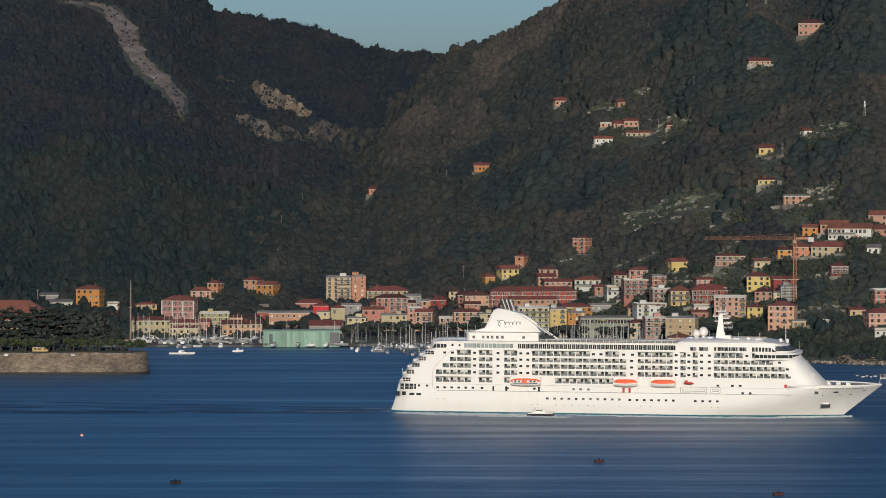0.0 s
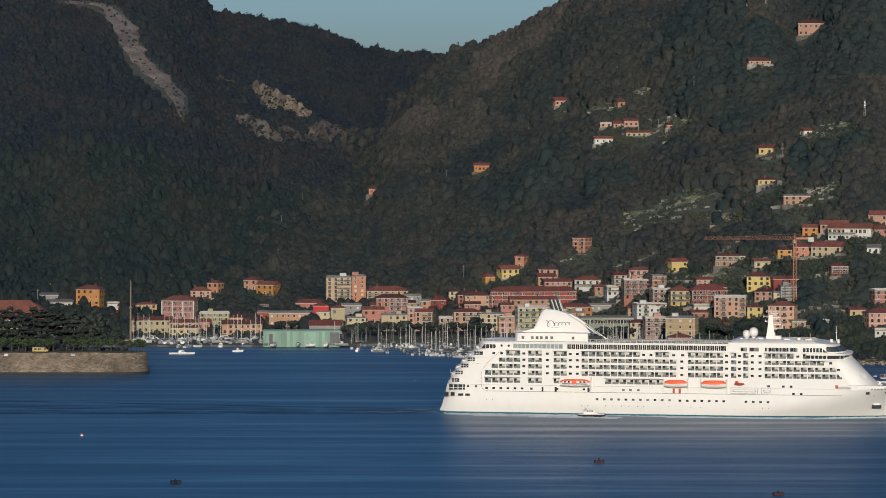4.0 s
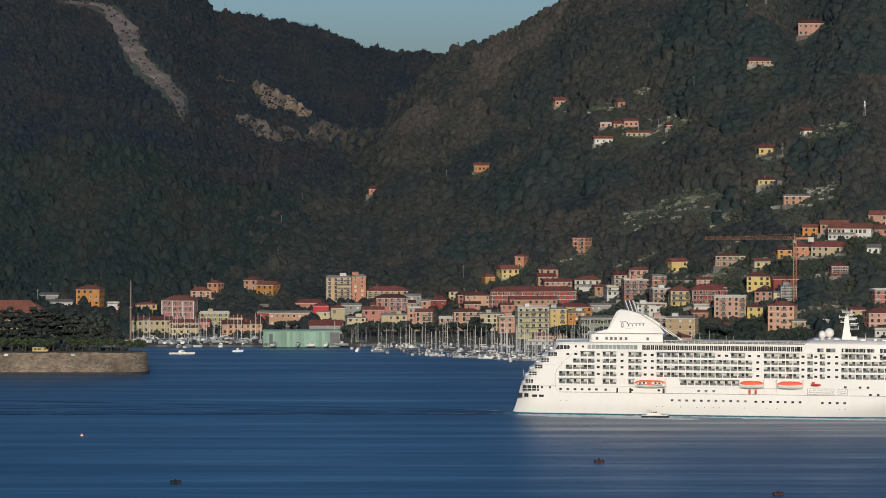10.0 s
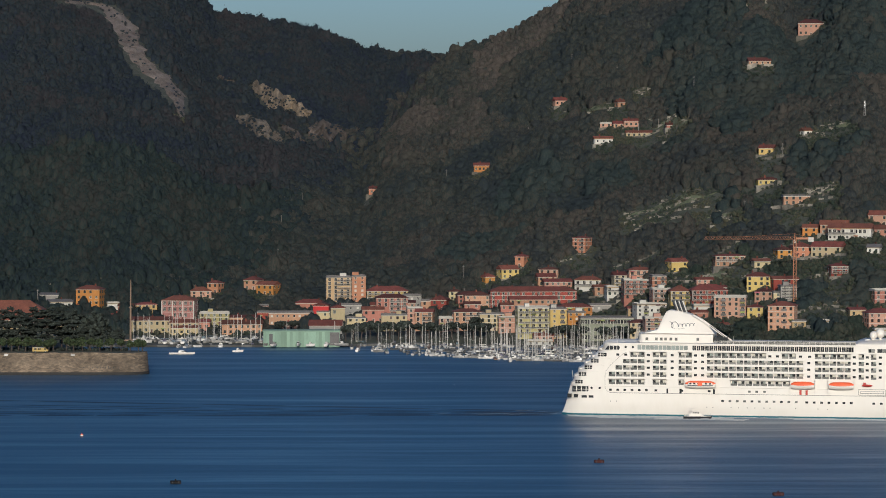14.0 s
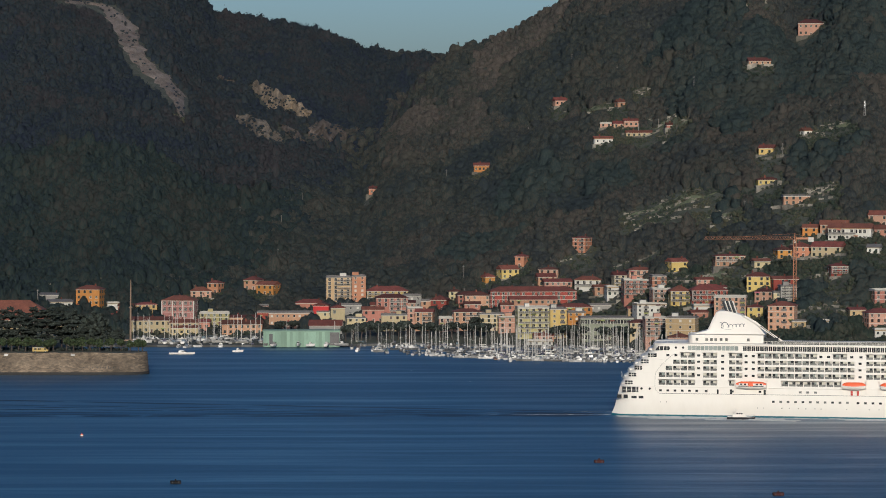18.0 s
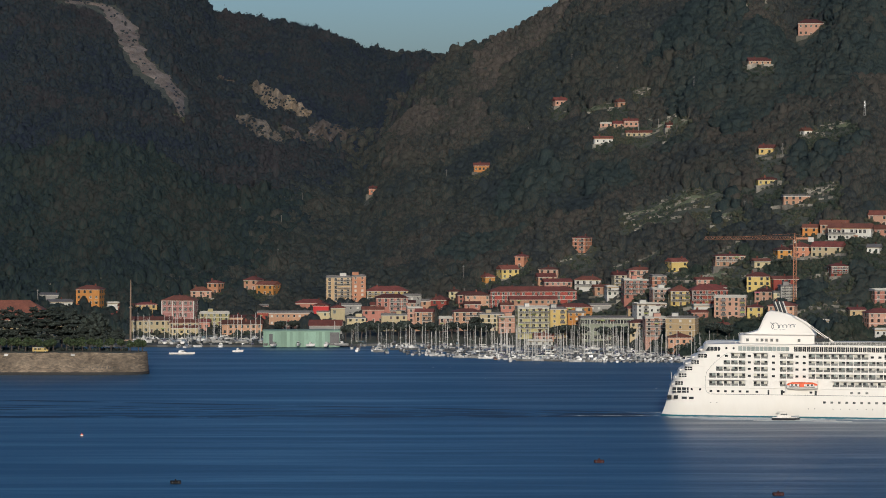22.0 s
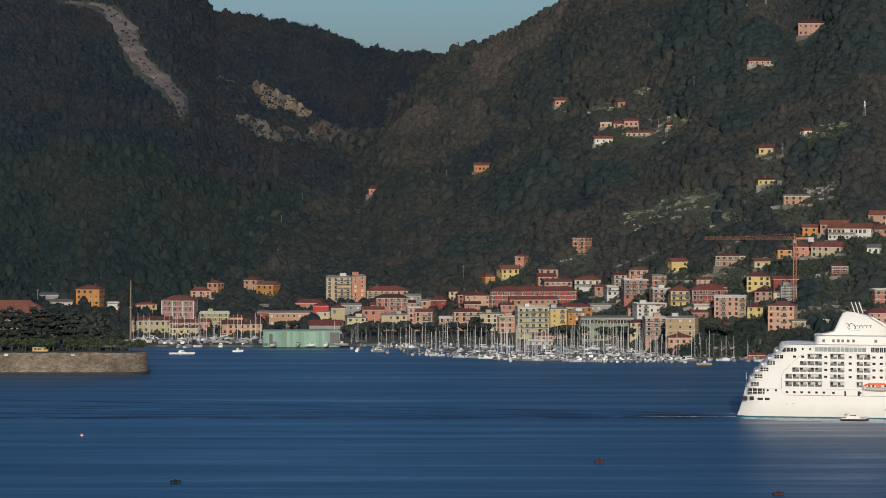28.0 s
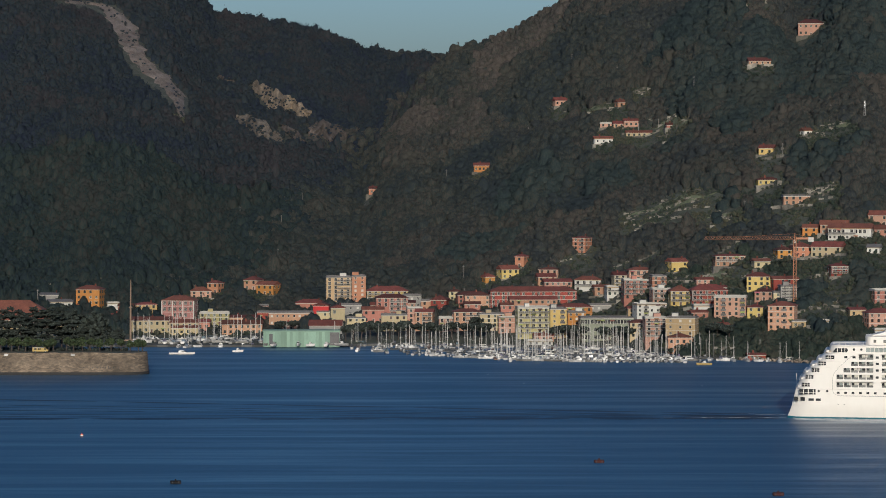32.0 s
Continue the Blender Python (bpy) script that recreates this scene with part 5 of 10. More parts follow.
    for i, x in enumerate((45.6, 47.2, 48.8)):
        part("exhaust_pipe", Shape().tube((x + 1.4, -1.2, 42.0), (x - 0.3, -1.2, 47.0), 0.52, 0.52, 8), M_DARK, ship, "black raked exhaust pipe")
        part("exhaust_fin", Shape().side([(x + 2.0, 42.0), (x + 2.3, 42.0), (x + 0.6, 46.8), (x + 0.3, 46.8)], -1.5, 1.5), M_SHIP, ship)
    # emblem: a flourish of strokes, no letters
    stroke = Shape()

    def flourish(f, n, r):
        for i in range(n):
            (x0, z0), (x1, z1) = f(i / n), f((i + 1) / n)
            stroke.tube((x0, -5.04 + 0.19 * (z0 - 36.4), z0), (x1, -5.04 + 0.19 * (z1 - 36.4), z1), r, n=4)

    flourish(lambda t: (44.2 + 3.0 * t + 0.9 * math.sin(t * 9), 37.0 + 1.2 * math.cos(t * 9)), 14, 0.14)
    flourish(lambda t: (47.2 + 7.6 * t + 0.5 * math.sin(t * 31), 36.7 + 0.6 * math.cos(t * 31) + 0.4 * t), 40, 0.11)
    flourish(lambda t: (45.0 + 5.5 * t, 35.7 - 0.4 * math.sin(t * 3.1)), 10, 0.08)
    part("funnel_emblem", stroke, M_NAVY, ship, "dark flourish on the funnel")
    # foremast tower, radomes and aerials
    mast = Shape().prism([(138.2, -1.6), (142.4, -1.6), (142.4, 1.6), (138.2, 1.6)], 31.0, 34.0, 0, [(138.6, -1.4), (141.9, -1.4), (141.9, 1.4), (138.6, 1.4)])
    mast.prism([(138.6, -1.4), (141.6, -1.4), (141.6, 1.4), (138.6, 1.4)], 34.0, 41.0, 0, [(139.6, -0.7), (141.0, -0.7), (141.0, 0.7), (139.6, 0.7)])
    mast.box(142.0, 144.6, -2.4, 2.4, 31.0, 32.6)
    tower = part("radar_mast", mast, M_SHIP, ship)
    for z, w in ((41.0, 2.6), (39.4, 3.6), (37.2, 4.2)):
        part("radar_arm", Shape().box(139.6, 140.2 + w, -0.35, 0.35, z, z + 0.28), M_SHIP, tower)
        part("radar_scanner", Shape().box(140.2 + w - 2.6, 140.2 + w + 0.6, -1.8, 1.8, z + 0.7, z + 0.95), M_SHIP, tower)
        part("radar_pedestal", Shape().tube((140.2 + w - 1.0, 0, z + 0.25), (140.2 + w - 1.0, 0, z + 0.75), 0.3), M_SHIP, tower)
    for z, a, b2 in ((35.6, 141.2, 145.4), (38.3, 137.6, 139.6), (40.3, 136.9, 139.9), (42.4, 138.2, 142.6)):
        part("platform", Shape().box(a, b2, -0.9, 0.9, z, z + 0.14).box(a, b2, -0.95, -0.85, z + 0.5, z + 0.58).tube((a + 0.3, -0.9, z), (a + 0.3, -0.9, z + 1.3), 0.07).tube((b2 - 0.3, -0.9, z), (b2 - 0.3, -0.9, z + 1.6), 0.07), M_SHIP, tower)
    part("yard", Shape().box(140.1, 140.4, -4.5, 4.5, 42.0, 42.2), M_SHIP, tower)
    part("topmast", Shape().tube((140.3, 0, 41), (140.3, 0, 44.5), 0.16, 0.08), M_SHIP, tower)
    for x, y, z, r in ((130.0, -4.0, 33.4, 1.75), (132.9, -1.0, 34.0, 2.05)):
        dome = part("radome", Shape().ball((x, y, z), r, n=16, k=10), M_SHIP, ship, "white spherical radome", smooth=True)
        part("radome_base", Shape().tube((x, y, 31.0), (x, y, z - r * 0.8), 0.8, 0.6, 10), M_SHIP, dome)
    aer = Shape().tube((167.6, -1, 30.2), (167.6, -1, 36.8), 0.2, 0.07).box(167.3, 167.9, -2.6, 0.6, 34.2, 34.35)
    part("aerial_mast", aer, M_SHIP, ship)
    for x, y in ((165.6, -3.0), (168.6, -4.2)):
        part("satellite_dome", Shape().tube((x, y, 30.0), (x, y, 31.6), 0.75, 0.7, 10), M_SHIP, ship)
    for x0, x1, y, z in ((126.5, 138.0, -BEAM + 2.2, 31.2), (143.5, 160.0, -BEAM + 2.6, 31.0), (31.5, 62.0, -9.2, 33.2)):
        n = int((x1 - x0) / 1.5)
        bar = Shape().box(x0, x1, y - 0.04, y + 0.04, z + 0.95, z + 1.03).box(x0, x1, y - 0.03, y + 0.03, z + 0.5, z + 0.55)
        for i in range(n + 1):
            u = x0 + (x1 - x0) * i / n
            bar.box(u - 0.04, u + 0.04, y - 0.04, y + 0.04, z - 0.2, z + 1.0)
        part("railing", bar, M_SHIP, ship, "thin white deck railing")
    for x, w, h in ((126.8, 1.6, 1.1), (135.2, 2.0, 1.3), (146.0, 2.4, 1.0), (151.5, 1.4, 1.4), (155.0, 2.6, 0.9)):
        part("vent_housing", Shape().prism(bevelled([(x, -5.4), (x + w, -5.4), (x + w, -3.2), (x, -3.2)], 0.2), 31.0, 31.1 + h * 0.7), M_SHIP, ship)
    for x in (148.2, 157.0):
        part("whip_aerial", Shape().tube((x, -6, 31), (x, -6, 34.2), 0.09, 0.04), M_SHIP, ship)


def lifeboat(ship, x0, x1, z, top, label, windows=True):
    n, rings, hood = 12, [], []
    y = -BEAM - 1.55
    for i in range(n + 1):
        t = i / n
        x = x0 + (x1 - x0) * t
        f = max(0.06, math.sin(math.pi * (0.06 + 0.88 * t)) ** 0.4)
        sheer = 0.35 * (2 * t - 1) ** 2
        rings.append([(x, y - 1.5 * f, z + 1.5 + sheer), (x, y - 1.35 * f, z + 0.8), (x, y - 0.7 * f, z + 0.15 + sheer), (x, y, z - 0.05 + sheer),
                      (x, y + 0.7 * f, z + 0.15 + sheer), (x, y + 1.35 * f, z + 0.8), (x, y + 1.5 * f, z + 1.5 + sheer)])
        g = float(np.interp(min(t, 1 - t), [0, 0.07, 0.15, 0.5], [0.15, 0.55, 0.92, 1.0]))
        hood.append([(x, y - 1.55 * f, z + 1.5 + sheer), (x, y - 1.45 * f, z + 2.1 + sheer * 0.6), (x, y - 0.8 * f, z + 2.1 + 0.9 * g), (x, y, z + 2.2 + 0.95 * g),
                     (x, y + 0.8 * f, z + 2.1 + 0.9 * g), (x, y + 1.45 * f, z + 2.1 + sheer * 0.6), (x, y + 1.55 * f, z + 1.5 + sheer)])
    boat = part("lifeboat", Shape().loft(rings), M_SHIP, ship, label, smooth=True)
    part("canopy", Shape().loft(hood), top, boat, smooth=True)
    if windows:
        for i in range(6):
            x = x0 + (x1 - x0) * (0.14 + 0.13 * i)
            if i != 3:
                part("hatch", Shape().box(x, x + 0.9, y - 1.6, y - 1.3, z + 1.75, z + 2.35), M_PANE, boat)
        part("boat_band", Shape().box(x0 + 1.0, x1 - 1.0, y - 1.58, y - 1.2, z + 1.15, z + 1.4), M_NAVY, boat)
        part("red_panel", Shape().box((x0 + x1) / 2 - 1.0, (x0 + x1) / 2 + 0.8, y - 1.66, y - 1.2, z + 1.2, z + 2.7), M_ORANGE, boat)
        part("canopy_white", Shape().box(x0 + 1.2, x1 - 1.2, y - 1.57, y - 1.2, z + 1.62, z + 2.42), M_SHIP, boat)
    for x in (x0 - 0.5, x1 + 0.2):
        part("davit", Shape().side([(x, 10.0), (x + 0.35, 10.0), (x + 0.35, z + 3.6), (x, z + 3.6)], -BEAM - 1.0, -BEAM - 0.6).box(x, x + 0.35, -BEAM - 2.2, -BEAM + 0.3, z + 3.5, z + 3.8), M_SHIP, ship)


def ship_side(ship):
    port = Shape().side([(-0.55, -0.42), (0.55, -0.42), (0.55, 0.42), (-0.55, 0.42)], -0.06, 0.1)
    pale, dark = port.mesh("porthole", M_RAILGLASS), port.mesh("porthole", M_PANE)
    for i in range(11):
        part("porthole", pale if i % 4 else dark, None, ship, m=pose(67 + i * 3.02, -BEAM - 0.02, 6.3))
    for i in range(7):
        part("porthole", dark, None, ship, m=pose(101.5 + i * 3.02, -BEAM - 0.0, 6.2))
    for i in range(4):
        part("porthole", dark, None, ship, m=pose(128.7 + i * 3.02, -BEAM + 0.02 + i * 0.01, 6.1))
    for x in (148.2, 151.3):
        part("porthole", dark, None, ship, m=pose(x, -BEAM + 0.05, 9.6))
    for i in range(6):
        part("porthole", dark, None, ship, m=pose(20.5 + i * 3.0, -BEAM - 0.02, 10.35))
    for x in (39.4, 50.2, 61.5, 78, 81, 84.2, 144.0, 147.2, 138):
        part("porthole", pale if x > 70 and x < 90 else dark, None, ship, m=pose(x, -BEAM - 0.02, 10.3 if x < 130 else 12.6))
    # openings of the mooring deck at the stern
    for x, w, h in ((2.5, 1.7, 1.5), (5.2, 1.7, 1.5), (8.4, 2.2, 1.0), (11.4, 2.0, 1.0)):
        part("mooring_opening", Shape().box(x, x + w, -BEAM - 0.04, -10.2 if x < 5 else -BEAM + 0.5, 6.9, 6.9 + h), M_PANE, ship)
    part("stern_gallery", Shape().box(4.6, 11.3, -BEAM - 0.05, -BEAM + 0.6, 9.5, 11.7), M_PANE, ship, "dark gallery opening at the stern")
    for x in (6.2, 8.2, 10.2):
        part("gallery_post", Shape().box(x, x + 0.28, -BEAM - 0.09, -BEAM + 0.3, 9.45, 11.75), M_SHIP, ship)
    part("gallery_rail", Shape().box(4.6, 11.3, -BEAM - 0.1, -BEAM + 0.2, 10.3, 10.42), M_SHIP, ship)
    # thin grey tube stands for the shadow line along the recess's curved edge
    curve = [(27.2, 26.0), (25.6, 25.2), (23.0, 23.0), (20.6, 20.6), (18.7, 18.2), (18.2, 16.0), (18.2, 11.8), (18.6, 10.2), (19.6, 9.5)]
    line = Shape()
    for (xa, za), (xb, zb) in zip(curve, curve[1:]):
        line.tube((xa, -BEAM - 0.01, za), (xb, -BEAM - 0.01, zb), 0.055, n=6)
    part("side_frame", line, M_RAILGLASS, ship, "thin grey line drawn for the shadow along the balcony recess")
    dot = Shape().tube((0, -0.04, 0), (0, 0.1, 0), 0.2, n=8).mesh("drain", M_RAILGLASS)
    for x in (60.5, 63, 70.5, 73.6, 77.2, 80.3, 84.0, 86.5, 97, 106, 110, 135.5, 138):
        part("drain", dot, None, ship, m=pose(x, -BEAM - 0.02, 3.6))
    for x in (20.5, 23.0):
        part("drain", dot, None, ship, m=pose(x, -BEAM - 0.02, 5.6))
    for x, w in ((49.2, 0.9), (63.0, 0.9), (43.8, 0.7)):
        part("side_door", Shape().box(x, x + w, -BEAM - 0.03, -BEAM + 0.3, 9.2, 11.1), M_PANE, ship)
    for x in (98.5, 101.0):
        part("stack_of_rafts", Shape().box(x, x + 0.9, -BEAM - 0.4, -BEAM + 0.3, 9.3, 11.2), M_RED, ship)
    for x0, x1 in ((122.5, 133.5), (135.0, 139.0)):
        part("recess_frame", Shape().box(x0, x1, -BEAM - 0.06, -BEAM + 0.2, 9.4, 11.9), M_RAILGLASS, ship)
        part("recess_wall", Shape().box(x0 + 0.14, x1 - 0.14, -BEAM - 0.09, -BEAM + 0.2, 9.54, 11.76), M_SHIP, ship)
        part("gangway", Shape().box(x0 + 1.0, x1 - 0.9, -BEAM - 0.2, -BEAM + 0.2, 10.1, 10.3), M_RAILGLASS, ship)
        part("gangway_rail", Shape().box(x0 + 0.8, x1 - 0.7, -BEAM - 0.22, -BEAM + 0.1, 11.0, 11.1).box(x0 + 0.8, x0 + 0.95, -BEAM - 0.2, -BEAM + 0.1, 10.1, 11.1).box(x1 - 0.85, x1 - 0.7, -BEAM - 0.2, -BEAM + 0.1, 10.1, 11.1), M_RAILGLASS, ship)
    part("fire_locker", Shape().box(165.2, 166.4, -BEAM - 0.05, -BEAM + 0.3, 12.0, 13.4), M_RED, ship)
    # small things on the bow
    def on_hull(name, x, w, z, h, mat, out=0.06, label=""):
        ys = [(-hull_half(x, z + h / 2) - out), (-hull_half(x + w, z + h / 2) - out)]
        part(name, Shape().prism([(x, ys[0]), (x + w, ys[1]), (x + w, ys[1] + 0.6), (x, ys[0] + 0.6)], z, z + h), mat, ship, label)

    for x, w, z, h in ((177.6, 1.5, 9.7, 1.8), (185.2, 2.0, 10.1, 0.8), (180.6, 0.5, 8.9, 0.4), (187.5, 0.6, 8.9, 0.4), (191.5, 0.9, 9.0, 0.35), (197.0, 1.3, 10.6, 0.4)):
        on_hull("fairlead", x, w, z, h, M_PANE)
    on_hull("anchor_pocket", 179.9, 3.8, 3.5, 2.8, M_PANE, 0.05)
    on_hull("anchor_plate", 180.7, 2.4, 5.0, 0.9, M_SHIP, 0.16)
    on_hull("anchor", 180.5, 2.6, 3.8, 0.8, M_SHIP, 0.4)
    for i in range(14):
        on_hull("name_bar", 179.6 + i * 1.3, 0.85, 11.7, 0.5, M_RAILGLASS, 0.12)
    part("winch", Shape().tube((183, -3, 13.5), (183, 1, 13.5), 0.6, n=10).box(182, 184, -3, 1, 12.77, 13.2), M_SHIP, ship)
    for x in (186.0, 190.0):
        part("deck_locker", Shape().box(x, x + 1.8, -2.5, -0.5, 12.77, 13.7), M_SHIP, ship)
    part("jackstaff", Shape().tube((203.6, 0, 12.7), (204.2, 0, 17.2), 0.14, 0.06), M_SHIP, ship)
    part("ensign_staff", Shape().tube((3.0, 0, 12.0), (2.8, 0, 17.2), 0.12, 0.06), M_SHIP, ship)


def foam_strip(s, line, width, lift, seed):
    """A ragged low ribbon of foam along a line of x, y."""
    rng = random.Random(seed)
    ring = []
    for x, y in line:
        w = width * rng.uniform(0.35, 1.2)
        ring.append([(x, y - w, 0.0), (x, y - w * 0.4, lift * rng.uniform(0.3, 1.0)), (x, y + w * 0.5, lift * rng.uniform(0.3, 1.0)), (x, y + w, 0.0)])
    s.ribbon(ring)
    return s


def build_wake():
    """Long bands coloured dark for the wake's reflections, the churned track between them, and the wash along the hull.
    """
    wake = thing("ship_wake", pose(0, 0, 0), "long wake of dark-painted bands with streaks of pale foam", "wake")
    rng = random.Random(12)
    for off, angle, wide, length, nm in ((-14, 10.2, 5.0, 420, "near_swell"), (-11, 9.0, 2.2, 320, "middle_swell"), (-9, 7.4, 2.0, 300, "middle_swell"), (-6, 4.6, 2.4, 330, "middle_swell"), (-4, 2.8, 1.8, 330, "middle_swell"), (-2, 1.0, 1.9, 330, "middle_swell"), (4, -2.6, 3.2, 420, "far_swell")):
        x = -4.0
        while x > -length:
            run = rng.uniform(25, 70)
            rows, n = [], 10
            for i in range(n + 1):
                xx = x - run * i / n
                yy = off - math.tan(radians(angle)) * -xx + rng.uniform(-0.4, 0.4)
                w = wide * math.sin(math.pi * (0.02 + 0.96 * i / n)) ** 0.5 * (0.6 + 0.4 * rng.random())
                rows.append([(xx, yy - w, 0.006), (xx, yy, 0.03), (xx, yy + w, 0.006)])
            part(nm, Shape().ribbon(rows), M_WAKE_DARK, wake)
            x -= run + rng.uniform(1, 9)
    churn = Shape()
    foam_strip(churn, [(2 - i * 1.5, -8 - 0.26 * i + 0.8 * math.sin(i * 0.7)) for i in range(26)], 0.3, 0.1, 1)
    foam_strip(churn, [(0 - i * 2.0, 4 + 1.2 * math.sin(i * 0.9)) for i in range(12)], 0.25, 0.08, 2)
    part("stern_foam", churn, M_FOAM, wake, "pale churned foam astern")
    for k in range(2):
        x = -30 - k * 22 + rng.uniform(-6, 6)
        part("foam_patch", foam_strip(Shape(), [(x - i * 1.6, -11 - 0.1 * -x + rng.uniform(-0.5, 0.5)) for i in range(rng.randint(4, 7))], 0.3, 0.05, 20 + k), M_FOAM, wake)
    wash = Shape()
    foam_strip(wash, [(2 + i * 2.0, -hull_half(2 + i * 2.0, 0) - 0.5 - 0.5 * math.sin(i * 0.35) ** 2) for i in range(94)], 0.8, 0.35, 4)
    part("hull_wash", wash, M_FOAM, wake, "thin foam along the hull")
    for k, (x0, n, off, w) in enumerate(((3, 44, 4.0, 1.3), (16, 40, 8.5, 0.8), (96, 44, 3.4, 0.9), (40, 24, 12.5, 0.7))):
        crest = [(x0 + i * 1.6, -hull_half(min(180, max(2, x0 + i * 1.6)), 0) - off - 1.2 * math.sin(i * 0.17 + k) - 0.02 * i) for i in range(n)]
        part("side_wave", foam_strip(Shape(), crest, w, 0.3, 50 + k), M_FOAM, wake, "pale broken crest beside the hull")
    bow = Shape()
    foam_strip(bow, [(192 - i * 1.2, -hull_half(190 - i * 1.2, 0) - 0.7 - 0.05 * i) for i in range(26)], 0.8, 0.7, 6)
    part("bow_wave", bow, M_FOAM, wake, "small white bow wave")
    return wake


def build_pilot():
    b = thing("pilot_boat", pose(0, 0, 0), "small black-hulled pilot boat with a white wheelhouse", "boat")
    part("hull", yacht_hull(11.4, 3.4, 0.95, stern=0.85).mesh("hull", M_DARK, True), None, b)
    part("gunwale", Shape().prism(bevelled([(-5.5, -1.45), (2.6, -1.55), (5.6, -0.25), (5.6, 0.25), (2.6, 1.55), (-5.5, 1.45)], 0.3), 1.0, 1.12), M_SHIP, b)
    part("cabin", Shape().prism(bevelled([(-3.6, -1.15), (2.6, -0.9), (2.6, 0.9), (-3.6, 1.15)], 0.3), 1.1, 1.9, 0, bevelled([(-3.4, -1.0), (1.7, -0.7), (1.7, 0.7), (-3.4, 1.0)], 0.3)), M_SHIP, b)
    part("wheelhouse", Shape().prism(bevelled([(-2.4, -1.0), (1.0, -0.95), (1.0, 0.95), (-2.4, 1.0)], 0.3), 1.85, 2.95, 0, bevelled([(-2.2, -0.85), (0.2, -0.75), (0.2, 0.75), (-2.2, 0.85)], 0.3)), M_SHIP, b)
    for x in (-1.9, -1.0, -0.1):
        part("wheelhouse_window", Shape().box(x, x + 0.7, -1.02, -0.7, 2.2, 2.65), M_PANE, b)
    part("mast", Shape().tube((-1.8, 0, 2.9), (-2.6, 0, 5.8), 0.1, 0.05), M_SHIP, b)
    part("radar", Shape().box(-2.9, -1.7, -0.6, 0.6, 3.9, 4.05), M_SHIP, b)
    part("fender", Shape().tube((-5.4, -1.5, 0.75), (3.0, -1.65, 0.8), 0.17), M_DARK, b)
    part("rail", Shape().tube((2.2, -1.3, 1.1), (2.2, -1.3, 1.9), 0.05).tube((2.2, -1.3, 1.9), (5.3, -0.35, 2.0), 0.05).tube((5.3, -0.35, 2.0), (5.3, -0.35, 1.1), 0.05), M_STEEL, b)
    part("wash", foam_strip(Shape(), [(5.8 - i * 0.9, -1.9 - 0.1 * i) for i in range(22)], 0.4, 0.2, 9), M_FOAM, b)
    return b


def warp_upper_works_aft(ship):
    """Warps the finished upper works aft by fitted amounts that grow towards the bow."""
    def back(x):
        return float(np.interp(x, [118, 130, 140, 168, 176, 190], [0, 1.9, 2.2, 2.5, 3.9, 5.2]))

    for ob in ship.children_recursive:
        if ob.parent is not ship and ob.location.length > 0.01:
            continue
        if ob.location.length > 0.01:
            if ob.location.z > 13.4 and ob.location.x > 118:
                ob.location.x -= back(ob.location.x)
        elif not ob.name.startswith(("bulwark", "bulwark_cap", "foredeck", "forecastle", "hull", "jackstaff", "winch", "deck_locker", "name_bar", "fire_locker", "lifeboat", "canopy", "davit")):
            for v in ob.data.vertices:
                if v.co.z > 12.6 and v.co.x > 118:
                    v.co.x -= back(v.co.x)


def build_ship():
    ship = thing("cruise_ship", pose(0, 0, 0), "large white cruise ship with balcony decks steaming out", "ship")
    ship_hull(ship)
    ship_decks(ship)
    ship_front(ship)
    ship_top(ship)
    ship_side(ship)
    lifeboat(ship, 51.8, 64.2, 11.5, M_ORANGE, "white and red covered tender")
    lifeboat(ship, 95.2, 104.6, 11.7, M_ORANGE, "lifeboat with an orange canopy", False)
    lifeboat(ship, 110.6, 120.6, 11.7, M_ORANGE, "lifeboat with an orange canopy", False)
    raft = part("rescue_boat", Shape().ball((127.6, -BEAM - 1.0, 13.5), 2.6, 1.0, 0.5, 12, 6).box(125.6, 127.0, -BEAM - 1.3, -BEAM - 0.7, 13.8, 14.7), M_RED, ship, "red rescue boat")
    part("console", Shape().box(127.6, 128.4, -BEAM - 1.3, -BEAM - 0.7, 13.8, 14.5), M_SHIP, raft)
    warp_upper_works_aft(ship)
    ship.scale = (0.997, 1.0, 1.0)
    return ship


SHIP = build_ship()
# ---------------------------------------------------------------- houses
def window_mesh(name, mat_shutter, w=0.72, h=1.6, sh=0.27, closed=False):
    """A window with its surround and open shutters as one profile drawn upwards."""
    o = w / 2
    pts, mats = [], []

    def run(x0, x1, y, m):
        pts.extend([(x0, y), (x1, y)])
        mats.extend([m, m])

    if sh:
        run(-o - 0.12 - sh, -o - 0.12, -0.1, 2)
    run(-o - 0.12, -o, -0.04, 0)
    pane = 2 if closed else 1
    run(-o, -0.03, -0.012, pane)
    run(-0.03, 0.03, -0.03, 0)
    run(0.03, o, -0.012, pane)
    run(o, o + 0.12, -0.04, 0)
    if sh:
        run(o + 0.12, o + 0.12 + sh, -0.1, 2)
    pts += [(pts[-1][0], 0.1), (pts[0][0], 0.1)]
    mats += [0, 0]
    s = Shape().prism(pts, -h / 2, h / 2)
    s.m = [0, 0] + mats
    s.box(-o - 0.2, o + 0.2, -0.14, 0, -h / 2 - 0.12, -h / 2, 0)
    return s.mesh(name, [mat_shutter if 0 < sh < 0.3 else M_TRIM, M_GLASS, mat_shutter])


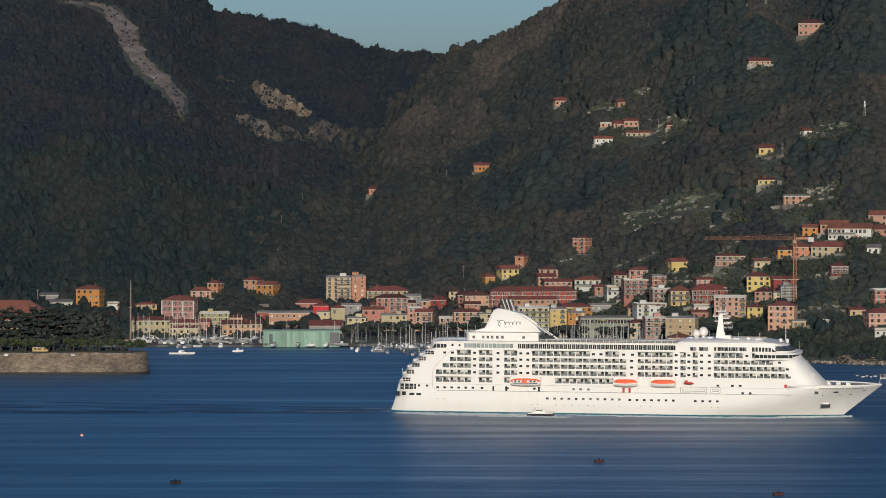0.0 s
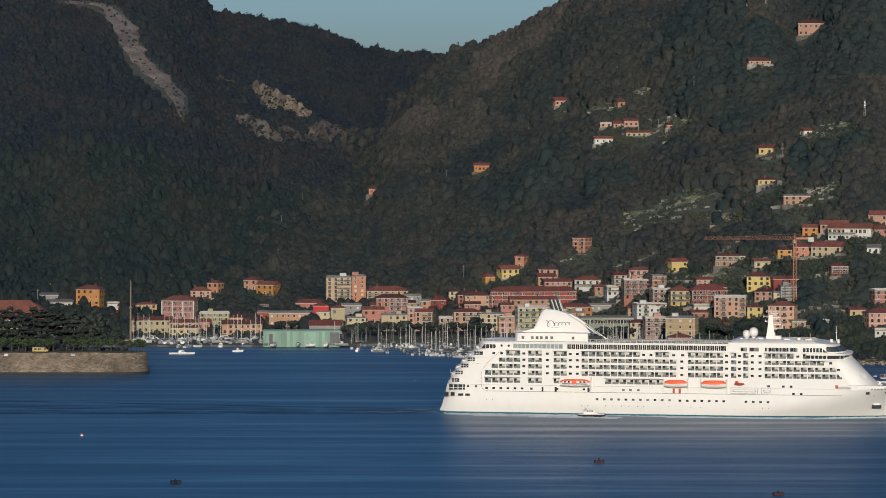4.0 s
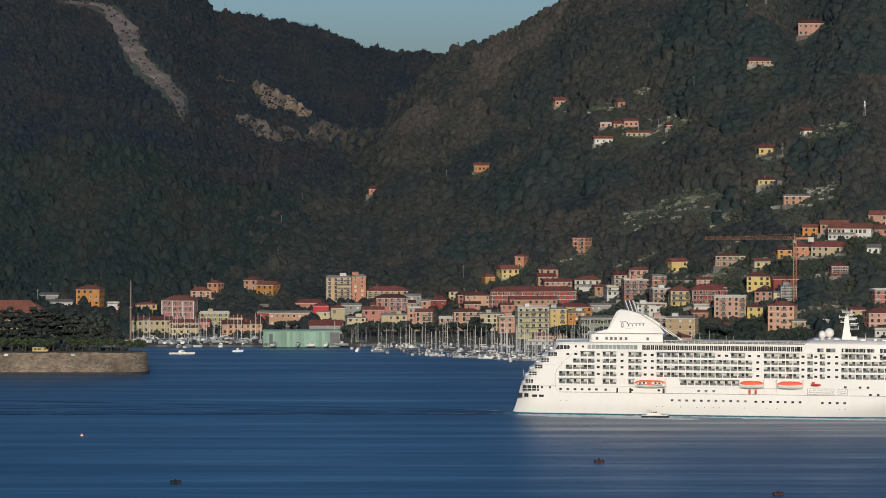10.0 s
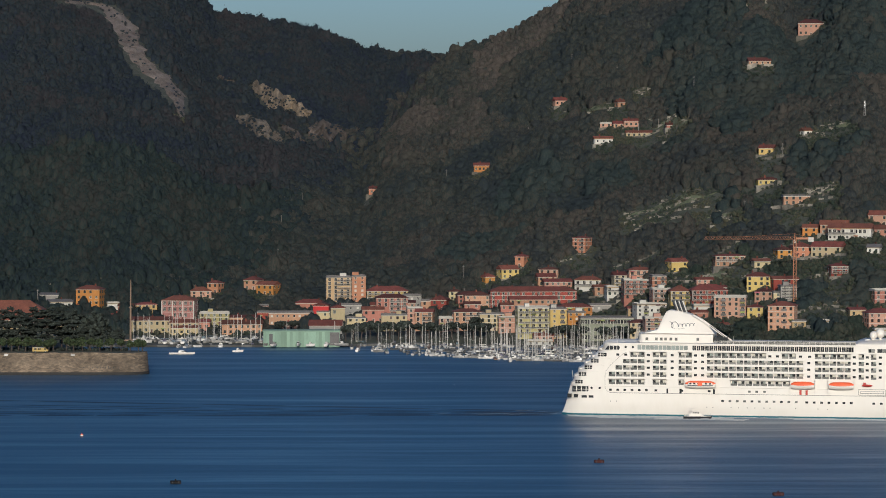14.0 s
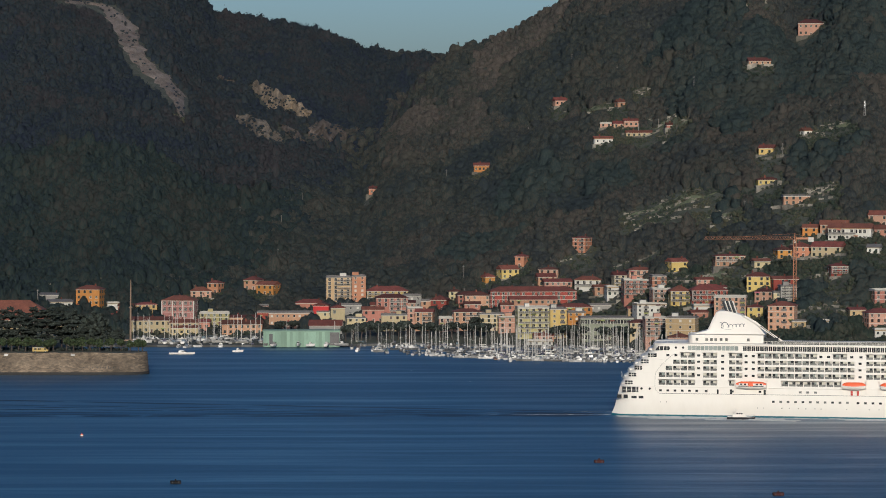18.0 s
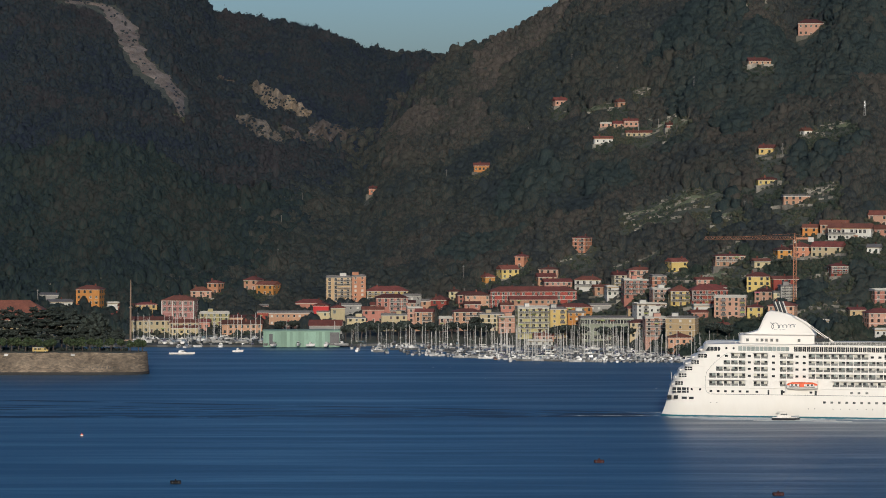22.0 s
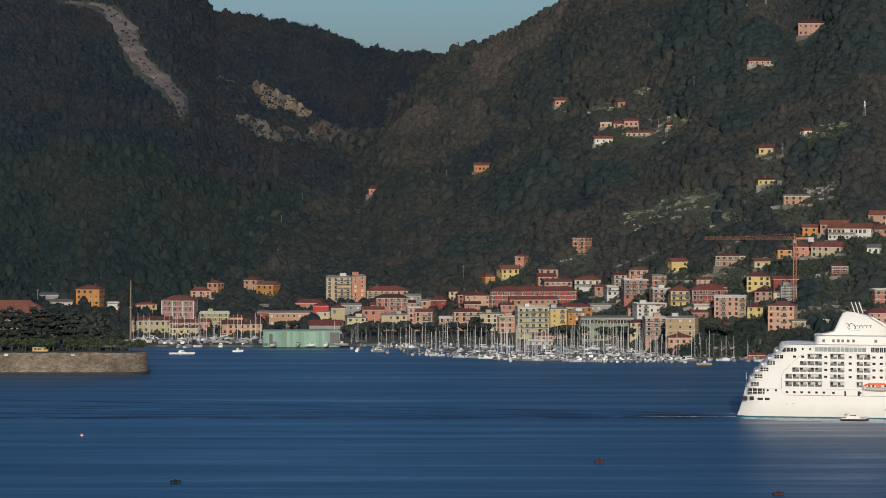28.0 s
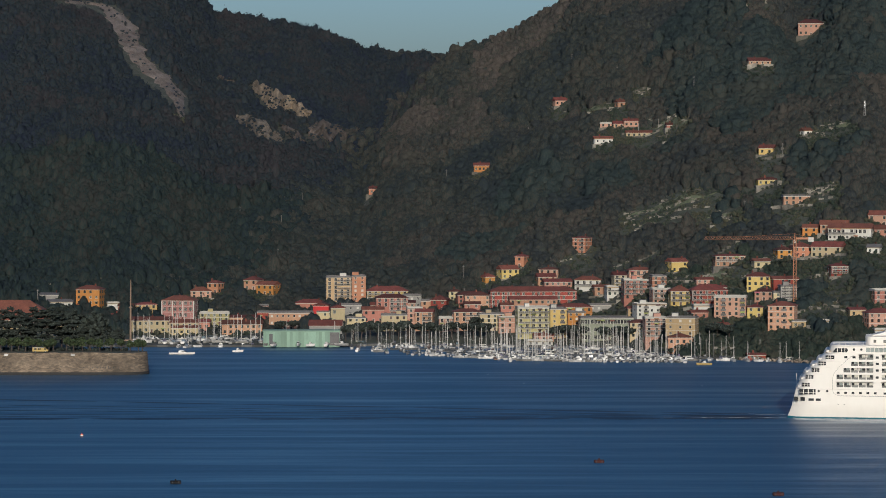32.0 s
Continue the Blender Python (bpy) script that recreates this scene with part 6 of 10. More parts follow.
WINDOWS = {"green": window_mesh("window", M_SHUT), "brown": window_mesh("window", M_BROWN),
           "plain": window_mesh("window", M_BROWN, 1.1, 1.3, 0), "tall": window_mesh("window", M_SHUT, 0.85, 2.0, 0.34), "french": window_mesh("window", M_BROWN, 1.5, 2.1, 0)}
CLOSED = {"green": window_mesh("window", M_SHUT, 1.2, 1.5, 0, True), "brown": window_mesh("window", M_BROWN, 1.2, 1.5, 0, True), "tall": window_mesh("window", M_SHUT, 1.2, 2.0, 0, True),
          "plain": window_mesh("window", M_TRIM, 1.1, 1.3, 0, True)}
DOOR = Shape().box(-0.75, 0.75, -0.06, 0.05, -1.3, 1.15).box(-0.6, 0.6, -0.09, 0.05, -1.3, 1.0, 1).mesh("door", [M_TRIM, M_BROWN])
AWNING = Shape().side([(-1.3, -0.55), (-1.25, -0.6), (0, 0.0), (0, 0.1)], -1.3, 1.3)
AWNING.v = [(y, x, z) for x, y, z in AWNING.v]
AWNING.f = [tuple(reversed(f)) for f in AWNING.f]
AWNING = AWNING.mesh("awning", M_AWNING)
BALCONY = Shape().side([(-1.15, -0.16), (0, -0.16), (0, 0), (-1.05, 0), (-1.05, 1.0), (-1.15, 1.0)], -1.5, 1.5)
BALCONY.v = [(y, x, z) for x, y, z in BALCONY.v]
BALCONY.f = [tuple(reversed(f)) for f in BALCONY.f]
BALCONY.m = [0, 0, 0, 0, 0, 1, 1, 1]
BALCONY = BALCONY.mesh("balcony", [M_TRIM, M_RAILING])
CHIMNEY = Shape().box(-0.4, 0.4, -0.35, 0.35, -1.0, 1.3).box(-0.5, 0.5, -0.45, 0.45, 1.3, 1.5).box(-0.3, 0.3, -0.25, 0.25, 1.5, 1.75)
CHIMNEY = CHIMNEY.mesh("chimney", M_TILE)
house_rng = random.Random(11)
COLOUR_WORDS = {"mauve": "faded mauve-pink, white-trimmed", "orange": "orange", "ochre": "ochre yellow", "cream": "cream", "yellow": "yellow", "pink": "pink", "rose": "dusky rose", "red": "dark red",
                "vermilion": "bright red", "white": "white", "grey": "grey", "sage": "grey-green", "beige": "beige", "brick": "brick-coloured", "green": "pale green",
                "olive": "olive yellow", "salmon": "salmon pink"}
ROOF_WORDS = {"hip": "hipped terracotta roof", "gable": "pitched terracotta roof", "front": "a terracotta gable", "flat": "flat roof",
              "grey": "grey pitched roof"}


def roof_shape(kind, w, d, h, rise):
    s, o = Shape(), 0.55
    a, b = w / 2 + o, d / 2 + o
    if kind == "flat":
        s.box(-w / 2 - 0.25, w / 2 + 0.25, -d / 2 - 0.25, d / 2 + 0.25, h, h + 0.25)
        for x0, x1, y0, y1 in ((-w / 2, w / 2, -d / 2, -d / 2 + 0.25), (-w / 2, w / 2, d / 2 - 0.25, d / 2),
                               (-w / 2, -w / 2 + 0.25, -d / 2 + 0.25, d / 2 - 0.25), (w / 2 - 0.25, w / 2, -d / 2 + 0.25, d / 2 - 0.25)):
            s.box(x0, x1, y0, y1, h + 0.25, h + 0.7)
        return s
    t = 0.22
    if kind == "front":
        top = [(0, -b, h + rise), (0, b, h + rise)]
        low = [(-a, -b, h), (a, -b, h), (a, b, h), (-a, b, h)]
        f = [(0, 1, 4), (2, 3, 5), (1, 2, 5, 4), (3, 0, 4, 5)]
    elif kind in ("gable", "grey"):
        top = [(-a, 0, h + rise), (a, 0, h + rise)]
        low = [(-a, -b, h), (a, -b, h), (a, b, h), (-a, b, h)]
        f = [(0, 1, 5, 4), (1, 2, 5), (2, 3, 4, 5), (3, 0, 4)]
    else:
        r = max(0.4, w / 2 - d / 2 * 0.9) if w > d else 0.4
        q = 0.0 if w > d else d / 2 - w / 2 * 0.9
        if w > d:
            top = [(-r, 0, h + rise), (r, 0, h + rise)]
            f = [(0, 1, 5, 4), (1, 2, 5), (2, 3, 4, 5), (3, 0, 4)]
        else:
            top = [(0, -q, h + rise), (0, q, h + rise)]
            f = [(0, 1, 4), (1, 2, 5, 4), (2, 3, 5), (3, 0, 4, 5)]
        low = [(-a, -b, h), (a, -b, h), (a, b, h), (-a, b, h)]
    s.add(low + top, f)
    s.box(-a, a, -b, b, h - t, h)
    return s


def house(x, y, z, w, d, h, turn, wall, roof="hip", storeys=3, rise=1.8, shut="green", balconies=0, bays=0, where="in the harbour village", sidew=True, chim=1, bands=0, trimmed=False):
    """A house: its middle on the ground, its breadth, depth and height to the eaves."""
    top = thing("house", pose(x, y, z, 0, 0, turn), "%s house with %s %s" % (COLOUR_WORDS[wall], ROOF_WORDS[roof], where), "house", "houses of the village")
    s = Shape().box(-w / 2, w / 2, -d / 2, d / 2, -6.0, h - 0.22)
    s.box(-w / 2 - 0.2, w / 2 + 0.2, -d / 2 - 0.2, d / 2 + 0.2, h - 0.55, h - 0.225, 1)
    if roof in ("gable", "grey"):
        for e in (-1, 1):
            s.add([(e * w / 2, -d / 2, h - 0.2), (e * w / 2, d / 2, h - 0.2), (e * w / 2, 0, h + rise * 0.93)], [(0, 1, 2)])
    part("wall", s, [PLASTER[wall], M_TRIM if wall not in ("white",) else PLASTER["beige"]], top)
    if 3 <= storeys <= 4 and not bands and (house_rng.random() < 0.4 or trimmed):
        for k in range(1, storeys):
            part("string_course", Shape().box(-w / 2 - 0.07, w / 2 + 0.07, -d / 2 - 0.07, d / 2 + 0.07, h / storeys * k - 0.1, h / storeys * k + 0.1), M_TRIM, top)
    if trimmed:
        for u in (-w / 2, -w / 6, w / 6, w / 2):
            part("pilaster", Shape().box(u - 0.32, u + 0.32, -d / 2 - 0.1, -d / 2 + 0.5, -1, h - 0.6), M_TRIM, top)
    if "hill" in where or "slope" in where:
        terrace = Shape()
        for i in range(4):
            x0 = -w / 2 - 1.5 + (w + 3.0) * i / 4
            terrace.box(x0, x0 + (w + 3.0) / 4 - 0.02, -d / 2 - 2.2, -d / 2 - 1.6, -5.0, house_rng.uniform(-0.1, 0.5))
        terrace.box(-w / 2 - 1.5, w / 2 + 1.5, -d / 2 - 1.6, d / 2, -5.0, -0.05)
        part("terrace", terrace, M_WALLSTONE, top, "low stone terrace in front")
    rs = roof_shape(roof, w, d, h, rise)
    part("roof", rs, M_TILE if roof not in ("flat", "grey") else M_PALE if roof == "flat" and wall in ("white", "ochre", "olive", "rose", "pink") else M_SLATE, top)
    if roof != "flat":
        for _ in range(chim):
            part("chimney", CHIMNEY, None, top, m=pose(house_rng.uniform(-0.3, 0.3) * w, house_rng.uniform(-0.2, 0.2) * d, h + rise * 0.6))
    if roof == "flat" and w > 8 and storeys > 2 and house_rng.random() < 0.7:
        u, k = house_rng.uniform(-0.25, 0.25) * w, house_rng.uniform(1.2, 2.0)
        part("stair_head", Shape().box(u - k, u + k, -1.5, 1.5, h + 0.2, h + 2.3).box(u - k - 0.2, u + k + 0.2, -1.7, 1.7, h + 2.3, h + 2.5, 1), [PLASTER["white" if house_rng.random() < 0.5 else wall], M_SLATE], top)
    if storeys > 1 and house_rng.random() < 0.55:
        u, k = house_rng.uniform(-0.35, 0.35) * w, h + (0.25 if roof == "flat" else rise * 0.7)
        part("aerial", Shape().box(u - 0.05, u + 0.05, -0.05, 0.05, k - 0.6, k + 2.3).box(u - 0.6, u + 0.6, -0.04, 0.04, k + 2.0, k + 2.08).box(u - 0.4, u + 0.4, -0.04, 0.04, k + 1.6, k + 1.68), M_POLE, top)
    if not storeys:
        return top
    win = WINDOWS[shut]
    step = h / storeys
    if bands:
        # balconies that run the whole breadth, slab and railing
        x0, x1 = -w / 2 + (w * 0.42 if bands == 2 else 0.15), w / 2 - (0.15 if bands != 3 else w * 0.35)
        b = Shape().box(x0, x1, -1.25, 0, -0.17, 0).box(x0, x1, -1.25, -1.17, 0.42, 1.0, 1).box(x0, x1, -1.27, -1.15, 1.0, 1.08)
        for i in range(int((x1 - x0) / 3.4) + 1):
            u = x0 + 0.1 + (x1 - x0 - 0.2) * i / max(1, int((x1 - x0) / 3.4))
            b.box(u - 0.09, u + 0.09, -1.26, -0.02, 0, 1.0 if i % 2 else step - 0.17)
        b = b.mesh("balcony", [M_TRIM, M_RAILING])
        for k in range(1, storeys):
            part("balcony", b, None, top, m=pose(0, -d / 2 - 0.01, step * k))
    for face in ((0, -1) + ((1,) if sidew else ())):
        length, off = (w, d / 2) if face == 0 else (d, w / 2)
        n = (bays or max(1, int(length / 3.3))) if face == 0 else max(1, int(length / 3.6))
        if length < 3.0:
            continue
        for i in range(n):
            u = -length / 2 + length * (i + 0.5) / n
            for k in range(storeys):
                if house_rng.random() < 0.07:
                    continue
                zz = step * k + step * 0.52
                if face == 0:
                    m = pose(u, -off, zz)
                elif face == -1:
                    m = pose(-off, -u, zz, 0, 0, -90)
                else:
                    m = pose(off, u, zz, 0, 0, 90)
                if face == 0 and k == 0 and i == n // 2 and storeys > 1:
                    part("door", DOOR, None, top, m=pose(u, -off - 0.02, 1.35))
                    continue
                out = face == 0 and k > 0 and (bands or (balconies and i % balconies == balconies // 2))
                pick = WINDOWS["french"] if out else CLOSED.get(shut, win) if house_rng.random() < 0.28 else win
                part("window", pick, None, top, m=m @ pose(0, 0, 0.12 - 0.3) if out else m)
                if face == 0 and house_rng.random() < (0.12 if out else 0.03):
                    part("awning", AWNING, None, top, m=pose(u, -off - 0.03, zz + 1.05))
                if out and not bands:
                    part("balcony", BALCONY, None, top, m=pose(u, -off - 0.01, zz - 1.0))
    return top


# ---------------------------------------------------------------- trees
def tuft(rng, size, flat=1.0):
    """A small rounded clump of foliage."""
    eight = np.array([(1, 0, 0), (-1, 0, 0), (0, 1, 0), (0, -1, 0), (0, 0, 1), (0, 0, -1)], float)
    tri = [(0, 2, 4), (2, 1, 4), (1, 3, 4), (3, 0, 4), (2, 0, 5), (1, 2, 5), (3, 1, 5), (0, 3, 5)]
    turn = np.linalg.qr(rng.normal(0, 1, (3, 3)))[0]
    return eight @ turn * size * rng.uniform(0.7, 1.25, (6, 1)) * np.array([1, 1, flat]), tri


def tiered_crown(name, mat, seed, tiers):
    """A cedar's crown: flat spreading plates of foliage, one above another, with gaps between."""
    rng = np.random.default_rng(seed)
    s = Shape()
    for j in range(tiers):
        f = (j + 0.5) / tiers
        z = -5.6 + 10.6 * f + rng.uniform(-0.4, 0.4)
        reach = np.interp(f, [0, 0.25, 0.6, 0.85, 1.0], [3.2, 4.4, 4.3, 3.2, 1.4]) * rng.uniform(0.75, 1.15)
        a = j * 2.4 + rng.uniform(-0.5, 0.5)
        cx, cy = math.cos(a) * reach * 0.62, math.sin(a) * reach * 0.62
        half = rng.uniform(1.7, 2.7) if f < 0.9 else 1.3
        for _ in range(int(20 * half)):
            u, r = rng.uniform(0, 2 * math.pi), half * rng.random() ** 0.5
            v, tri = tuft(rng, rng.uniform(0.42, 0.78), 0.6)
            s.add((v + np.array([cx + r * math.cos(u), cy + r * math.sin(u), z + rng.normal(0, 0.22) - 0.10 * r + 0.3 * f])).tolist(), tri)
    return s.mesh(name, mat, True)


def round_crown(name, mat, seed, count, wide, high, size):
    """A dense broadleaf crown: many tufts over an uneven dome."""
    rng = np.random.default_rng(seed)
    s = Shape()
    lobes = [(rng.normal(0, 0.35, 3), rng.uniform(0.6, 0.8)) for _ in range(5)]
    for i in range(count):
        c, r = lobes[i % 5]
        p = rng.normal(0, 1, 3)
        p = c + p / np.linalg.norm(p) * r * rng.uniform(0.75, 1.0)
        v, tri = tuft(rng, size * rng.uniform(0.7, 1.3), 0.85)
        s.add((v + p * np.array([wide, wide, high])).tolist(), tri)
    return s.mesh(name, mat, True)


POLLARDS = [round_crown("crown", M_PLANE, 40 + i, 110, 1.9, 1.9, 0.62) for i in range(4)]
CEDARS = [tiered_crown("crown", M_CANOPY, 60 + i, 17) for i in range(4)]
DOMES = [round_crown("crown", M_CANOPY, 70 + i, 170, 4.4, 2.0, 0.85) for i in range(3)]
HOLMS = [round_crown("crown", M_CANOPY, 80 + i, 260, 4.6, 5.4, 1.05) for i in range(2)]
tree_rng = random.Random(3)


def tree(x, y, z, h, kind="pollard"):
    words = {"pollard": ("small clipped plane tree on the stone mole", POLLARDS, 3.6, 0.62),
             "cedar": ("tall dark spreading cedar behind the mole wall", CEDARS, 10.5, 0.55), "pine": ("dark umbrella pine near the harbour", DOMES, 6.4, 0.68),
             "holm": ("large dense dark holm oak behind the mole wall", HOLMS, 9.0, 0.5)}
    label, crowns, ref, share = words[kind]
    k = h / {"pollard": 6.4, "cedar": 15.0, "pine": 9.0, "holm": 15.0}[kind]
    t = thing("tree", pose(x, y, z, 0, 0, tree_rng.uniform(0, 360)), label, "tree", kind + " trees")
    s = Shape()
    bend = tree_rng.uniform(-0.3, 0.3) * k
    mid = h * share
    s.tube((0, 0, -0.5), (bend, 0.1, mid * 0.6), 0.32 * k ** 0.7, 0.24 * k ** 0.7, 7)
    s.tube((bend, 0.1, mid * 0.6), (bend * 1.4, 0.2, mid * 1.25), 0.24 * k ** 0.7, 0.1 * k, 6)
    part("trunk", s, M_TRUNK, t)
    for i in range(5):
        a = 2 * math.pi * i / 5 + tree_rng.random()
        r = 0.22 * h if kind != "pollard" else 0.2 * h
        part("limb", Shape().tube((bend, 0.1, mid * (0.55 + 0.09 * i)), (bend + r * math.cos(a), r * math.sin(a), mid * (0.95 + 0.08 * i)), 0.13 * k, 0.05 * k, 5), M_TRUNK, t)
    f = tree_rng.uniform(0.9, 1.12)
    part("crown", tree_rng.choice(crowns), None, t, m=pose(bend, 0, h - {"pollard": 2.3, "cedar": 5.6, "pine": 2.4, "holm": 6.6}[kind] * k) @ Matrix.Diagonal((k * f, k * f, k, 1)))
    return t


# ---------------------------------------------------------------- boats
def yacht_hull(length, beam, free, mat_index=0, stern=0.75):
    rings = []
    n = 12
    for i in range(n + 1):
        t = i / n
        x = -length / 2 + length * t
        f = (1 - max(0, (t - 0.45) / 0.55) ** 2.2) * (stern + (1 - stern) * min(1, t / 0.4))
        f = max(f, 0.02)
        sheer = free * (1 + 0.22 * t * t)
        b = beam / 2 * f
        k = 0.35 * max(0, (t - 0.8) / 0.2)
        rings.append([(x - k, -b * 0.55, -0.35), (x, -b * 0.92, free * 0.35), (x + k * 0.6, -b, sheer), (x + k * 0.6, b, sheer), (x, b * 0.92, free * 0.35), (x - k, b * 0.55, -0.35)])
    return Shape().loft(rings)


BOAT_MESH = {}


def sail_parts(length, mast, cover):
    key = (length, mast, cover)
    if key not in BOAT_MESH:
        b = length * 0.31
        BOAT_MESH[key] = dict(
            hull=yacht_hull(length, b, 1.05).mesh("hull", M_GEL, True),
            cabin=Shape().prism(bevelled([(-length * 0.16, -b * 0.3), (length * 0.24, -b * 0.22), (length * 0.24, b * 0.22), (-length * 0.16, b * 0.3)], 0.3), 1.0, 1.65, 0,
                                bevelled([(-length * 0.14, -b * 0.26), (length * 0.18, -b * 0.18), (length * 0.18, b * 0.18), (-length * 0.14, b * 0.26)], 0.3)).mesh("cabin", M_GEL),
            mast=Shape().tube((length * 0.08, 0, 1.0), (length * 0.08, 0, mast), 0.15, 0.10, 6).mesh("mast", M_ALU),
            boom=Shape().tube((length * 0.07, 0, 2.4), (-length * 0.33, 0, 2.45), 0.24, 0.16, 6).mesh("boom", [M_BLUEC, M_CURTAIN][cover]),
            spreader=Shape().box(length * 0.07, length * 0.09, -0.9, 0.9, mast * 0.55, mast * 0.55 + 0.08).mesh("spreader", M_ALU),
            stay=Shape().tube((length * 0.5, 0, 1.3), (length * 0.09, 0, mast * 0.97), 0.035, 0.02, 4).mesh("forestay", M_ALU),
            hood=Shape().prism([(-length * 0.22, -b * 0.33), (-length * 0.12, -b * 0.33), (-length * 0.12, b * 0.33), (-length * 0.22, b * 0.33)], 1.1, 2.2, 0,
                               [(-length * 0.2, -b * 0.25), (-length * 0.15, -b * 0.25), (-length * 0.15, b * 0.25), (-length * 0.2, b * 0.25)]).mesh("spray_hood", [M_BLUEC, M_GEL][cover]))
    return BOAT_MESH[key]


def sailboat(x, y, z, turn, length=10.5, mast=14.5, cover=0):
    t = thing("sailing_boat", pose(x, y, z, 0, 0, turn), "white sailing yacht with a bare aluminium mast at its mooring", "boat", "boats in the marina")
    p = sail_parts(length, mast, cover)
    for key, nm in (("hull", "hull"), ("cabin", "cabin"), ("boom", "boom"), ("hood", "spray_hood")):
        part(nm, p[key], None, t)
    m = part("mast", p["mast"], None, t)
    part("spreader", p["spreader"], None, m)
    part("forestay", p["stay"], None, m)
    return t


def motorboat(x, y, z, turn, length=8.0, cabin=True, colour="white"):
    t = thing("motor_boat", pose(x, y, z, 0, 0, turn), "%s motor boat lying in the harbour" % ("yellow-brown" if colour == "yellow" else "small white"), "boat", "boats in the marina")
    key = ("motor", length, colour)
    b = length * 0.33
    if key not in BOAT_MESH:
        BOAT_MESH[key] = (yacht_hull(length, b, 0.95, stern=0.9).mesh("hull", PLASTER["yellow"] if colour == "yellow" else M_SHIP if colour == "bright" else M_GEL, True),
                          Shape().prism(bevelled([(-length * 0.15, -b * 0.36), (length * 0.2, -b * 0.28), (length * 0.2, b * 0.28), (-length * 0.15, b * 0.36)], 0.2), 0.9, 2.1, 0,
                                        bevelled([(-length * 0.12, -b * 0.3), (length * 0.07, -b * 0.24), (length * 0.07, b * 0.24), (-length * 0.12, b * 0.3)], 0.2)).mesh("cabin", M_GEL),
                          Shape().prism([(length * 0.0, -b * 0.345), (length * 0.16, -b * 0.31), (length * 0.16, b * 0.31), (length * 0.0, b * 0.345)], 1.35, 1.75).mesh("cabin_window", M_GLASS))
    p = BOAT_MESH[key]
    part("hull", p[0], None, t)
    if cabin:
        part("cabin", p[1], None, t)
        part("cabin_window", p[2], None, t)
    return t


# ---------------------------------------------------------------- small structures
WALL_GREEN = []


def retaining_wall(x, y, z, length, h, turn):
    t = thing("retaining_wall", pose(x, y, z, 0, 0, turn), "low dry-stone terrace wall on the hillside", "wall", "terrace walls")
    n = max(2, int(length / 2.5))
    c, sn = math.cos(radians(turn)), math.sin(radians(turn))
    for i in range(n):
        x0 = -length / 2 + length * i / n
        xm = x0 + length / n / 2
        g = float(ground_z(x + c * xm, y + sn * xm)) - z
        if tree_rng.random() < 0.6:
            k = xm + tree_rng.uniform(-1, 1)
            WALL_GREEN.append((x + c * k + sn * 1.0, y + sn * k - c * 1.0, z + g))
        if i and n > 3 and tree_rng.random() < 0.22:
            continue
        part("stone_course", Shape().box(x0, x0 + length / n - 0.03, -0.4, 0.4, g - 1.2, g + h * tree_rng.uniform(0.75, 1.15)), M_WALLSTONE, t)


def pole(x, y, z, h, kind="wood"):
    t = thing("utility_pole", pose(x, y, z, 0, 0, tree_rng.uniform(-30, 30)), "slim %s utility pole standing among trees" % ("pale concrete" if kind == "pale" else "grey"), "pole", "utility poles")
    part("post", Shape().tube((0, 0, -1), (0, 0, h), 0.24, 0.14, 6), M_QUAY if kind == "pale" else M_POLE, t)
    part("crossarm", Shape().box(-0.7, 0.7, -0.06, 0.06, h - 0.9, h - 0.75), M_POLE, t)


def lattice_mast(x, y, z, h):
    t = thing("lattice_mast", pose(x, y, z), "pale steel lattice aerial mast on the hill", "mast")
    legs = [(-0.7, -0.7), (0.7, -0.7), (0.7, 0.7), (-0.7, 0.7)]
    for a, b in legs:
        part("leg", Shape().tube((a, b, -1), (a * 0.4, b * 0.4, h), 0.14, 0.1, 4), M_QUAY, t)
    n = int(h / 1.6)
    for i in range(n):
        f0, f1 = 1 - 0.6 * i / n, 1 - 0.6 * (i + 1) / n
        part("brace", Shape().tube((-0.7 * f0, -0.7 * f0, h * i / n), (0.7 * f1, -0.7 * f1, h * (i + 1) / n), 0.07, n=4), M_QUAY, t)
    for k in (0.72, 0.86):
        part("aerial_panel", Shape().box(-0.35, 0.35, -0.6, -0.3, h * k, h * k + 1.2), M_STEEL, t)


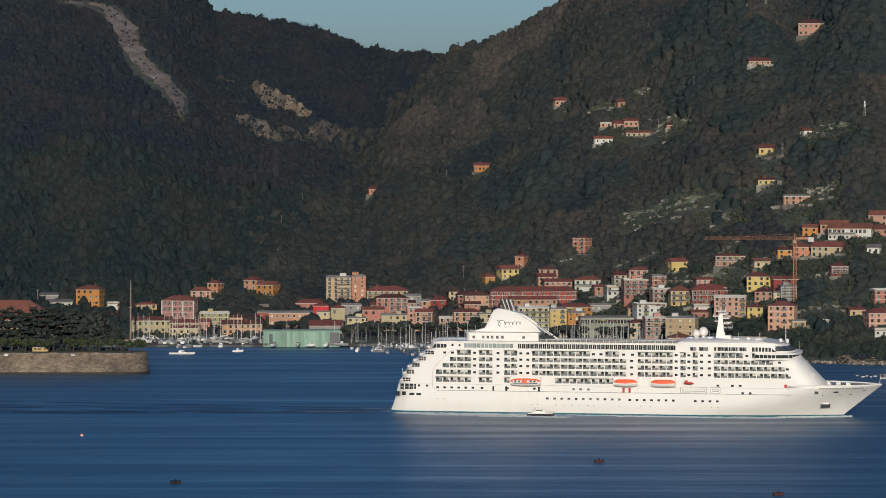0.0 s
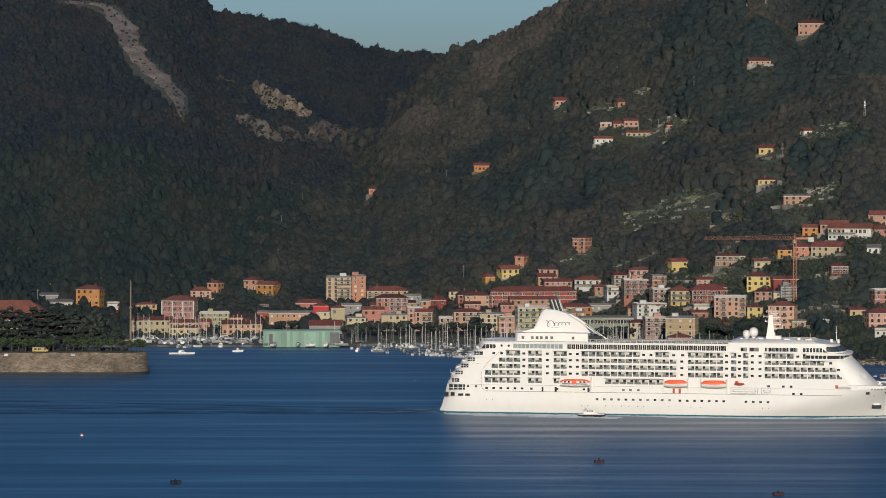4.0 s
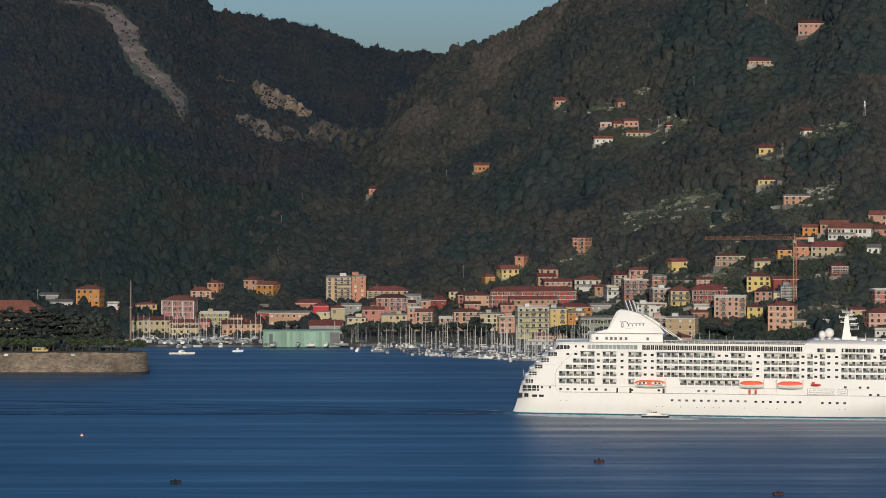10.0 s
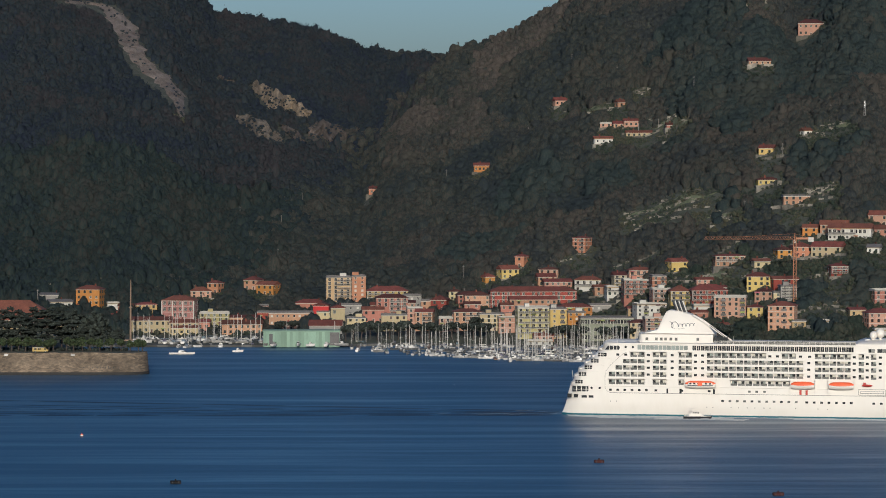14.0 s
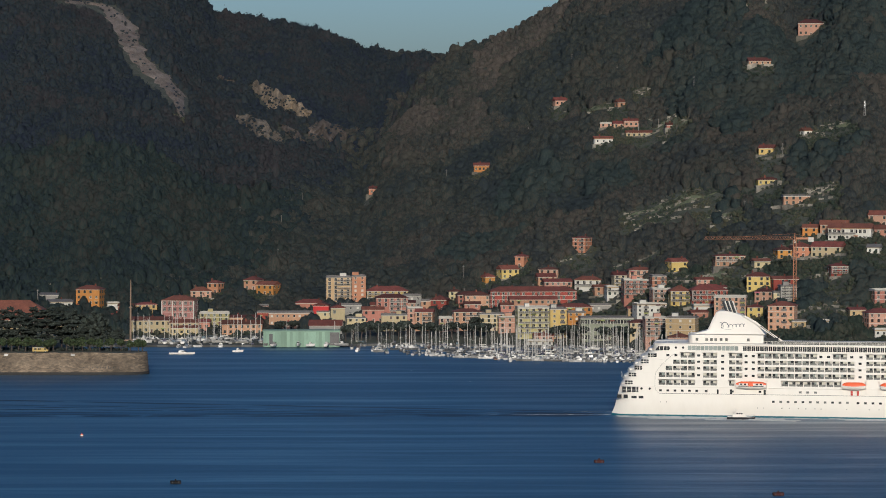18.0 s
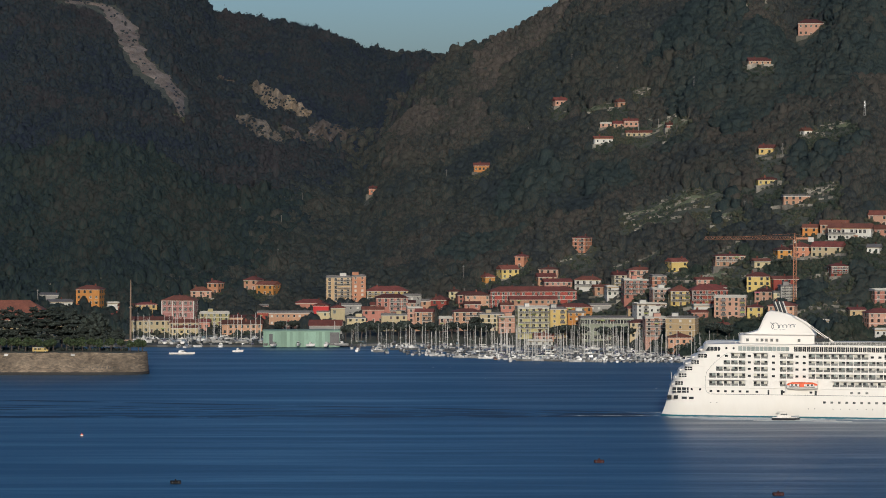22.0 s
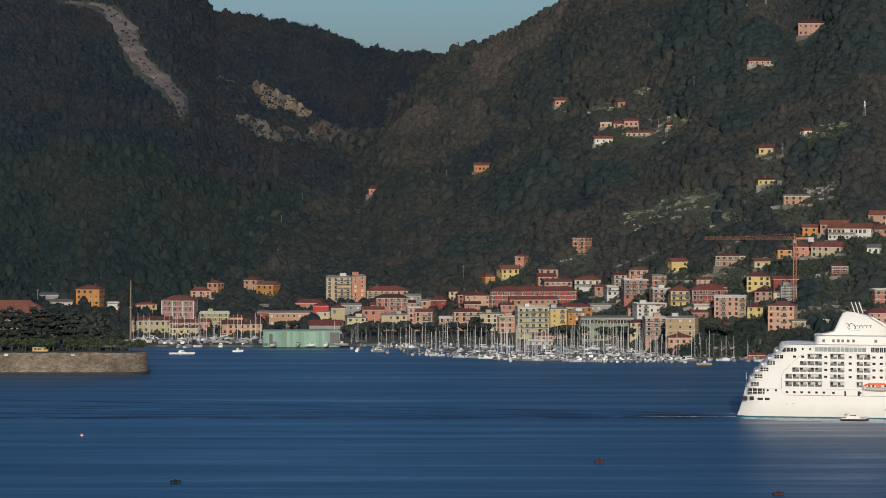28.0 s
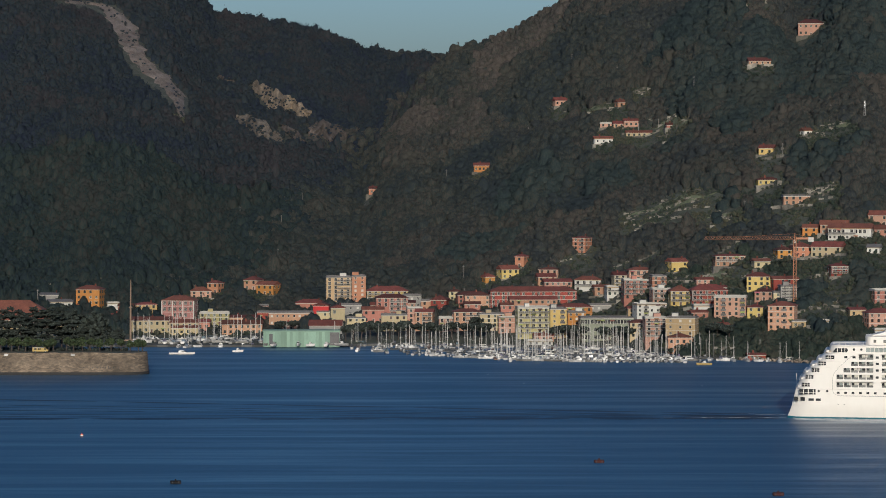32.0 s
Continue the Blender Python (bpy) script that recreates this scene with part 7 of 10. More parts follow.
def tower_crane(x, y, z, h, reach, back):
    t = thing("tower_crane", pose(x, y, z), "orange tower crane standing over the hillside houses", "crane")
    w = 0.75
    tower = Shape()
    for a, b in ((-w, -w), (w, -w), (w, w), (-w, w)):
        tower.box(a - 0.13, a + 0.13, b - 0.13, b + 0.13, -3, h)
    n = int(h / 1.6)
    for i in range(n):
        z0, z1 = h * i / n, h * (i + 1) / n
        s = 1 if i % 2 else -1
        for y0 in (-w, w):
            tower.tube((-w * s, y0, z0), (w * s, y0, z1), 0.09, n=4)
        tower.tube((-w, -w * s, z0), (-w, w * s, z1), 0.09, n=4)
    part("tower", tower, M_CRANE, t)
    jib = Shape()
    for yy, zz in ((-0.55, h + 0.2), (0.55, h + 0.2), (0, h + 1.5)):
        jib.tube((-reach, yy, zz), (1, yy, zz), 0.09, n=4)
    n = int(reach / 1.5)
    for i in range(n):
        x0, x1 = -reach + reach * i / n, -reach + reach * (i + 1) / n
        jib.tube((x0, -0.55, h + 0.2), ((x0 + x1) / 2, 0, h + 1.5), 0.06, n=4).tube(((x0 + x1) / 2, 0, h + 1.5), (x1, -0.55, h + 0.2), 0.06, n=4)
    part("jib", jib, M_CRANE, t)
    part("counter_jib", Shape().box(0.5, back, -0.6, 0.6, h + 0.1, h + 0.45).box(0.5, back, -0.62, -0.5, h + 0.45, h + 1.2), M_CRANE, t)
    part("counterweight", Shape().box(back - 3.2, back - 0.3, -0.7, 0.7, h - 1.2, h + 1.2), M_TRIM, t, "pale concrete counterweight")
    part("cab", Shape().box(-1.0, 0.6, 0.8, 1.6, h - 1.9, h - 0.1), M_TRIM, t)
    part("apex", Shape().tube((0, 0, h), (0, 0, h + 3.4), 0.35, 0.15, 4), M_CRANE, t)
    part("tie_rod", Shape().tube((0, 0, h + 3.3), (-reach * 0.6, 0, h + 1.5), 0.06, n=4), M_CRANE, t)
    part("tie_rod", Shape().tube((0, 0, h + 3.3), (back - 1, 0, h + 0.6), 0.06, n=4), M_CRANE, t)


def scree(name, label, rows, seed, mat, lift=1.2, stones=True, level=False):
    """A strip of bare rock on the hill: middle line and half-breadth in metres, row by row."""
    pts = np.array(rows, float)
    d = np.r_[0, np.cumsum(np.hypot(np.diff(pts[:, 0]), np.diff(pts[:, 1])))]
    n, k = 70, 15
    u = np.linspace(0, d[-1], n)
    cx, cy, hw = (np.interp(u, d, pts[:, i]) for i in range(3))
    c = np.linspace(-1, 1, k)
    tx, ty = np.gradient(cx), np.gradient(cy)
    ln = np.hypot(tx, ty) + 1e-6
    nx, ny = ty / ln, -tx / ln
    ragged = 1 + 0.35 * value_noise(u / 9, u * 0, seed)
    # breadth is laid out across the slope's contour
    X = cx[:, None] + c[None] * (hw * ragged)[:, None] * np.sign(nx)[:, None] * np.maximum(np.abs(nx), 0.9)[:, None]
    Y = cy[:, None] + c[None] * (hw * 0.1)[:, None]
    if level:
        # a face that runs along the hill: its breadth lies up and down the slope
        X = cx[:, None] + c[None] * (hw * 0.15)[:, None]
        Y = cy[:, None] + c[None] * (hw * ragged * 2.1)[:, None]
    Z = ground_z(X, Y) + lift * (1 - 1.9 * c[None] ** 4) + 0.9 * value_noise(X / 4, Y / 4, seed + 1) + 0.5 * value_noise(X / 1.7, Y / 1.7, seed + 2)
    idx = np.arange(n * k).reshape(n, k)
    quads = np.stack([idx[:-1, :-1], idx[:-1, 1:], idx[1:, 1:], idx[1:, :-1]], -1).reshape(-1, 4)
    me = bpy.data.meshes.new(name)
    me.from_pydata(np.stack([X.ravel(), Y.ravel(), Z.ravel()], 1).tolist(), [], quads.tolist())
    me.materials.append(mat)
    me.update()
    if me.polygons[0].normal.z < 0:
        me.flip_normals()
    tagged(new(name, me), label, "rock", kind="structure")
    if not stones:
        return
    rng = np.random.default_rng(seed)
    i, j = rng.integers(1, n - 1, 420), rng.integers(1, k - 1, 420)
    r = rng.uniform(0.35, 1.25, 420)
    scatter("scree_boulders", np.stack([X[i, j], Y[i, j], Z[i, j]], 1), r, r * 1.4, mat, seed, "loose boulders lying on the bare scree", lumps=1)["category"] = "rocks"
    few = rng.random(420) < 0.32
    scatter("scree_bushes", np.stack([X[i, j], Y[i, j], Z[i, j]], 1)[few], r[few] * 1.5, r[few] * 2.2, M_LEAF, seed + 1, "dark bushes growing on the scree", tufts=5)["category"] = "bushes"


def quarry(name, label, rows, seed, mat):
    """A steep bare face cut into the hill: its foot line and its height in metres, row by row."""
    pts = np.array(rows, float)
    d = np.r_[0, np.cumsum(np.abs(np.diff(pts[:, 0])))]
    n = int(d[-1] / 1.1) + 2
    u = np.linspace(0, d[-1], n)
    fx, fy, hh = (np.interp(u, d, pts[:, i]) for i in range(3))
    hh = hh * (1 + 0.22 * value_noise(u / 4.5, u * 0 + 1.3, seed) + 0.07 * value_noise(u / 1.6, u * 0 + 2.7, seed))
    back = np.array([-0.8, -0.4, 0.0, 0.15, 0.3, 0.45, 0.6, 0.75, 0.9, 1.05, 1.2, 2.6, 4.5])
    up = np.array([-0.2, -0.1, 0.0, 0.17, 0.30, 0.47, 0.60, 0.75, 0.86, 0.96, 1.0, 0.75, -0.1])
    X = fx[:, None] + 0.8 * value_noise(u[:, None] / 3, back[None] * 5, seed + 3)
    Y = fy[:, None] + hh[:, None] * back[None] + 2.4 * value_noise(u[:, None] / 2.2 + back[None] * 2, back[None] * 7, seed + 4)
    Z = ground_z(fx, fy)[:, None] + hh[:, None] * up[None] + np.clip(up, 0, 1)[None] * 0.8 * value_noise(u[:, None] / 1.6, back[None] * 9, seed + 5)
    k = len(back)
    idx = np.arange(n * k).reshape(n, k)
    quads = np.stack([idx[:-1, :-1], idx[1:, :-1], idx[1:, 1:], idx[:-1, 1:]], -1).reshape(-1, 4)
    me = bpy.data.meshes.new(name)
    me.from_pydata(np.stack([X.ravel(), Y.ravel(), Z.ravel()], 1).tolist(), [], quads.tolist())
    me.materials.append(mat)
    me.update()
    tagged(new(name, me), label, "rock", kind="structure")
    rng = np.random.default_rng(seed)
    m = int(n * 4.0)
    i, j = rng.integers(0, n, m), rng.integers(1, k - 2, m)
    keep = value_noise(u[i] / 5, back[j] * 2.2, seed + 7) > -0.15
    i, j = i[keep], j[keep]
    r = rng.uniform(0.6, 2.2, len(i))
    scatter("quarry_bushes", np.stack([X[i, j], Y[i, j], Z[i, j]], 1), r, r * 1.5, M_LEAF, seed + 1, "dark bushes growing on the bare face", tufts=5)["category"] = "bushes"


def stone_terraces(cx, cy, a, b, count, seed):
    """Rows of low dry-stone walls that step up a meadow."""
    rng = random.Random(seed)
    t = thing("terraces", pose(0, 0, 0), "low dry stone walls that terrace a green meadow", "stone walls", kind="structure")
    for _ in range(count):
        x, y = cx + rng.uniform(-1, 1) * a, cy + rng.uniform(-1.3, 1.3) * b
        run, rise = rng.uniform(1.2, 5.0), rng.uniform(0.4, 1.1)
        z = float(ground_z(x, y))
        s = Shape()
        for e in range(3):
            x0 = -run / 2 + run * e / 3
            s.box(x0, x0 + run / 3 - 0.01, -0.3 + rng.uniform(-0.08, 0.08), 0.3, -2.5, rise + rng.uniform(-0.25, 0.2))
        part("wall", s, M_WALLSTONE, t, m=pose(x, y, z + 0.2, 0, 0, rng.uniform(-12, 12)))


def buoy(x, y, kind):
    if kind == "small":
        t = thing("mooring_buoy", pose(x, y, 0), "small white mooring buoy with an orange cap", "buoy")
        part("float", Shape().ball((0, 0, 0.25), 0.65, 0.65, 0.55, 12, 7), M_SHIP, t, smooth=True)
        part("band", Shape().tube((0, 0, -0.1), (0, 0, 0.12), 0.66, 0.66, 12), M_RUST, t, "dark weedy band")
        part("cap", Shape().ball((0, 0, 0.52), 0.56, 0.56, 0.42, 12, 6), M_ORANGE, t, "faded orange cap", smooth=True)
        part("staff", Shape().tube((0, 0, 0.8), (0, 0, 1.35), 0.07), M_ORANGE, t)
    else:
        t = thing("mooring_float", pose(x, y, 0, 0, 0, 8), "%s drum-shaped mooring float" % ("nearly black" if kind == "dark" else "rusty dark red"), "buoy", "mooring floats")
        part("drum", Shape().tube((-1.7, 0, 0.25), (1.7, 0, 0.25), 0.78, n=12), M_NEARBLACK if kind == "dark" else M_RUST, t, smooth=True)
        for x0 in (-1.1, 0.9):
            part("hoop", Shape().tube((x0, 0, 0.25), (x0 + 0.2, 0, 0.25), 0.86, n=12), M_DARK, t)
        part("ring_post", Shape().box(-0.25, 0.25, -0.25, 0.25, 0.9, 1.5), M_NEARBLACK if kind == "dark" else M_RUST, t)


def shed(x, y, z, w, d, h):
    t = thing("boat_shed", pose(x, y, z, 0, 0, 1.5), "long pale green corrugated boat shed on the quay", "shed")
    n = 26
    for i in range(n):
        x0 = -w / 2 + w * i / n
        part("panel", Shape().box(x0, x0 + w / n - 0.06, -d / 2 - (0.05 if i % 2 else 0), -d / 2 + 0.25, -1, h * (0.93 if i < 3 else 1.0)), PLASTER["green"], t)
    part("body", Shape().box(-w / 2 + 0.02, w / 2 - 0.02, -d / 2 + 0.25, d / 2, -1, h * 0.92), PLASTER["green"], t)
    part("roof", Shape().side([(-w / 2 - 0.4, h * 0.95), (w / 2 + 0.4, h * 0.95), (w / 2 + 0.4, h + 0.25), (-w / 2 - 0.4, h + 0.25)], -d / 2 - 0.3, d / 2 + 0.3), PLASTER["green"], t)
    part("door", Shape().box(-w / 2 + 3.4, -w / 2 + 5.4, -d / 2 - 0.12, -d / 2 + 0.2, 0, h * 0.8), M_DARK, t, "dark open doorway")
    part("hatch", Shape().box(w / 2 - 5.5, w / 2 - 0.2, -d / 2 - 0.1, -d / 2 + 0.2, 0, h * 0.9), M_SLATE, t)


def tall_spar(x, y, z, h):
    t = thing("tall_ship_mast", pose(x, y, z), "tall brown wooden ship's mast with rigging", "mast")
    part("lower_mast", Shape().tube((0, 0, -1), (0.1, 0, h * 0.55), 0.62, 0.52, 10), M_SPAR, t)
    part("topmast", Shape().tube((0.1, 0, h * 0.5), (0.25, 0, h * 0.86), 0.46, 0.36, 8), M_SPAR, t)
    part("topgallant_mast", Shape().tube((0.25, 0, h * 0.83), (0.3, 0, h), 0.4, 0.2, 8), M_SPAR, t)
    part("top_platform", Shape().box(-0.9, 1.1, -0.9, 0.9, h * 0.54, h * 0.555), M_SPAR, t)
    for sx in (-1, 1):
        for k in range(3):
            part("shroud", Shape().tube((sx * (2.6 + k * 0.9), 0, 0.5), (0.1, 0, h * 0.54), 0.05, n=4), M_DARK, t)
    part("hull", yacht_hull(22, 6, 2.0).mesh("hull", M_SPAR), None, t, m=pose(0, 0, -z, 0, 0, 12))


def camper(x, y, z):
    t = thing("camper_van", pose(x, y, z), "cream and orange camper van parked on the mole", "van")
    part("body", Shape().side([(-3.6, 0.45), (3.3, 0.45), (4.1, 0.55), (4.15, 1.25), (3.3, 1.5), (2.6, 2.35), (-3.6, 2.5)], -1.05, 1.05), PLASTER["yellow"], t)
    part("awning_box", Shape().box(-3.4, 2.2, -1.2, -1.02, 2.15, 2.4), M_TRIM, t)
    for x0, x1 in ((-2.9, -1.5), (-0.9, 0.6), (2.2, 3.0)):
        part("side_window", Shape().box(x0, x1, -1.08, -0.9, 1.35, 2.0), M_GLASS, t)
    for x0 in (-2.2, 2.8):
        wheel = part("wheel", Shape().tube((x0, -1.08, 0.38), (x0, -0.75, 0.38), 0.38, n=14), M_DARK, t)
        part("hub_cap", Shape().tube((x0, -1.1, 0.38), (x0, -1.0, 0.38), 0.18, n=10), M_STEEL, wheel)


def farm_float(x, y):
    t = thing("farm_float", pose(x, y, 0, 0, 0, tree_rng.uniform(0, 90)), "pale barrel float of a mussel farm", "float", "mussel farm floats")
    part("barrel", Shape().tube((-0.9, 0, 0.2), (0.9, 0, 0.2), 0.42, n=10), M_TRIM, t, smooth=True)
    part("rope", Shape().tube((-2.2, 0, 0.05), (2.2, 0, 0.05), 0.06, n=5), M_DARK, t)


def beacon_raft(x, y):
    t = thing("work_raft", pose(x, y, 0), "small raft with an orange rail and white post", "raft")
    part("pontoon", Shape().prism(bevelled([(-2.4, -1.6), (4.0, -1.6), (4.0, 1.6), (-2.4, 1.6)], 0.3), -0.2, 0.5), M_TRIM, t)
    part("post", Shape().tube((0, 0, 0.5), (0, 0, 2.2), 0.22, n=8), M_TRIM, t)
    for z in (1.2, 1.9):
        part("rail", Shape().box(-2.4, 4.0, -1.55, -1.45, z, z + 0.12), M_CRANE, t)
    for px in (-2.3, 0.8, 3.9):
        part("stanchion", Shape().box(px - 0.06, px + 0.06, -1.56, -1.44, 0.5, 2.0), M_CRANE, t)


def gull():
    t = thing("gull", pose(0, 0, 0), "white gull gliding low over the water", "bird", "gulls")
    part("body", Shape().ball((0, 0, 0), 0.30, 0.10, 0.10, 8, 6), M_GEL, t, smooth=True)
    part("head", Shape().ball((0.31, 0, 0.06), 0.09, 0.07, 0.07, 8, 5), M_GEL, t, smooth=True)
    part("tail", Shape().prism([(-0.5, -0.10), (-0.25, -0.05), (-0.25, 0.05), (-0.5, 0.10)], -0.015, 0.015), M_GEL, t)
    for s in (-1, 1):
        wing = [(0.14, 0.05 * s), (0.20, 0.35 * s), (-0.05, 0.78 * s), (-0.10, 0.34 * s), (-0.12, 0.05 * s)]
        part("wing", Shape().prism(wing if s > 0 else wing[::-1], 0.03, 0.05), M_GEL, t)
    return t


GULLS = [gull() for _ in range(4)]
# ---------------------------------------------------------------- quay edge and rocky shore
def build_quay():
    q = thing("quay", pose(0, 0, 0), "low grey concrete quay edge along the harbour", "quay", kind="structure")
    xs = np.arange(-235, 158, 6.0)
    ys = shore_y(xs)
    for i in range(len(xs) - 1):
        a, b = (xs[i], ys[i] - 1.6), (xs[i + 1] - 0.08, ys[i + 1] - 1.6)
        part("block", Shape().prism([a, b, (b[0], b[1] + 4), (a[0], a[1] + 4)], -3, 1.35), M_QUAYWALL, q)
    for x0, y0, y1 in ((28, 1500, 1606), (62, 1496, 1600), (98, 1494, 1596), (-8, 1545, 1630), (-48, 1575, 1612)):
        jetty = thing("jetty", pose(x0, 0, 0), "narrow floating boat jetty on piles", "jetty", "jetties of the marina")
        part("deck", Shape().box(-1.0, 1.0, y0, y1, 0.35, 0.7), M_WOOD, jetty)
        for y in range(int(y0) + 4, int(y1), 16):
            part("pile", Shape().tube((1.15, y, -3), (1.15, y, 2.4), 0.16, n=8), M_STEEL, jetty)


def build_shade_pontoons():
    # dark slabs added to stand for shade and reflections on the water between boats
    for x0, x1, y in ((-10, 132, 1572), (2, 136, 1556), (14, 138, 1540), (24, 140, 1524), (34, 138, 1510), (-30, 20, 1588)):
        p = thing("pontoon", pose(0, y, 0, 0, 0, -1.5), "long dark slab added for the shade between the boats", "pontoon", "pontoons of the marina")
        n = int((x1 - x0) / 12)
        for i in range(n):
            u = x0 + (x1 - x0) * i / n
            part("deck", Shape().box(u, u + (x1 - x0) / n - 0.15, -1.6, 1.6, -0.4, 0.65), M_QUAYWALL, p)


def build_rocks():
    rng = np.random.default_rng(17)
    n = 420
    x = rng.uniform(158, 262, n)
    y = shore_y(x) + rng.normal(0.3, 0.6, n)
    r = rng.uniform(0.35, 1.25, n) * np.where(rng.random(n) < 0.1, 1.7, 1.0)
    z = np.clip((y - shore_y(x)) * 0.8, -0.4, 0.7)
    scatter("shore_rocks", np.stack([x, y, z], 1), r, r * 1.3, M_SHOREROCK, 91, "pale brown boulders along the wooded shore", lumps=2)["category"] = "rocks"
    quarry("shore_cliff", "low brown rock cliff above the shore", [(207, 1478.0, 0.8), (210, 1476.5, 2.4), (214, 1474.5, 3.8), (218, 1472.5, 2.8), (224, 1470, 1.2), (231, 1467, 2.8), (235, 1465, 0.8)], 127, M_QUARRY)


build_quay()
build_shade_pontoons()
build_rocks()
# ---------------------------------------------------------------- fortified mole
def mole_line(inset):
    pts = [(-420.0, 1395.0 + inset), (-300.0, 1395.0 + inset), (-220.0, 1395.0 + inset)]
    for i in range(17):
        a = math.pi * 0.8 * i / 16
        pts.append((-161.2 + (14.5 - inset) * math.sin(a), 1406.0 - (11 - inset) * math.cos(a)))
    return pts + [(-185.0, 1428.0 - inset), (-215.0, 1520.0), (-420.0, 1520.0)]


def build_mole():
    mole = thing("mole", pose(0, 0, 0), "long rounded old stone mole with a battered wall", "mole", kind="structure")
    part("foot", Shape().prism(mole_line(-0.7), -6, 1.45, 0, mole_line(-0.3)), M_WET, mole, "dark wet weedy foot of the wall")
    part("wall", Shape().prism(mole_line(-0.15), 1.45, 9.1, 0, mole_line(0.55)), M_STONE, mole, smooth=False)
    part("string_course", Shape().prism(mole_line(0.2), 9.1, 9.5), M_STONE, mole)
    part("parapet", Shape().prism(mole_line(0.6), 9.5, 10.9), M_STONE, mole)
    # dark soil sheet on the mole stands for the shade under its trees
    inner = [(x, y) for x, y in mole_line(2.2)]
    part("earth_top", Shape().prism(inner, 10.9, 10.95), M_SOIL, mole, "earth layer kept dark for the shade under the trees")
    slot = Shape().box(-0.16, 0.16, -0.1, 0.6, -0.7, 0.7).mesh("drain_slot", M_DARK)
    rng = random.Random(6)
    for i in range(22):
        x = -178 + i * 1.25 + rng.uniform(-0.3, 0.3)
        if x < -160:
            part("drain_slot", slot, None, mole, m=pose(x, 1395.12, 3.6 + rng.uniform(-0.2, 0.2)) @ Matrix.Diagonal((rng.uniform(0.4, 1), 1, rng.uniform(0.5, 1), 1)))
    for x, z, w, h in ((-172.8, 2.9, 0.7, 1.5), (-205, 3.0, 0.5, 1.6), (-208.6, 3.4, 0.4, 1.2), (-214, 3.2, 0.4, 1.3)):
        part("drain_slot", slot, None, mole, m=pose(x, 1395.25, z) @ Matrix.Diagonal((w / 0.32, 1.5, h / 1.4, 1)))
    for i in range(52):
        x = -420 + i * 5.0
        if x < -168:
            part("merlon", Shape().box(x, x + 4.6, 1395.4, 1396.2, 10.9, 10.9 + rng.uniform(0.05, 0.35)), M_STONE, mole)
    for x, w in ((-216.0, 2.1), (-183.0, 2.0)):
        b = thing("notice_panel", pose(x, 1394.75, 10.1), "small white notice panel on the mole wall", "sign")
        part("board", Shape().box(-w / 2, w / 2, -0.05, 0.05, -0.5, 0.5), M_GEL, b)
        part("bracket", Shape().box(-0.1, 0.1, 0.04, 0.9, -0.2, 0.0), M_STEEL, b)
    n = 900
    g = np.random.default_rng(31)
    x = g.uniform(-330, -158, n)
    y = g.uniform(1412.0, 1419.0, n)
    r = g.uniform(0.5, 1.1, n)
    scatter("hedge", np.stack([x, y, np.full(n, 10.9)], 1), r, r * g.uniform(1.6, 3.2, n), M_CANOPY, 33, "dark clipped hedge behind the trees of the mole", tufts=4)["category"] = "hedge"
    return mole


build_mole()
WAKE = build_wake()
PILOT = build_pilot()

# ---------------------------------------------------------------- the village: place, height of ground, breadth, depth, height, turn
house(-267.0, 1716.2, 2.1, 64.0, 36.0, 8.8, 3, 'salmon', 'hip', 2, 10.9)
house(-238.1, 1755.7, 15.0, 15.6, 10.0, 4.2, 5, 'white', 'grey', 1, 1.4)
house(-246.1, 1774.0, 18.8, 13.0, 12.0, 3.9, -10, 'grey', 'grey', 0, 1.1)
house(-218.4, 1749.5, 14.0, 15.1, 11.0, 13.2, -12, 'orange', 'hip', 4, 2.4)
house(-226.9, 1743.7, 13.1, 5.7, 7.0, 3.1, 5, 'cream', 'gable', 1, 1.0)
house(-204.1, 1745.6, 14.1, 7.1, 8.0, 4.5, 10, 'white', 'flat', 1, 0.9)
house(-195.0, 1742.4, 13.6, 9.7, 9.0, 3.5, -5, 'rose', 'gable', 1, 1.4)
house(-181.9, 1729.2, 10.5, 12.3, 10.0, 8.3, 12, 'ochre', 'hip', 3, 1.3, balconies=2)
house(-174.4, 1691.1, 3.4, 23.8, 9.0, 7.8, 3, 'cream', 'gable', 2, 2.0)
house(-160.0, 1717.8, 7.5, 19.6, 13.0, 14.4, -8, 'mauve', 'hip', 4, 2.7, shut='tall', bays=6, trimmed=True)
house(-155.2, 1688.7, 2.9, 17.5, 9.0, 7.1, 5, 'cream', 'hip', 2, 2.0)
house(-153.5, 1787.9, 19.8, 13.0, 10.0, 4.6, 8, 'pink', 'hip', 2, 2.5, where='on the wooded slope')
house(-145.5, 1806.3, 21.8, 7.8, 8.0, 6.8, -25, 'brick', 'hip', 2, 1.8, where='on the wooded slope')
house(-122.0, 1819.7, 23.5, 9.1, 11.0, 6.5, -20, 'salmon', 'hip', 2, 2.5, where='on the wooded slope')
house(-111.7, 1806.1, 20.8, 12.0, 10.0, 6.8, -25, 'orange', 'gable', 2, 2.2, where='on the wooded slope')
house(-138.6, 1713.5, 6.2, 17.9, 10.0, 8.2, 3, 'olive', 'flat', 3, 0.9)
house(-143.8, 1698.0, 4.3, 7.5, 8.0, 5.4, 0, 'rose', 'gable', 1, 1.7)
house(-119.9, 1686.9, 3.0, 23.9, 9.0, 6.1, 2, 'salmon', 'gable', 2, 2.4)
house(-109.6, 1726.0, 8.2, 7.6, 8.0, 5.9, 0, 'red', 'flat', 1, 0.9)
house(-111.6, 1758.0, 13.4, 6.1, 6.0, 3.2, 10, 'red', 'flat', 1, 0.9)
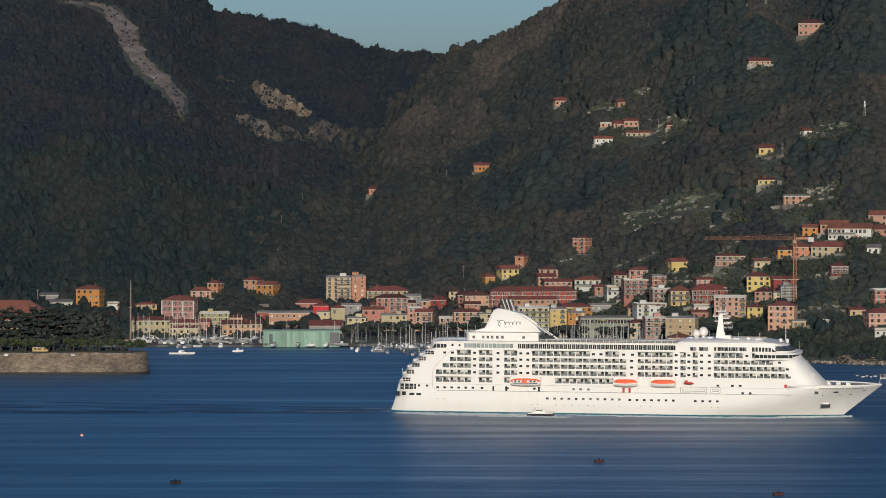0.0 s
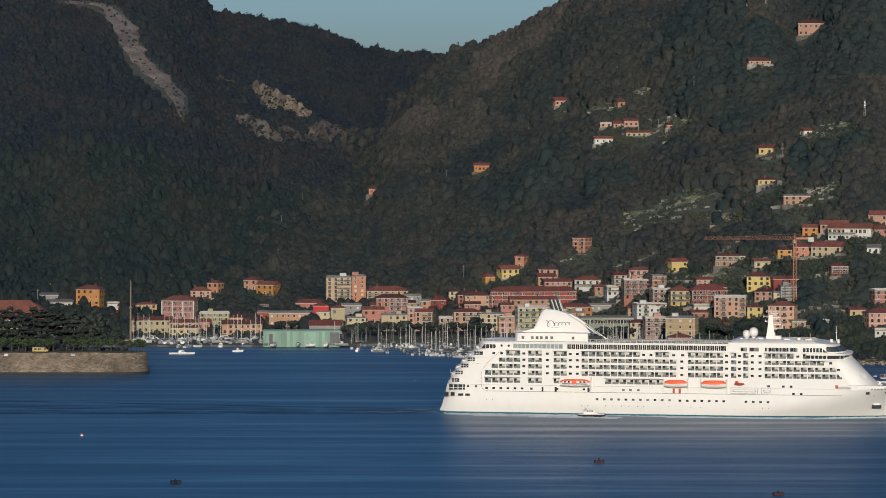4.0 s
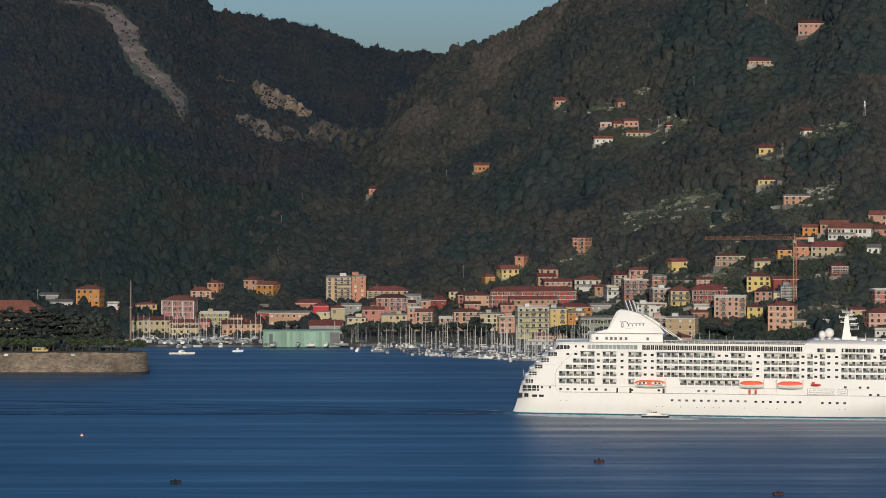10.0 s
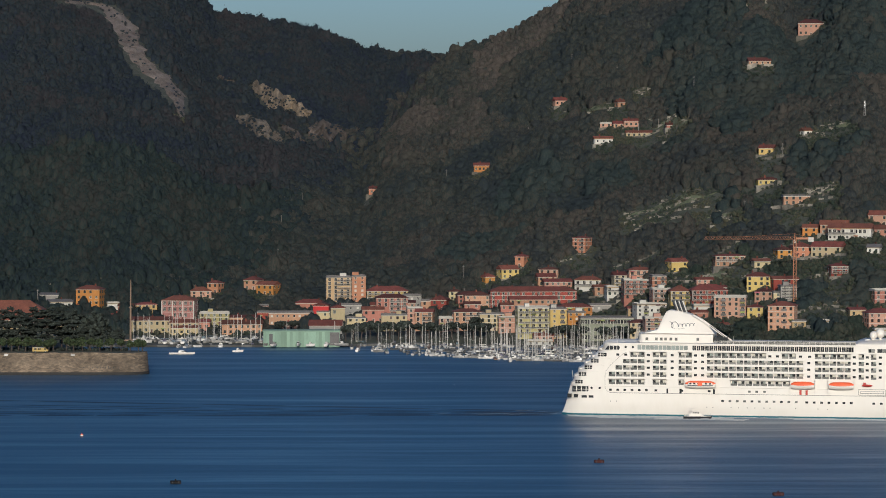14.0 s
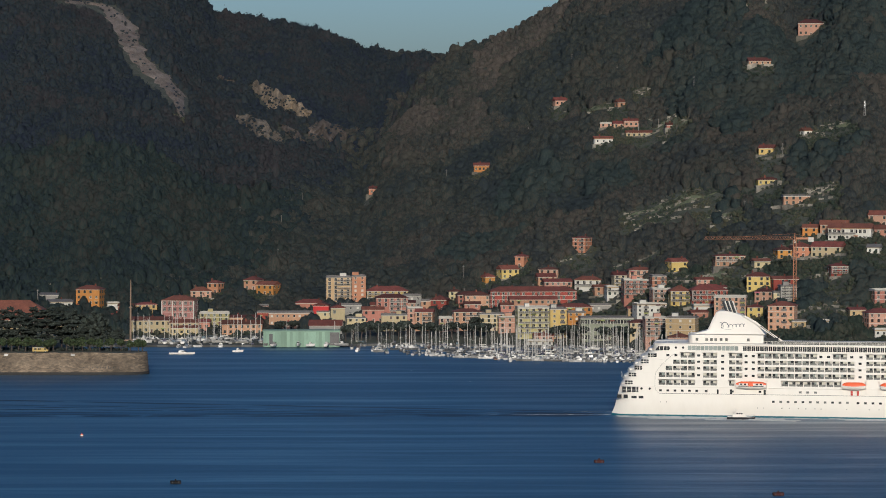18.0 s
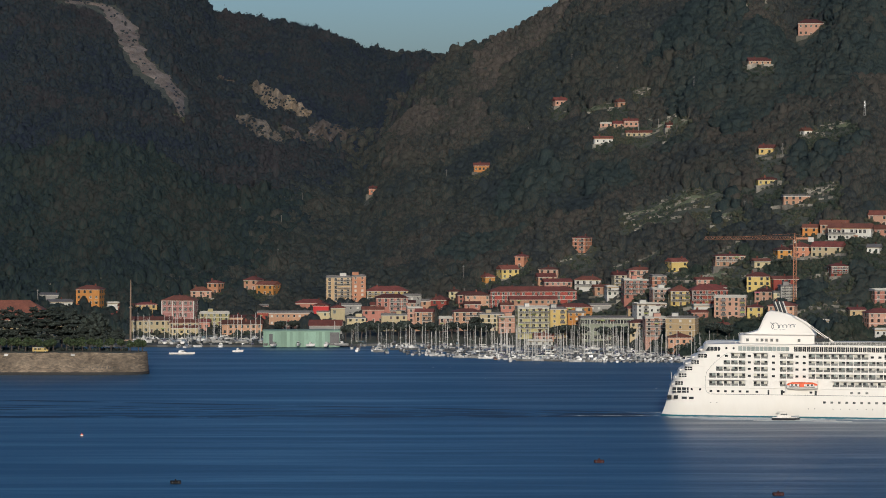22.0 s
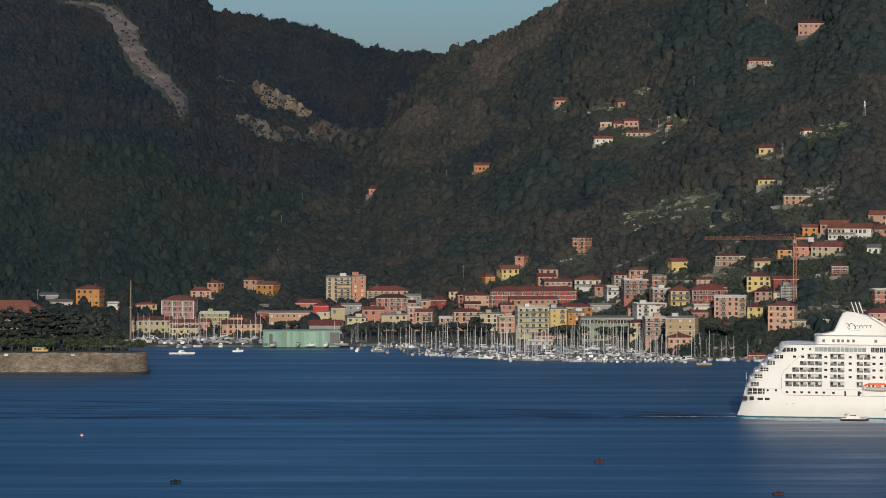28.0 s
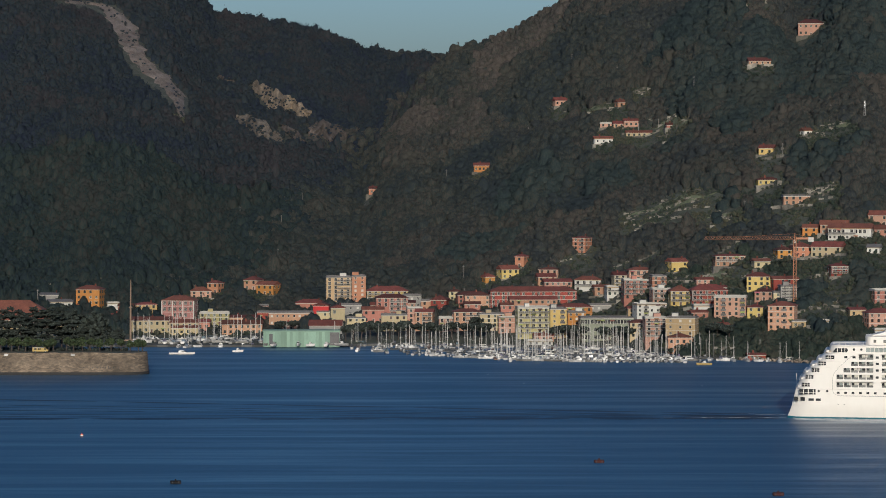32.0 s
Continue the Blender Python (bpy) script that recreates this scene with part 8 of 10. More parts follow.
house(-91.8, 1706.9, 6.7, 26.8, 12.0, 8.2, 4, 'salmon', 'flat', 2, 0.9, shut='plain')
house(-73.4, 1708.2, 8.6, 9.3, 11.0, 10.6, -3, 'vermilion', 'front', 0, 2.0)
house(-63.3, 1694.8, 8.0, 8.3, 10.0, 10.5, 5, 'cream', 'front', 2, 1.7, shut='tall')
house(-90.6, 1685.8, 5.4, 11.4, 8.0, 3.0, 3, 'pink', 'gable', 1, 2.4)
house(-82.8, 1766.3, 13.8, 18.8, 11.0, 4.2, 5, 'rose', 'hip', 1, 2.1)
house(-68.9, 1662.5, 4.5, 19.2, 12.0, 5.3, 0, 'grey', 'gable', 0, 3.0)
house(-65.7, 1773.5, 16.4, 15.3, 14.0, 17.3, 4, 'beige', 'flat', 7, 0.9, bands=2,shut='plain')
house(-52.8, 1764.3, 16.8, 8.5, 14.0, 17.9, 4, 'brick', 'flat', 7, 0.9, shut='plain')
house(-34.8, 1757.2, 18.2, 25.3, 12.0, 7.7, 3, 'yellow', 'hip', 3, 2.8, bands=3)
house(-31.3, 1716.8, 12.2, 19.0, 10.0, 11.3, 5, 'rose', 'hip', 4, 2.1, bands=2)
house(-19.1, 1732.5, 16.2, 11.7, 10.0, 7.9, 0, 'grey', 'flat', 2, 0.9, shut='plain')
house(-1.7, 1710.9, 15.3, 9.7, 10.0, 7.2, -12, 'red', 'hip', 2, 2.7)
house(7.3, 1729.8, 21.2, 8.2, 9.0, 5.5, 5, 'cream', 'hip', 2, 1.4)
house(17.8, 1710.8, 18.0, 19.2, 10.0, 7.5, 8, 'rose', 'hip', 3, 2.0)
house(-52.0, 1675.4, 6.1, 11.1, 10.0, 7.3, 10, 'cream', 'flat', 3, 0.9)
house(-56.5, 1721.0, 11.3, 13.0, 9.0, 7.6, 5, 'grey', 'flat', 2, 0.9, shut='plain')
house(-29.0, 1671.4, 5.6, 15.2, 10.0, 9.7, 3, 'cream', 'flat', 3, 0.9, shut='brown')
house(-42.2, 1698.5, 9.1, 12.8, 9.0, 8.1, 5, 'rose', 'gable', 2, 1.7)
house(-17.0, 1680.4, 7.4, 9.0, 9.0, 11.4, 5, 'pink', 'flat', 4, 0.9)
house(-10.7, 1668.2, 6.1, 10.2, 9.0, 11.3, -8, 'salmon', 'gable', 4, 1.7, bands=2)
house(4.2, 1660.0, 6.3, 13.6, 10.0, 7.9, 4, 'pink', 'flat', 3, 0.9, bands=2)
house(13.9, 1657.8, 6.8, 16.2, 10.0, 11.2, 6, 'salmon', 'hip', 4, 1.7, bands=2)
house(28.1, 1651.6, 6.8, 14.3, 10.0, 10.2, 5, 'cream', 'flat', 4, 0.9)
house(27.8, 1759.3, 30.3, 6.4, 9.0, 4.2, 20, 'orange', 'hip', 1, 2.1, where='on the wooded slope')
house(40.4, 1764.0, 33.0, 11.2, 10.0, 6.0, 18, 'yellow', 'gable', 2, 2.5, where='on the wooded slope')
house(49.6, 1776.8, 39.5, 5.9, 9.0, 7.1, -22, 'brick', 'hip', 2, 1.4, where='on the wooded slope')
house(66.0, 1748.1, 33.6, 11.8, 10.0, 5.9, -12, 'pink', 'hip', 2, 1.4, where='on the wooded slope')
house(63.2, 1735.9, 29.9, 11.2, 8.0, 5.5, 10, 'salmon', 'gable', 2, 2.1)
house(69.8, 1726.4, 27.6, 16.9, 10.0, 5.2, 6, 'pink', 'gable', 2, 1.7)
house(87.6, 1777.0, 48.0, 8.7, 10.0, 10.3, -28, 'brick', 'hip', 4, 1.1, where='on the wooded slope',balconies=3)
house(88.2, 1717.8, 26.9, 15.8, 10.0, 7.5, -6, 'white', 'hip', 2, 2.1, bands=3,shut='brown')
house(103.9, 1690.2, 25.8, 13.2, 10.0, 5.4, 6, 'white', 'flat', 2, 0.9, bands=1)
house(107.5, 1698.7, 30.1, 11.0, 9.0, 7.8, 8, 'cream', 'gable', 3, 2.0, bands=1)
house(114.0, 1664.7, 25.0, 16.3, 12.0, 11.3, 5, 'rose', 'flat', 4, 0.9, bands=1)
house(118.1, 1691.2, 34.5, 14.7, 9.0, 6.7, 6, 'pink', 'hip', 2, 1.7, bands=2)
house(125.5, 1649.3, 29.0, 8.3, 11.0, 10.2, 5, 'brick', 'flat', 4, 0.9, balconies=2)
house(53.8, 1699.2, 18.1, 51.8, 13.0, 10.1, 5, 'red', 'hip', 4, 2.7, bays=17,shut='tall')
house(20.5, 1703.7, 17.0, 15.5, 10.0, 8.5, 5, 'salmon', 'hip', 3, 1.7)
house(53.8, 1691.0, 17.0, 28.4, 9.0, 6.7, 4, 'salmon', 'gable', 2, 2.0)
house(51.6, 1631.8, 3.8, 18.4, 13.0, 17.9, 5, 'olive', 'flat', 6, 0.9, bands=1,shut='plain')
house(65.9, 1628.9, 4.0, 9.4, 12.0, 17.2, 5, 'yellow', 'flat', 6, 0.9, balconies=2,shut='plain')
house(38.5, 1645.1, 6.2, 13.0, 9.0, 9.2, 5, 'pink', 'flat', 3, 0.9)
house(77.6, 1667.6, 12.9, 19.5, 10.0, 7.6, 10, 'orange', 'hip', 2, 1.7)
house(77.4, 1644.9, 8.1, 10.5, 9.0, 10.2, 4, 'orange', 'flat', 4, 0.9, shut='plain')
house(93.5, 1620.8, 3.2, 30.3, 14.0, 13.2, 3, 'sage', 'flat', 3, 0.9, shut='french',bays=16)
house(118.3, 1616.9, 15.1, 17.4, 11.0, 9.3, 10, 'white', 'flat', 4, 0.9, shut='plain',balconies=3)
house(110.7, 1596.9, 6.5, 10.9, 9.0, 8.6, 4, 'cream', 'hip', 3, 1.6, balconies=2)
house(118.4, 1576.5, 5.9, 12.4, 10.0, 12.9, 5, 'pink', 'flat', 5, 0.9, bands=1)
house(131.2, 1548.6, 6.5, 16.4, 10.0, 13.9, -16, 'beige', 'flat', 4, 0.9, shut='plain',bays=3)
house(129.7, 1543.5, 5.4, 13.8, 10.0, 4.6, 0, 'salmon', 'front', 1, 2.2)
house(135.1, 1614.4, 23.5, 11.5, 11.0, 8.7, 4, 'yellow', 'hip', 3, 2.9, bands=1,shut='brown')
house(151.0, 1608.2, 23.9, 20.4, 12.0, 9.0, 4, 'red', 'hip', 3, 3.2, bands=3)
house(160.9, 1578.9, 17.2, 17.7, 12.0, 13.2, -10, 'pink', 'flat', 5, 0.9, balconies=3)
house(138.4, 1674.0, 40.6, 10.2, 9.0, 6.3, 20, 'yellow', 'gable', 2, 2.0, where='on the wooded slope')
house(167.8, 1657.1, 44.5, 17.8, 10.0, 6.3, 4, 'salmon', 'hip', 2, 1.0, bands=1,where='on the wooded slope')
house(179.8, 1609.6, 32.4, 13.3, 10.0, 8.3, -5, 'yellow', 'hip', 3, 2.2)
house(181.5, 1593.5, 27.1, 10.4, 9.0, 5.7, -12, 'pink', 'hip', 2, 1.6)
house(193.6, 1604.2, 34.3, 14.6, 9.0, 5.1, 10, 'red', 'gable', 2, 1.6)
house(193.2, 1584.7, 27.5, 9.0, 10.0, 8.5, 3, 'grey', 'flat', 5, 0.9, shut='plain',bands=1)
house(187.8, 1587.1, 27.3, 5.3, 8.0, 5.1, 3, 'cream', 'flat', 2, 0.9)
house(166.0, 1581.8, 19.4, 8.9, 9.0, 5.7, 4, 'cream', 'hip', 2, 1.3)
house(174.0, 1573.1, 19.0, 8.6, 9.0, 6.0, -8, 'yellow', 'hip', 2, 1.6)
house(125.4, 1630.7, 24.0, 10.6, 9.0, 8.5, 8, 'pink', 'flat', 3, 0.9, bands=1)
house(186.2, 1547.1, 13.7, 14.4, 13.0, 13.5, -15, 'salmon', 'hip', 4, 2.2, balconies=4)
house(198.3, 1646.1, 49.5, 9.2, 10.0, 5.2, 8, 'orange', 'hip', 2, 2.0, where='on the hillside terrace')
house(208.4, 1643.6, 50.0, 11.7, 11.0, 6.6, 6, 'brick', 'hip', 2, 2.3, where='on the hillside terrace')
house(223.3, 1635.9, 50.6, 17.6, 12.0, 6.2, -22, 'cream', 'gable', 2, 2.9, where='on the hillside terrace')
house(217.5, 1669.0, 61.4, 9.0, 9.0, 5.7, -15, 'orange', 'gable', 2, 2.0, where='on the hillside terrace')
house(230.6, 1663.6, 63.6, 16.2, 10.0, 5.3, -12, 'salmon', 'gable', 2, 2.7, where='on the hillside terrace')
house(238.5, 1651.2, 60.0, 25.0, 13.0, 7.2, -16, 'white', 'gable', 2, 2.6, bays=10,shut='plain',bands=3,where='on the hillside terrace')
house(259.1, 1668.9, 68.1, 14.7, 11.0, 6.3, -12, 'pink', 'gable', 2, 2.7, where='on the hillside terrace')
house(259.2, 1652.7, 60.5, 12.5, 11.0, 5.9, -12, 'rose', 'gable', 2, 2.6, where='on the hillside terrace')
house(248.1, 1624.0, 52.8, 7.1, 8.0, 3.9, -20, 'white', 'grey', 1, 1.9, where='on the hillside terrace')
house(223.5, 1599.0, 40.9, 9.6, 9.0, 6.1, 6, 'red', 'hip', 3, 1.6, bands=1,where='on the hillside terrace')
house(243.0, 1559.3, 27.5, 12.6, 11.0, 7.5, 8, 'rose', 'flat', 3, 0.9)
house(235.6, 1526.2, 15.8, 14.7, 11.0, 8.5, 10, 'pink', 'hip', 3, 2.4, shut='brown')
house(237.2, 1510.5, 12.3, 13.3, 8.0, 3.6, 0, 'white', 'flat', 1, 0.9, shut='plain')
house(208.0, 1537.5, 16.2, 4.0, 6.0, 3.1, 0, 'white', 'flat', 1, 0.9)
house(266.8, 2054.6, 197.2, 18.5, 11.0, 9.4, -4, 'pink', 'hip', 2, 2.9, where='high on the wooded hill')
house(220.9, 1978.9, 173.8, 15.4, 8.0, 2.8, 3, 'salmon', 'gable', 1, 2.4, where='high on the wooded hill',shut='plain')
house(88.2, 2126.7, 148.1, 10.0, 7.0, 4.2, 15, 'pink', 'gable', 1, 2.5, where='high on the wooded hill')
house(127.0, 2031.3, 145.3, 5.6, 6.0, 3.6, 20, 'salmon', 'gable', 1, 2.0, where='high on the wooded hill')
house(115.1, 2000.0, 130.3, 8.0, 6.0, 3.2, 0, 'pink', 'flat', 1, 0.9, where='high on the wooded hill')
house(123.7, 1994.2, 130.2, 7.3, 6.0, 2.8, 3, 'salmon', 'gable', 1, 2.0, where='high on the wooded hill')
house(132.1, 1991.3, 130.2, 10.0, 7.0, 4.8, 3, 'pink', 'gable', 1, 1.6, where='high on the wooded hill')
house(111.3, 1967.5, 118.5, 12.8, 7.0, 3.9, 5, 'white', 'gable', 1, 1.6, where='high on the wooded hill',shut='plain')
house(138.5, 1975.1, 123.3, 21.7, 7.0, 3.2, 3, 'cream', 'gable', 1, 1.6, where='high on the wooded hill')
house(157.8, 1959.8, 129.4, 6.5, 6.0, 2.3, 5, 'rose', 'gable', 1, 1.6, where='high on the wooded hill')
house(27.7, 2035.8, 98.7, 11.0, 8.0, 4.9, 3, 'orange', 'gable', 1, 2.0, where='alone on the wooded hill',bays=4)
house(-52.2, 2120.8, 81.6, 5.2, 6.0, 4.6, -20, 'brick', 'gable', 1, 1.7, where='alone on the wooded hill')
house(231.0, 1800.3, 122.3, 5.5, 6.0, 3.6, 20, 'white', 'gable', 1, 1.8, where='high on the wooded hill')
house(206.3, 1798.3, 110.4, 9.3, 8.0, 4.3, -20, 'yellow', 'gable', 1, 2.2, where='on the terraced hillside')
house(201.3, 1754.0, 91.1, 13.4, 9.0, 3.8, 4, 'yellow', 'hip', 1, 1.7, where='on the terraced hillside')
house(213.5, 1710.8, 79.8, 16.1, 9.0, 5.5, 2, 'salmon', 'flat', 2, 0.9, where='on the terraced hillside')
house(-220.4, 1481.0, 10.0, 59.0, 12.0, 10.3, 0, 'cream', 'flat', 3, 0.9)
house(166.8, 1503.0, 1.3, 9.6, 6.0, 1.8, 0, 'red', 'gable', 1, 0.9)
house(55.3, 1610.5, 1.0, 14.5, 7.0, 2.6, 0, 'white', 'flat', 1, 0.9, shut='plain')
house(57.7, 1619.3, 2.4, 11.3, 7.0, 3.9, 3, 'pink', 'gable', 1, 1.3)
house(30.7, 1651.0, 7.1, 5.9, 8.0, 9.9, 0, 'red', 'flat', 3, 0.9)
house(37.7, 1682.3, 14.0, 7.4, 8.0, 6.7, 5, 'rose', 'gable', 2, 1.3)
house(143.2, 1585.7, 17.3, 9.3, 9.0, 4.1, 10, 'rose', 'gable', 1, 1.3)
house(147.1, 1597.4, 21.1, 11.6, 8.0, 3.5, 4, 'white', 'flat', 1, 0.9, shut='plain')
house(154.1, 1563.9, 13.4, 7.4, 6.0, 2.5, 15, 'white', 'gable', 1, 0.9)
house(-199.8, 1717.7, 8.6, 4.3, 6.0, 4.1, 5, 'white', 'gable', 1, 1.0)
house(-120.8, 1716.6, 6.7, 18.2, 9.0, 4.8, 4, 'salmon', 'gable', 1, 1.4)
house(-153.7, 1684.5, 2.4, 15.8, 8.0, 4.7, 0, 'cream', 'gable', 1, 1.3)
house(96.0, 1675.7, 17.1, 19.5, 9.0, 4.0, 4, 'grey', 'flat', 1, 0.9, shut='plain')
house(112.7, 1632.0, 16.1, 12.9, 9.0, 5.2, 5, 'beige', 'gable', 2, 1.3)
house(-22.9, 1719.4, 13.4, 11.4, 9.0, 6.9, 4, 'pink', 'gable', 2, 1.4)
house(-8.8, 1714.0, 15.0, 9.2, 9.0, 6.8, 0, 'salmon', 'flat', 2, 0.9)
house(-36.8, 1725.0, 13.1, 14.9, 9.0, 5.5, 4, 'salmon', 'gable', 2, 1.7)
house(-69.7, 1705.8, 8.7, 13.2, 9.0, 6.8, 3, 'cream', 'flat', 2, 0.9)
house(17.3, 1694.3, 14.7, 9.5, 9.0, 6.1, 4, 'rose', 'gable', 2, 1.4)
house(95.6, 1706.1, 25.0, 9.7, 9.0, 5.4, 8, 'salmon', 'gable', 2, 1.4)
house(120.3, 1664.9, 29.9, 9.1, 9.0, 5.0, 6, 'cream', 'gable', 2, 1.7)
house(151.4, 1640.2, 33.3, 10.1, 8.0, 4.3, 8, 'pink', 'gable', 2, 1.3)
house(184.0, 1635.6, 44.0, 9.4, 8.0, 4.6, 8, 'cream', 'gable', 1, 1.3, where='on the wooded slope')
house(157.9, 1623.3, 30.1, 9.2, 8.0, 3.9, 4, 'grey', 'gable', 1, 1.0)
house(226.0, 1544.4, 20.8, 8.6, 8.0, 4.3, 5, 'beige', 'gable', 1, 1.2)
house(193.7, 1541.3, 14.7, 7.7, 7.0, 4.3, 5, 'beige', 'flat', 1, 0.9)

# ---------------------------------------------------------------- places of the harbour things
quarry('quarry_face', 'pale ochre quarry face in the wood', [(-171.1, 2534.0, 4.5), (-164.5, 2502.5, 11.5), (-156.1, 2472.5, 16.3), (-148.6, 2446.0, 18.1), (-142.7, 2429.0, 19.0), (-136.9, 2456.5, 11.3), (-130.8, 2461.0, 10.4), (-124.7, 2438.5, 13.2), (-119.0, 2440.0, 5.4), (-112.8, 2434.0, 8.3)], 120, M_QUARRY)
quarry('rock_patch', 'patch of bare grey rock in the wood', [(-174.2, 2369.0, 6.2), (-162.8, 2354.0, 12.8), (-153.0, 2327.5, 14.5), (-146.0, 2326.0, 15.5), (-138.8, 2323.0, 8.9), (-131.8, 2322.0, 4.3)], 121, M_DULLROCK)
quarry('rock_patch', 'patch of bare brown rock in the wood', [(-112.7, 2358.5, 7.2), (-106.5, 2358.0, 13.8), (-100.7, 2377.5, 12.9), (-94.0, 2350.5, 15.6), (-87.0, 2366.0, 12.9), (-81.3, 2378.0, 5.3)], 122, M_EARTH)
quarry('rock_patch', 'small bare earth patch in the wood', [(-135.6, 2373.0, 4.3), (-127.7, 2349.5, 9.0), (-120.2, 2331.0, 9.0), (-113.4, 2325.5, 4.3)], 123, M_EARTH)
quarry('rock_patch', 'small bare earth cut on the slope', [(-205.6, 2580.5, 3.6), (-195.5, 2548.5, 5.6), (-187.9, 2549.5, 3.5)], 124, M_EARTH)
scree('rock_scar', 'bare grey-brown scree running down the wooded hill', [(-344.0, 2566.0, 2.2), (-326.0, 2602.0, 5.5), (-309.0, 2611.0, 13.0), (-291.5, 2570.0, 16.5), (-278.0, 2507.5, 12.5), (-266.5, 2460.0, 12.0), (-252.0, 2431.0, 12.6), (-238.0, 2406.0, 12.4), (-227.5, 2381.0, 11.4), (-216.0, 2317.0, 5.4), (-210.5, 2278.0, 1.2)], 141, M_SCREE)
stone_terraces(143, 1785, 27, 12, 44, 300)
scree('meadow', 'rough pale green terraced meadow on the hillside', [(115.3, 1795.0, 2.9), (126.2, 1797.5, 9.3), (138.3, 1791.0, 11.5), (149.7, 1778.5, 12.1), (161.7, 1773.0, 9.2), (169.4, 1772.5, 2.8)], 180, M_GRASS, 0.5, False)
stone_terraces(227, 1708, 10, 6, 21, 301)
scree('meadow', 'rough pale green terraced meadow on the hillside', [(216.1, 1712.5, 2.1), (224.2, 1709.0, 7.5), (231.2, 1705.0, 6.8), (236.4, 1703.5, 2.0)], 181, M_GRASS, 0.5, False)
stone_terraces(243, 1793, 13, 8, 25, 302)
scree('meadow', 'rough pale green terraced meadow on the hillside', [(230.6, 1800.0, 2.2), (238.5, 1797.5, 7.9), (247.4, 1791.5, 8.6), (257.0, 1784.0, 2.9)], 182, M_GRASS, 0.5, False)
stone_terraces(156, 1966, 11, 24, 22, 303)
scree('meadow', 'rough pale green terraced meadow on the hillside', [(145.4, 1988.0, 2.0), (155.9, 1970.5, 7.9), (167.1, 1940.0, 3.1)], 183, M_GRASS, 0.5, False)
stone_terraces(113, 2052, 9, 22, 19, 304)
scree('meadow', 'rough pale green terraced meadow on the hillside', [(104.2, 2077.5, 2.1), (112.8, 2046.5, 7.4), (122.3, 2033.0, 2.4)], 184, M_GRASS, 0.5, False)
stone_terraces(160, 1646, 5, 12, 14, 305)
scree('meadow', 'rough pale green terraced meadow on the hillside', [(165.5, 1634.5, 1.6), (160.1, 1645.5, 6.6), (154.7, 1659.0, 2.7)], 185, M_GRASS, 0.5, False)
stone_terraces(174, 1741, 9, 8, 19, 306)
scree('meadow', 'rough pale green terraced meadow on the hillside', [(164.9, 1750.0, 1.4), (176.1, 1740.0, 3.5), (182.4, 1733.5, 1.4)], 186, M_GRASS, 0.5, False)
stone_terraces(144, 2052, 6, 6, 15, 307)
scree('meadow', 'rough pale green terraced meadow on the hillside', [(137.8, 2053.5, 1.6), (143.9, 2052.0, 4.1), (149.9, 2050.5, 1.6)], 187, M_GRASS, 0.5, False)
sailboat(-177.9, 1624.9, 1.5, -91, 9.0, 13.5, 1)
sailboat(-178.6, 1651.7, 1.5, -79, 11.0, 16.0, 0)
sailboat(-173.8, 1631.2, 1.5, 8, 11.0, 16.0, 1)
motorboat(-175.6, 1659.8, 1.5, 61, 8.0)
sailboat(-172.1, 1642.7, 1.5, 67, 9.0, 13.5, 1)
sailboat(-171.0, 1650.8, 1.5, 179, 9.0, 13.5, 1)
motorboat(-166.7, 1637.0, 1.5, -99, 6.5)
motorboat(-166.8, 1646.5, 1.5, 0, 8.0)
motorboat(-162.4, 1632.2, 1.5, -78, 8.0)
sailboat(-160.4, 1624.6, 1.5, 97, 11.0, 16.0, 0)
sailboat(-158.4, 1623.4, 1.5, -4, 11.0, 16.0, 0)
sailboat(-157.3, 1638.5, 1.5, -80, 11.0, 16.0, 1)
sailboat(-153.7, 1619.3, 1.5, 72, 11.0, 16.0, 0)
sailboat(-152.2, 1628.1, 1.5, 181, 11.0, 16.0, 1)
motorboat(-152.1, 1645.6, 1.5, 1, 5.0)
sailboat(-149.0, 1624.5, 1.5, 84, 11.0, 16.0, 0)
motorboat(-150.1, 1658.3, 1.5, 77, 6.5)
sailboat(-146.9, 1645.4, 1.5, -89, 11.0, 16.0, 0)
sailboat(-146.2, 1659.5, 1.5, -9, 9.0, 13.5, 0)
sailboat(-140.9, 1627.0, 1.5, -80, 11.0, 16.0, 1)
sailboat(-143.1, 1660.1, 1.5, 84, 11.0, 16.0, 1)
sailboat(-140.2, 1653.5, 1.5, 88, 11.0, 16.0, 0)
sailboat(-136.3, 1630.9, 1.5, -111, 11.0, 16.0, 1)
sailboat(-135.2, 1649.6, 1.5, 0, 11.0, 16.0, 0)
sailboat(-134.0, 1659.8, 1.5, -110, 9.0, 13.5, 1)
motorboat(-130.0, 1631.9, 1.5, 172, 8.0)
sailboat(-129.9, 1651.1, 1.5, -93, 11.0, 16.0, 1)
motorboat(-128.4, 1658.2, 1.5, 103, 6.5)
sailboat(-127.2, 1657.4, 1.5, -10, 11.0, 16.0, 1)
motorboat(-122.1, 1624.8, 1.5, 172, 6.5)
sailboat(-120.7, 1624.0, 1.5, 75, 11.0, 16.0, 1)
sailboat(-119.3, 1632.1, 1.5, 66, 11.0, 16.0, 0)
motorboat(-117.8, 1639.4, 1.5, 85, 5.0)
sailboat(-115.1, 1624.5, 1.5, 170, 11.0, 16.0, 1)
motorboat(-114.6, 1644.5, 1.5, -68, 8.0)
sailboat(-110.4, 1619.2, 1.5, -84, 9.0, 13.5, 1)
sailboat(-110.0, 1651.6, 1.5, 75, 11.0, 16.0, 1)
motorboat(-109.2, 1650.6, 1.5, 193, 5.0)
